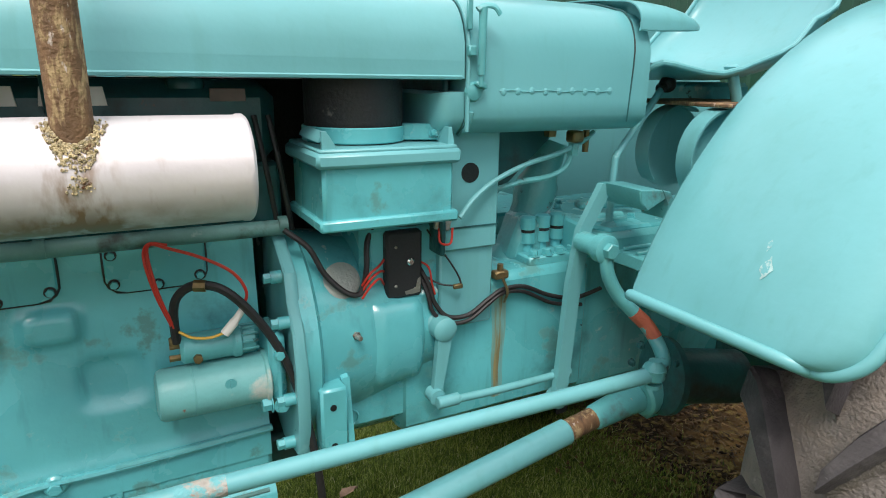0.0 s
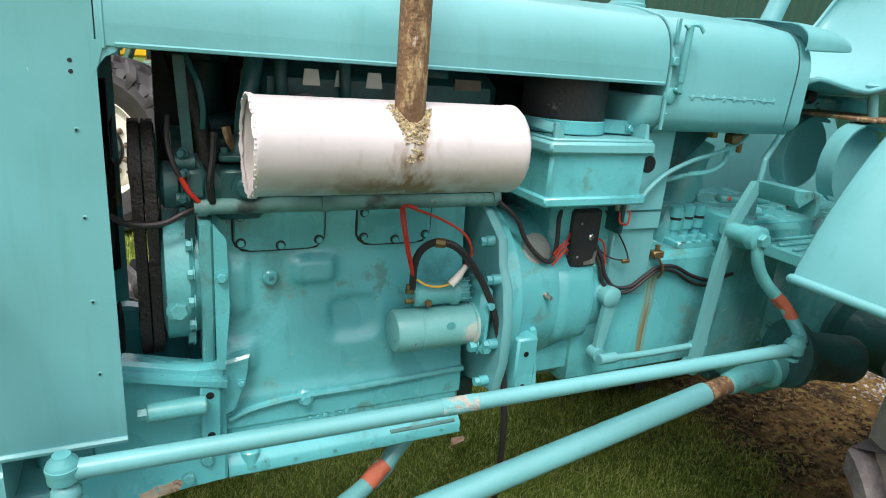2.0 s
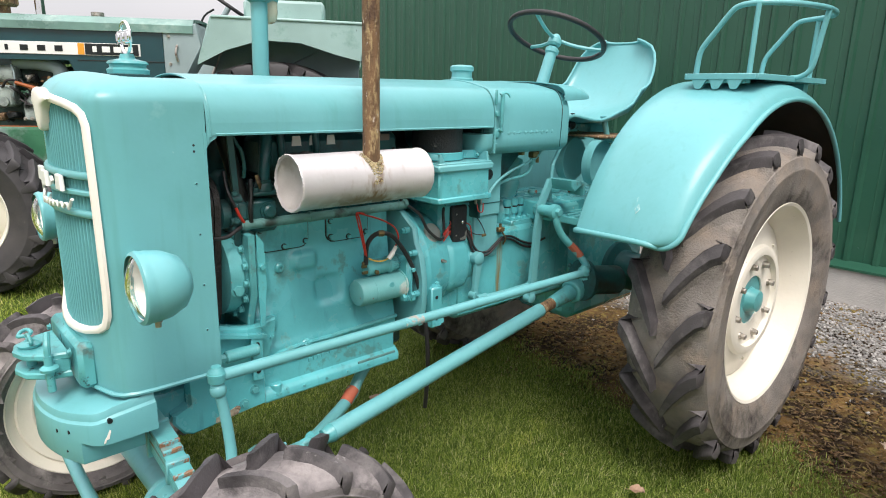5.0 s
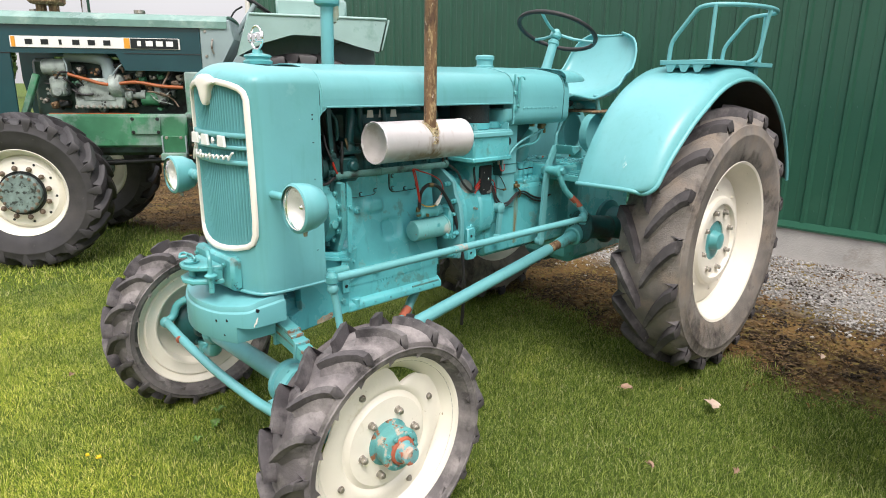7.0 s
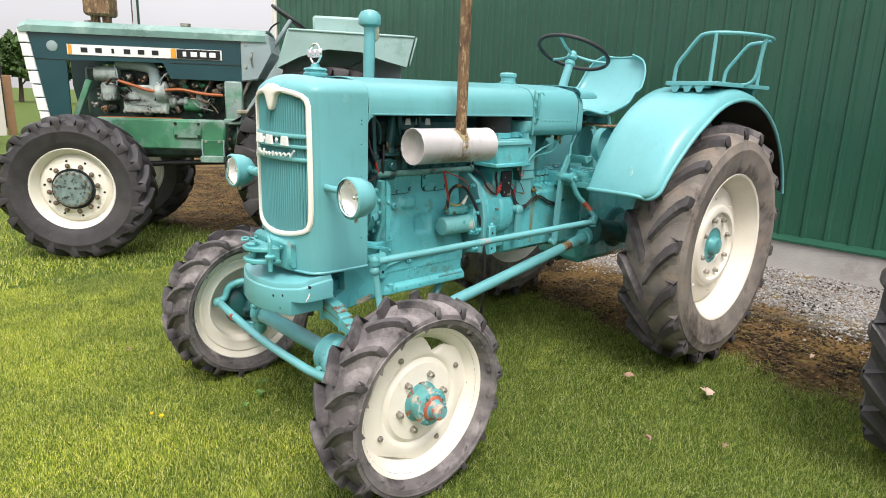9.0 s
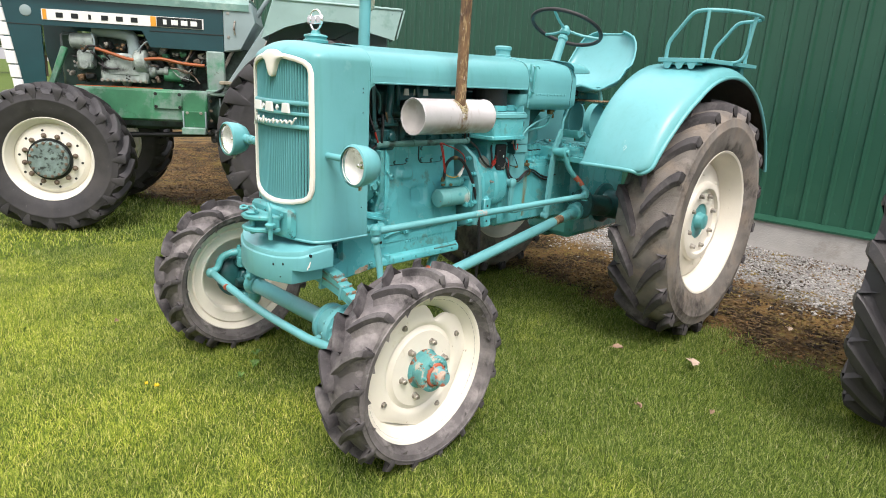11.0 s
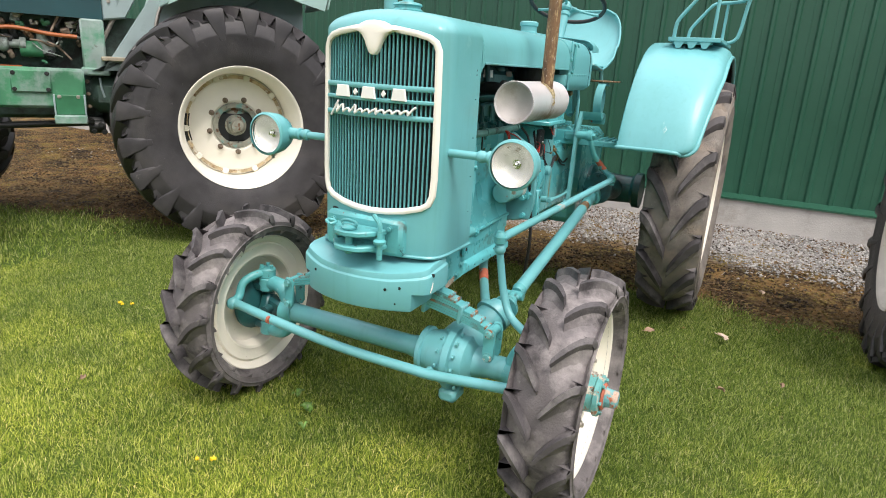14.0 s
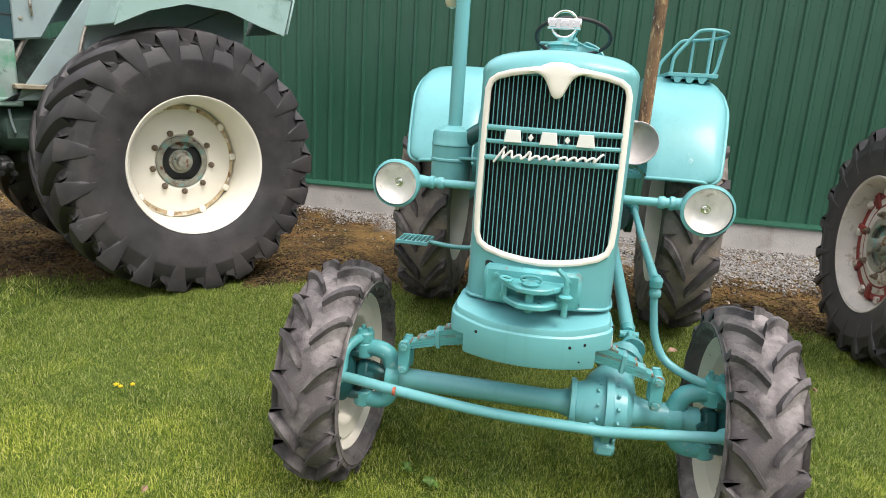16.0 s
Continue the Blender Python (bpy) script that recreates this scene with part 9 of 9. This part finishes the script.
    part("side_panel", Shape().prism([(-1.0, 1.0), (-1.0, 1.45), (-0.80, 1.56), (-0.40, 1.56), (-0.34, 1.30), (-0.34, 0.95)], "y", 0.73, 0.76, 0.006), green_grimy, green, "grimy dark green side panel below the cowl")
    b = Shape().box((-0.35, 1.05, 1.0), (1.1, 0.62, 0.55), 0.06)
    b.box((-0.10, 1.05, 0.80), (0.75, 1.5, 0.30), 0.05)
    part("transmission", b, engine_dark, green, "greasy dark transmission case")
    pf = Shape().box((-0.62, 0.78, 1.26), (0.52, 0.56, 0.03), 0.006)
    part("platform", pf, material("rusty_platform", (0.30, 0.27, 0.20), 0.7, vary=0.3, scale=12, bump=0.03, spots=[(RUST, 10, 0.55, 0.7, 0.8)]), green, "worn driver platform")
    part("inner_fender", Shape().prism([(-0.95, 1.17), (-0.88, 1.17), (-0.36, 1.96), (0.62, 1.94), (0.62, 1.2), (-0.3, 1.2)], "y", 0.60, 0.57, 0.006), grey_paint, green, "pale grey inner fender panel")
    rail = Shape().tube([(-0.92, 0.66, 1.25), (-0.80, 0.66, 1.50), (-0.60, 0.66, 1.85)], 0.016, 8, 2).tube([(-0.55, 0.55, 1.30), (-0.48, 0.55, 1.60), (-0.35, 0.55, 1.90)], 0.012, 8, 2)
    part("hand_rail", rail, steel, green, "dull steel rail")
    for y, o in ((0.0, -1), (2.10, 1)):
        f = Shape()
        poly = [(-0.47, 1.64), (-0.36, 1.95), (0.68, 1.935), (0.62, 1.69), (0.45, 1.73), (0.22, 1.80), (-0.05, 1.81), (-0.28, 1.74)]
        f.prism(poly, "y", y, y - o * 0.012, 0.004)
        fd = part("fender", f, green_pale, green, "pale green flat-topped fender")
        part("fender_top", Shape().box((0.16, y - o * 0.29, 1.945), (1.05, 0.60, 0.022), 0.008, (0, 0.8, 0)), green_pale, fd)
        part("fender_rear", Shape().box((0.67, y - o * 0.29, 1.82), (0.014, 0.58, 0.24), 0.004, (0, 14, 0)), green_pale, fd)
        part("fender_front", Shape().box((-0.415, y - o * 0.29, 1.80), (0.014, 0.58, 0.32), 0.004, (0, 18, 0)), green_pale, fd)
    part("fender_panel", Shape().box((0.10, 0.30, 2.02), (0.55, 0.30, 0.14), 0.02), green_pale, green)
    sw = Vector((-0.42, 1.05, 2.14))
    ax = Vector((0.55, 0, 0.83)).normalized()
    u, w = Vector((0, 1, 0)), ax.cross(Vector((0, 1, 0)))
    s = Shape()
    rows = []
    for i in range(32):
        d = u * math.cos(2 * math.pi * i / 32) + w * math.sin(2 * math.pi * i / 32)
        rows.append([sw + ax * 0.014 * math.sin(q) + d * (0.21 + 0.014 * math.cos(q)) for q in [2 * math.pi * k / 8 for k in range(8)]])
    s.loft(rows + rows[:1], True, (False, False))
    st = part("steering_wheel", s, black_plastic, green, "black steering wheel")
    for k in range(3):
        d = u * math.cos(2.1 * k) + w * math.sin(2.1 * k)
        part("spoke", Shape().tube([sw, sw + d * 0.2], 0.008, 6, 1), engine_dark, st)
    part("steering_column", Shape().cyl(sw, sw - ax * 0.35, 0.022, n=12), grey_paint, st)
    part("throttle_lever", Shape().tube([(-0.66, 0.95, 1.93), (-0.60, 0.95, 2.05), (-0.52, 0.93, 2.10)], 0.008, 8, 3), engine_dark, green)
    a = Shape().box((-2.2, 1.05, 0.60), (0.18, 1.4, 0.16), 0.04).box((-2.2, 1.05, 0.78), (0.3, 0.4, 0.25), 0.04)
    part("front_axle", a, engine_dark, green, "dark driven front axle")
    part("rear_axle", Shape().cyl((0, 0.42, 0.815), (0, 1.68, 0.815), 0.11, n=20), engine_dark, green, "dark rear axle")
    part("drag_link", Shape().cyl((-2.1, 0.66, 0.745), (-0.95, 0.72, 0.785), 0.025, n=14), engine_dark, green, "black drag link")


build_green_tractor()

# ---- the red tractor's wheel on the other side ----
red = thing("tractor", pose(2.149, -2.0, 0), "old red tractor with rusty white rear wheel", "tractor")
rw = big_wheel(red, "rear_wheel", pose(0, 0, 0.655), 0.715, 0.34, 0.410, 0.29, 0.10, 20, 0.28, 0.036, 1, red_paint, white_rusty, rubber_black, 6)
for i in range(8):
    a = 2 * math.pi * (i + 0.2) / 8
    part("rim_lug", Shape().box((-0.30 * math.cos(a), 0.055, -0.30 * math.sin(a)), (0.10, 0.03, 0.05), 0.008, (0, -math.degrees(a), 0)), red_paint, rw, "red cast rim lug")
part("cast_centre", turned([(0.345, 0.03), (0.33, 0.06), (0.27, 0.055), (0.16, 0.07), (0.16, 0.05), (0.27, 0.035), (0.33, 0.03), (0.345, 0.03)], 40), red_paint, rw, "faded red cast wheel centre")
part("axle_housing", Shape().lathe([(0.12, 0), (0.10, 0.05), (0.09, 0.5), (0.16, 0.6)], (0, -0.10, 0.655), (0, -2, 0.655), 22), red_paint, red, "red axle housing")

# ---- far things ----


def build_far():
    m = pose(0.25, 9.7, 0, 0, 0, -30)
    b = tagged(new("board", Shape().box((0, 0, 0.30), (0.75, 0.03, 1.85), 0.005, (3, 0, 0)).mesh("board", board_mat)), "pale grey board leaning upright on the grass", "board")
    b.matrix_basis = pose(1.62, 20.0, 0.55, 0, 0, -8)
    b2 = tagged(new("board", Shape().box((0, 0, 0.25), (0.22, 0.05, 1.75), 0.005, (3, 0, 0)).mesh("board", board_brown)), "narrow brown board leaning upright", "board")
    b2.matrix_basis = pose(2.16, 20.1, 0.55, 0, 0, -8)
    y = thing("loader", pose(0.25, 17.2, 0, 0, 0, -12), "yellow farm machine with yellow wheels on grass", "machine")
    body = Shape().box((0, 0, 0.95), (1.6, 0.9, 0.5), 0.06).box((-0.3, 0, 1.35), (0.8, 0.8, 0.4), 0.05).box((0.45, -0.3, 1.55), (0.08, 0.08, 0.9), 0.01, (0, 25, 0))
    part("body", body, yellow_paint, y)
    part("seat", Shape().box((0.1, 0, 1.3), (0.3, 0.35, 0.3), 0.05), engine_dark, y)
    part("engine", Shape().box((-0.5, -0.46, 1.0), (0.5, 0.06, 0.3), 0.03), engine_dark, y)
    part("boom", Shape().box((-0.5, -0.2, 1.9), (1.1, 0.12, 0.14), 0.02, (0, 35, 0)), yellow_paint, y)
    for x in (-0.6, 0.72):
        w = part("wheel", turned([(0.28, -0.08), (0.29, -0.11), (0.25, -0.10), (0.10, -0.06), (0.02, -0.06), (0.02, 0.0), (0.25, 0.06), (0.29, 0.10), (0.28, -0.08)], 32), yellow_paint, y)
        w.matrix_basis = pose(x, -0.5, 0.37)
        part("tyre", turned([(0.28, -0.11), (0.38, -0.13), (0.42, -0.08), (0.42, 0.08), (0.38, 0.13), (0.28, 0.11), (0.28, -0.11)], 36), rubber_black, w)
    t = single("marquee", Shape().prism([(-3, 1.0), (-3, 2.0), (0, 2.9), (3, 2.0), (3, 1.0)], "y", 24, 28, 0.02), blue_tarp, "blue tarpaulin shelter far across the field", "shelter")
    t.location = (3.4, 26, -0.2)
    part("shelter_pole", Shape().cyl((-2.9, 24.1, 0), (-2.9, 24.1, 1.1), 0.04).cyl((2.9, 24.1, 0), (2.9, 24.1, 1.1), 0.04).cyl((2.9, 27.9, 0), (2.9, 27.9, 1.1), 0.04).cyl((-2.9, 27.9, 0), (-2.9, 27.9, 1.1), 0.04), steel, t)
    pole = single("post", Shape().cyl((0, 0, G0), (0, 0, 2.6), 0.05, n=12), engine_dark, "dark thin post standing on the lawn", "post")
    pole.location = (2.6, 24, 0)
    rnd = random.Random(3)
    for k in range(9):
        cx, cy, h = -14 + 4.6 * k + rnd.uniform(-1, 1), 62 + rnd.uniform(-6, 8), rnd.uniform(4.6, 6.4)
        tr = thing("tree", pose(cx, cy, 0), "leafy green tree in the distance", "tree", "distant trees")
        tk = Shape().tube([(0, 0, -0.1), (0.1, 0, h * 0.3), (0.0, 0.1, h * 0.7)], lambda q: 0.22 - 0.15 * q, 8, 3)
        for i in range(5):
            a = rnd.uniform(0, 6.28)
            tk.tube([(0.05, 0, h * (0.25 + 0.08 * i)), (math.cos(a) * 0.9, math.sin(a) * 0.9, h * (0.42 + 0.09 * i))], lambda q: 0.08 - 0.05 * q, 6, 1)
        part("trunk", tk, bark, tr)
        vs, fs = [], []
        for i in range(3200):
            a, el = rnd.uniform(0, 6.28), rnd.uniform(-0.75, 1.5)
            rr = rnd.uniform(0.55, 1.0) * (1 + 0.25 * math.sin(3 * a + k) + 0.2 * math.sin(5 * el + 2 * a))
            p = Vector((math.cos(a) * math.cos(el) * rr * h * 0.36, math.sin(a) * math.cos(el) * rr * h * 0.36, h * 0.62 + math.sin(el) * rr * h * 0.36))
            d = Vector((rnd.gauss(0, 1), rnd.gauss(0, 1), rnd.gauss(0, 0.7))).normalized()
            u = d.orthogonal().normalized() * rnd.uniform(0.16, 0.36)
            w = d.cross(u) * 0.7
            o = len(vs)
            vs += [p - u, p + w, p + u, p - w]
            fs.append((o, o + 1, o + 2, o + 3))
        part("crown", Shape().add(vs, fs), tree_leaf, tr)


build_far()


# ---- grass, gravel, leaves ----
def scatter_mesh(name, verts, sizes, mat):
    """A mesh from arrays: verts (n, k, 3) and the faces of one piece."""
    n, k, _ = verts.shape
    me = bpy.data.meshes.new(name)
    me.vertices.add(n * k)
    me.vertices.foreach_set("co", verts.astype(np.float32).ravel())
    corner = np.concatenate([np.array(f) for f in sizes])
    lens = np.array([len(f) for f in sizes])
    loops = (np.arange(n)[:, None] * k + corner[None, :]).ravel().astype(np.int32)
    me.loops.add(len(loops))
    me.loops.foreach_set("vertex_index", loops)
    me.polygons.add(n * len(sizes))
    totals = np.tile(lens, n)
    starts = np.concatenate([[0], np.cumsum(totals)[:-1]])
    me.polygons.foreach_set("loop_start", starts.astype(np.int32))
    me.polygons.foreach_set("loop_total", totals.astype(np.int32))
    me.materials.append(mat)
    me.update(calc_edges=True)
    return me


rng = np.random.default_rng(11)


def lawn_edge(y):
    return 2.36 - 0.30 * np.clip(y - 0.9, 0, 4.4) + 0.35 * np.maximum(0, y - 6.0) + 0.07 * np.sin(y * 5.1) + 0.05 * np.sin(y * 11.3 + 1) + 0.04 * np.sin(y * 23.7)


def wave(x, y, seed):
    """Smooth uneven field between -1 and 1."""
    g = np.random.default_rng(seed)
    out = np.zeros_like(x)
    for k in range(7):
        a, f, ph = g.uniform(0, 6.28), 1.0 + 0.9 * g.random(), g.uniform(0, 6.28)
        out += np.sin(f * (x * np.cos(a) + y * np.sin(a)) + ph + 1.3 * np.sin(0.7 * f * (y * np.cos(a) - x * np.sin(a)) + 2 * ph))
    return out / 4.0


def blades(name, count, x0, x1, y0, y1, h0, h1, w0, w1, label, plain=False):
    """Blades in tufts that lean together. plain: a single narrow triangle each."""
    x, y = rng.uniform(x0, x1, count), rng.uniform(y0, y1, count)
    keep = x < lawn_edge(y) + rng.normal(0, 0.07, count) + rng.exponential(0.04, count)
    x, y = x[keep], y[keep]
    n = len(x)
    tuft = np.clip(0.5 + 0.5 * wave(x * 22, y * 22, 5), 0, 1)
    patch = np.clip(0.5 + 0.5 * wave(x * 3.2, y * 3.2, 6), 0, 1)
    h = rng.uniform(h0, h1, n) * (0.45 + 0.55 * tuft + 0.3 * patch)
    w = rng.uniform(w0, w1, n)
    a = rng.uniform(0, 2 * np.pi, n)
    lean = np.abs(rng.normal(0.55, 0.55, n)) * h
    la = np.pi * (wave(x * 15, y * 15, 7) + 0.6 * wave(x * 5, y * 5, 8)) + rng.normal(0, 1.7, n)
    dx, dy = np.cos(la) * lean, np.sin(la) * lean
    wx, wy = np.cos(a) * w / 2, np.sin(a) * w / 2
    z = np.full(n, G0 + 0.004)
    shape = ((0, -1), (0, 1), (1, 0)) if plain else ((0, -1), (0, 1), (0.55, -0.8), (0.55, 0.8), (1, 0))
    v = np.zeros((n, len(shape), 3))
    for k, (t, q) in enumerate(shape):
        v[:, k, 0] = x + dx * t * t + wx * q
        v[:, k, 1] = y + dy * t * t + wy * q
        v[:, k, 2] = z + h * t * (1 - 0.22 * t * np.minimum(1.4, lean / h))
    me = scatter_mesh(name, v, [(0, 1, 2)] if plain else [(0, 1, 3, 2), (2, 3, 4)], grass_mat)
    tagged(new(name, me), label, "grass", kind="stuff")


blades("lawn_grass", 300000, -1.5, 2.75, -2.4, 3.0, 0.022, 0.042, 0.0016, 0.0034, "short bright green lawn grass")
blades("lawn_undergrowth", 560000, -1.5, 2.75, -2.4, 3.0, 0.014, 0.034, 0.0020, 0.0042, "dense short lawn grass between the longer blades", True)
blades("lawn_grass_far", 150000, -3.6, 3.0, 3.0, 11.0, 0.035, 0.07, 0.005, 0.010, "short bright green lawn grass farther off", True)
blades("lawn_grass_outer", 120000, -4.2, -1.5, -4.2, 3.0, 0.025, 0.05, 0.003, 0.006, "short green lawn grass in the open", True)
blades("lawn_grass_corner", 70000, -1.5, 1.0, -4.2, -2.4, 0.025, 0.05, 0.003, 0.006, "short green lawn grass in the open", True)
blades("lawn_grass_side", 60000, 1.0, 2.75, -4.2, -2.4, 0.032, 0.066, 0.003, 0.005, "short bright green lawn grass by the red tractor", True)


def stones(name, count, x0, x1, y0, y1, s0, s1, mat, label, fade, tilt=0.0):
    x, y = rng.uniform(x0, x1, count), rng.uniform(y0, y1, count)
    keep = rng.uniform(0, 1, count) < np.clip((x + 0.15 * np.sin(y * 3) + 0.1 * np.sin(y * 9) - tilt * np.maximum(0, y - 0.9) - fade[0]) / (fade[1] - fade[0]), 0.015, 1)
    x, y = x[keep], y[keep]
    n = len(x)
    s = rng.uniform(s0, s1, n)
    base = np.array([(1, 0, 0), (0.1, 1, 0.1), (-1, 0.1, 0), (0, -1, 0.1), (0.1, 0.1, 0.75), (0, 0, -0.6)])
    v = base[None] * s[:, None, None] * rng.uniform(0.6, 1.3, (n, 6, 1)) * rng.uniform(0.6, 1.1, (n, 1, 3))
    a = rng.uniform(0, 6.28, n)
    c, q = np.cos(a)[:, None], np.sin(a)[:, None]
    vx, vy = v[..., 0] * c - v[..., 1] * q, v[..., 0] * q + v[..., 1] * c
    v = np.stack([vx + x[:, None], vy + y[:, None], v[..., 2] + G0 + s[:, None] * 0.35], -1)
    me = scatter_mesh(name, v, [(0, 1, 4), (1, 2, 4), (2, 3, 4), (3, 0, 4), (1, 0, 5), (2, 1, 5), (3, 2, 5), (0, 3, 5)], mat)
    tagged(new(name, me), label, "gravel", kind="stuff")


crumb = material("mossy_earth_crumbs", (0.110, 0.064, 0.028), 0.95, vary=0.35, scale=10, bump=0.05, island=0.6, spots=[((0.21, 0.155, 0.045), 2.2, 0.50, 0.6, 0.95), ((0.024, 0.015, 0.009), 2.6, 0.50, 0.60, 0.9), ((0.25, 0.14, 0.05), 6.0, 0.58, 0.65, 0.95)])
stones("gravel", 52000, 3.2, 5.1, -4.2, 7.5, 0.007, 0.019, stone_mat, "loose grey crushed gravel", (3.5, 3.95), 0.69)


def twigs(name, count, label):
    """Bits of straw and twig over the bare earth."""
    y = rng.uniform(-3.2, 9.5, count)
    x = lawn_edge(y) + 0.05 + np.abs(rng.normal(0, 0.75, count))
    a, ln = rng.uniform(0, 6.28, count), rng.uniform(0.012, 0.05, count)
    dx, dy, w = np.cos(a) * ln, np.sin(a) * ln, rng.uniform(0.0012, 0.003, count)
    z0 = G0 + rng.uniform(0.008, 0.02, count)
    v = np.zeros((count, 4, 3))
    for k, (t, q) in enumerate(((-0.5, -1), (0.5, -0.6), (0.5, 0.6), (-0.5, 1))):
        v[:, k, 0], v[:, k, 1] = x + dx * t - np.sin(a) * w * q, y + dy * t + np.cos(a) * w * q
        v[:, k, 2] = z0 + rng.uniform(0, 0.008, count)
    me = scatter_mesh(name, v, [(0, 1, 2, 3)], straw_mat)
    tagged(new(name, me), label, "straw", kind="stuff")


straw_mat = material("dry_straw_bits", (0.11, 0.072, 0.034), 0.9, vary=0.4, scale=10, bump=0.0, island=0.7)
twigs("straw_bits", 19000, "dry straw and twig bits on bare earth")
stones("earth_crumbs", 64000, 0.9, 5.1, -3.6, 9.5, 0.004, 0.017, crumb, "mossy brown earth crumbs", (2.2, 2.5), -0.28)


def leaf(x, y, size, turn, tilt, mat, label):
    rows = []
    for i in range(7):
        t = i / 6
        w = size * 0.42 * math.sin(math.pi * min(1, 0.08 + 0.92 * t)) ** 0.8 * (1 + 0.18 * math.sin(i * 2.4))
        rows.append([(size * (t - 0.5), w * q, 0.012 * abs(q) + 0.006 * math.sin(3 * t + q)) for q in (-1, -0.5, 0, 0.5, 1)])
    s = Shape().sheet(rows, 0.0008)
    s.tube([(size * 0.5, 0, 0.004), (size * 0.8, 0.006, 0.008)], 0.0014, 6, 1)
    ob = single("fallen_leaf", s, mat, label, "leaf", "fallen leaves")
    ob.matrix_basis = pose(x, y, 0.004, tilt, 6, turn)


pale_leaf = material("pale_dry_leaf", (0.55, 0.42, 0.33), 0.7, vary=0.2, scale=30, bump=0.04)
for x, y, s, r, tl, m, lb in ((1.822, -1.124, 0.085, 30, 12, pale_leaf, "pale dry leaf lying on the grass"), (1.675, -0.765, 0.055, 110, -10, dry_leaf, "small brown dry leaf on the grass"),
                              (1.155, -1.167, 0.035, 60, 15, dry_leaf, "small brown dry leaf on the grass"), (1.361, -1.415, 0.03, 10, 10, dry_leaf, "small brown dry leaf on the grass"),
                              (1.355, 0.50, 0.07, 200, 20, dry_leaf, "curled brown dry leaf under the tractor"), (2.80, -1.31, 0.05, 20, 10, pale_leaf, "pale dry leaf on bare earth"),
                              (-1.02, 0.62, 0.035, 80, 10, dry_leaf, "small brown dry leaf on the grass"), (-0.28, 1.24, 0.025, 20, 30, dry_leaf, "small brown dry leaf on the grass")):
    leaf(x, y, s, r, tl, m, lb)


def dandelion(x, y, r):
    d = thing("dandelion", pose(x, y, G0), "small yellow dandelion flower in the lawn", "flower", "dandelions")
    part("stem", Shape().tube([(0, 0, 0), (0.003, 0.002, 0.03), (0, 0, 0.058)], 0.0012, 6, 3), leaf_green, d)
    s = Shape()
    for i in range(16):
        a = 2 * math.pi * i / 16
        s.loft([[(r * q * math.cos(a) - w * math.sin(a), r * q * math.sin(a) + w * math.cos(a), 0.058 + 0.003 * q * (i % 3)), (r * q * math.cos(a) + w * math.sin(a), r * q * math.sin(a) - w * math.cos(a), 0.058 + 0.003 * q * (i % 3)),
                 (r * q * math.cos(a), r * q * math.sin(a), 0.055)] for q, w in ((0.1, 0.001), (0.7, 0.0022), (1.0, 0.0008))])
    part("petals", s, petal, d)


for x, y, r in ((-0.402, 0.354, 0.011), (-0.43, 0.40, 0.007), (0.34, 1.83, 0.011), (0.363, 1.764, 0.010), (0.33, 1.80, 0.009)):
    dandelion(x, y, r)


def weed(x, y, n, size, seed):
    rnd = random.Random(seed)
    s = Shape()
    for i in range(n):
        a = rnd.uniform(0, 6.28)
        ln, w = size * rnd.uniform(0.6, 1.1), size * rnd.uniform(0.16, 0.26)
        rows = []
        for k in range(6):
            t = k / 5
            ww = w * math.sin(math.pi * (0.08 + 0.9 * t)) * (1 + 0.25 * (k % 2))
            rows.append([(x + math.cos(a) * ln * t - math.sin(a) * ww * q, y + math.sin(a) * ln * t + math.cos(a) * ww * q, G0 + 0.025 + 0.022 * math.sin(2.4 * t) + 0.004 * abs(q)) for q in (-1, 0, 1)])
        s.sheet(rows, 0.0005)
    single("weed", s, leaf_green, "broad-leaved dark green weed in the lawn", "plant", "lawn weeds")


for x, y, n, z, sd in ((0.05, 0.312, 7, 0.042, 1), (0.12, 0.42, 5, 0.034, 2), (-0.06, 0.24, 4, 0.028, 3)):
    weed(x, y, n, z, sd)
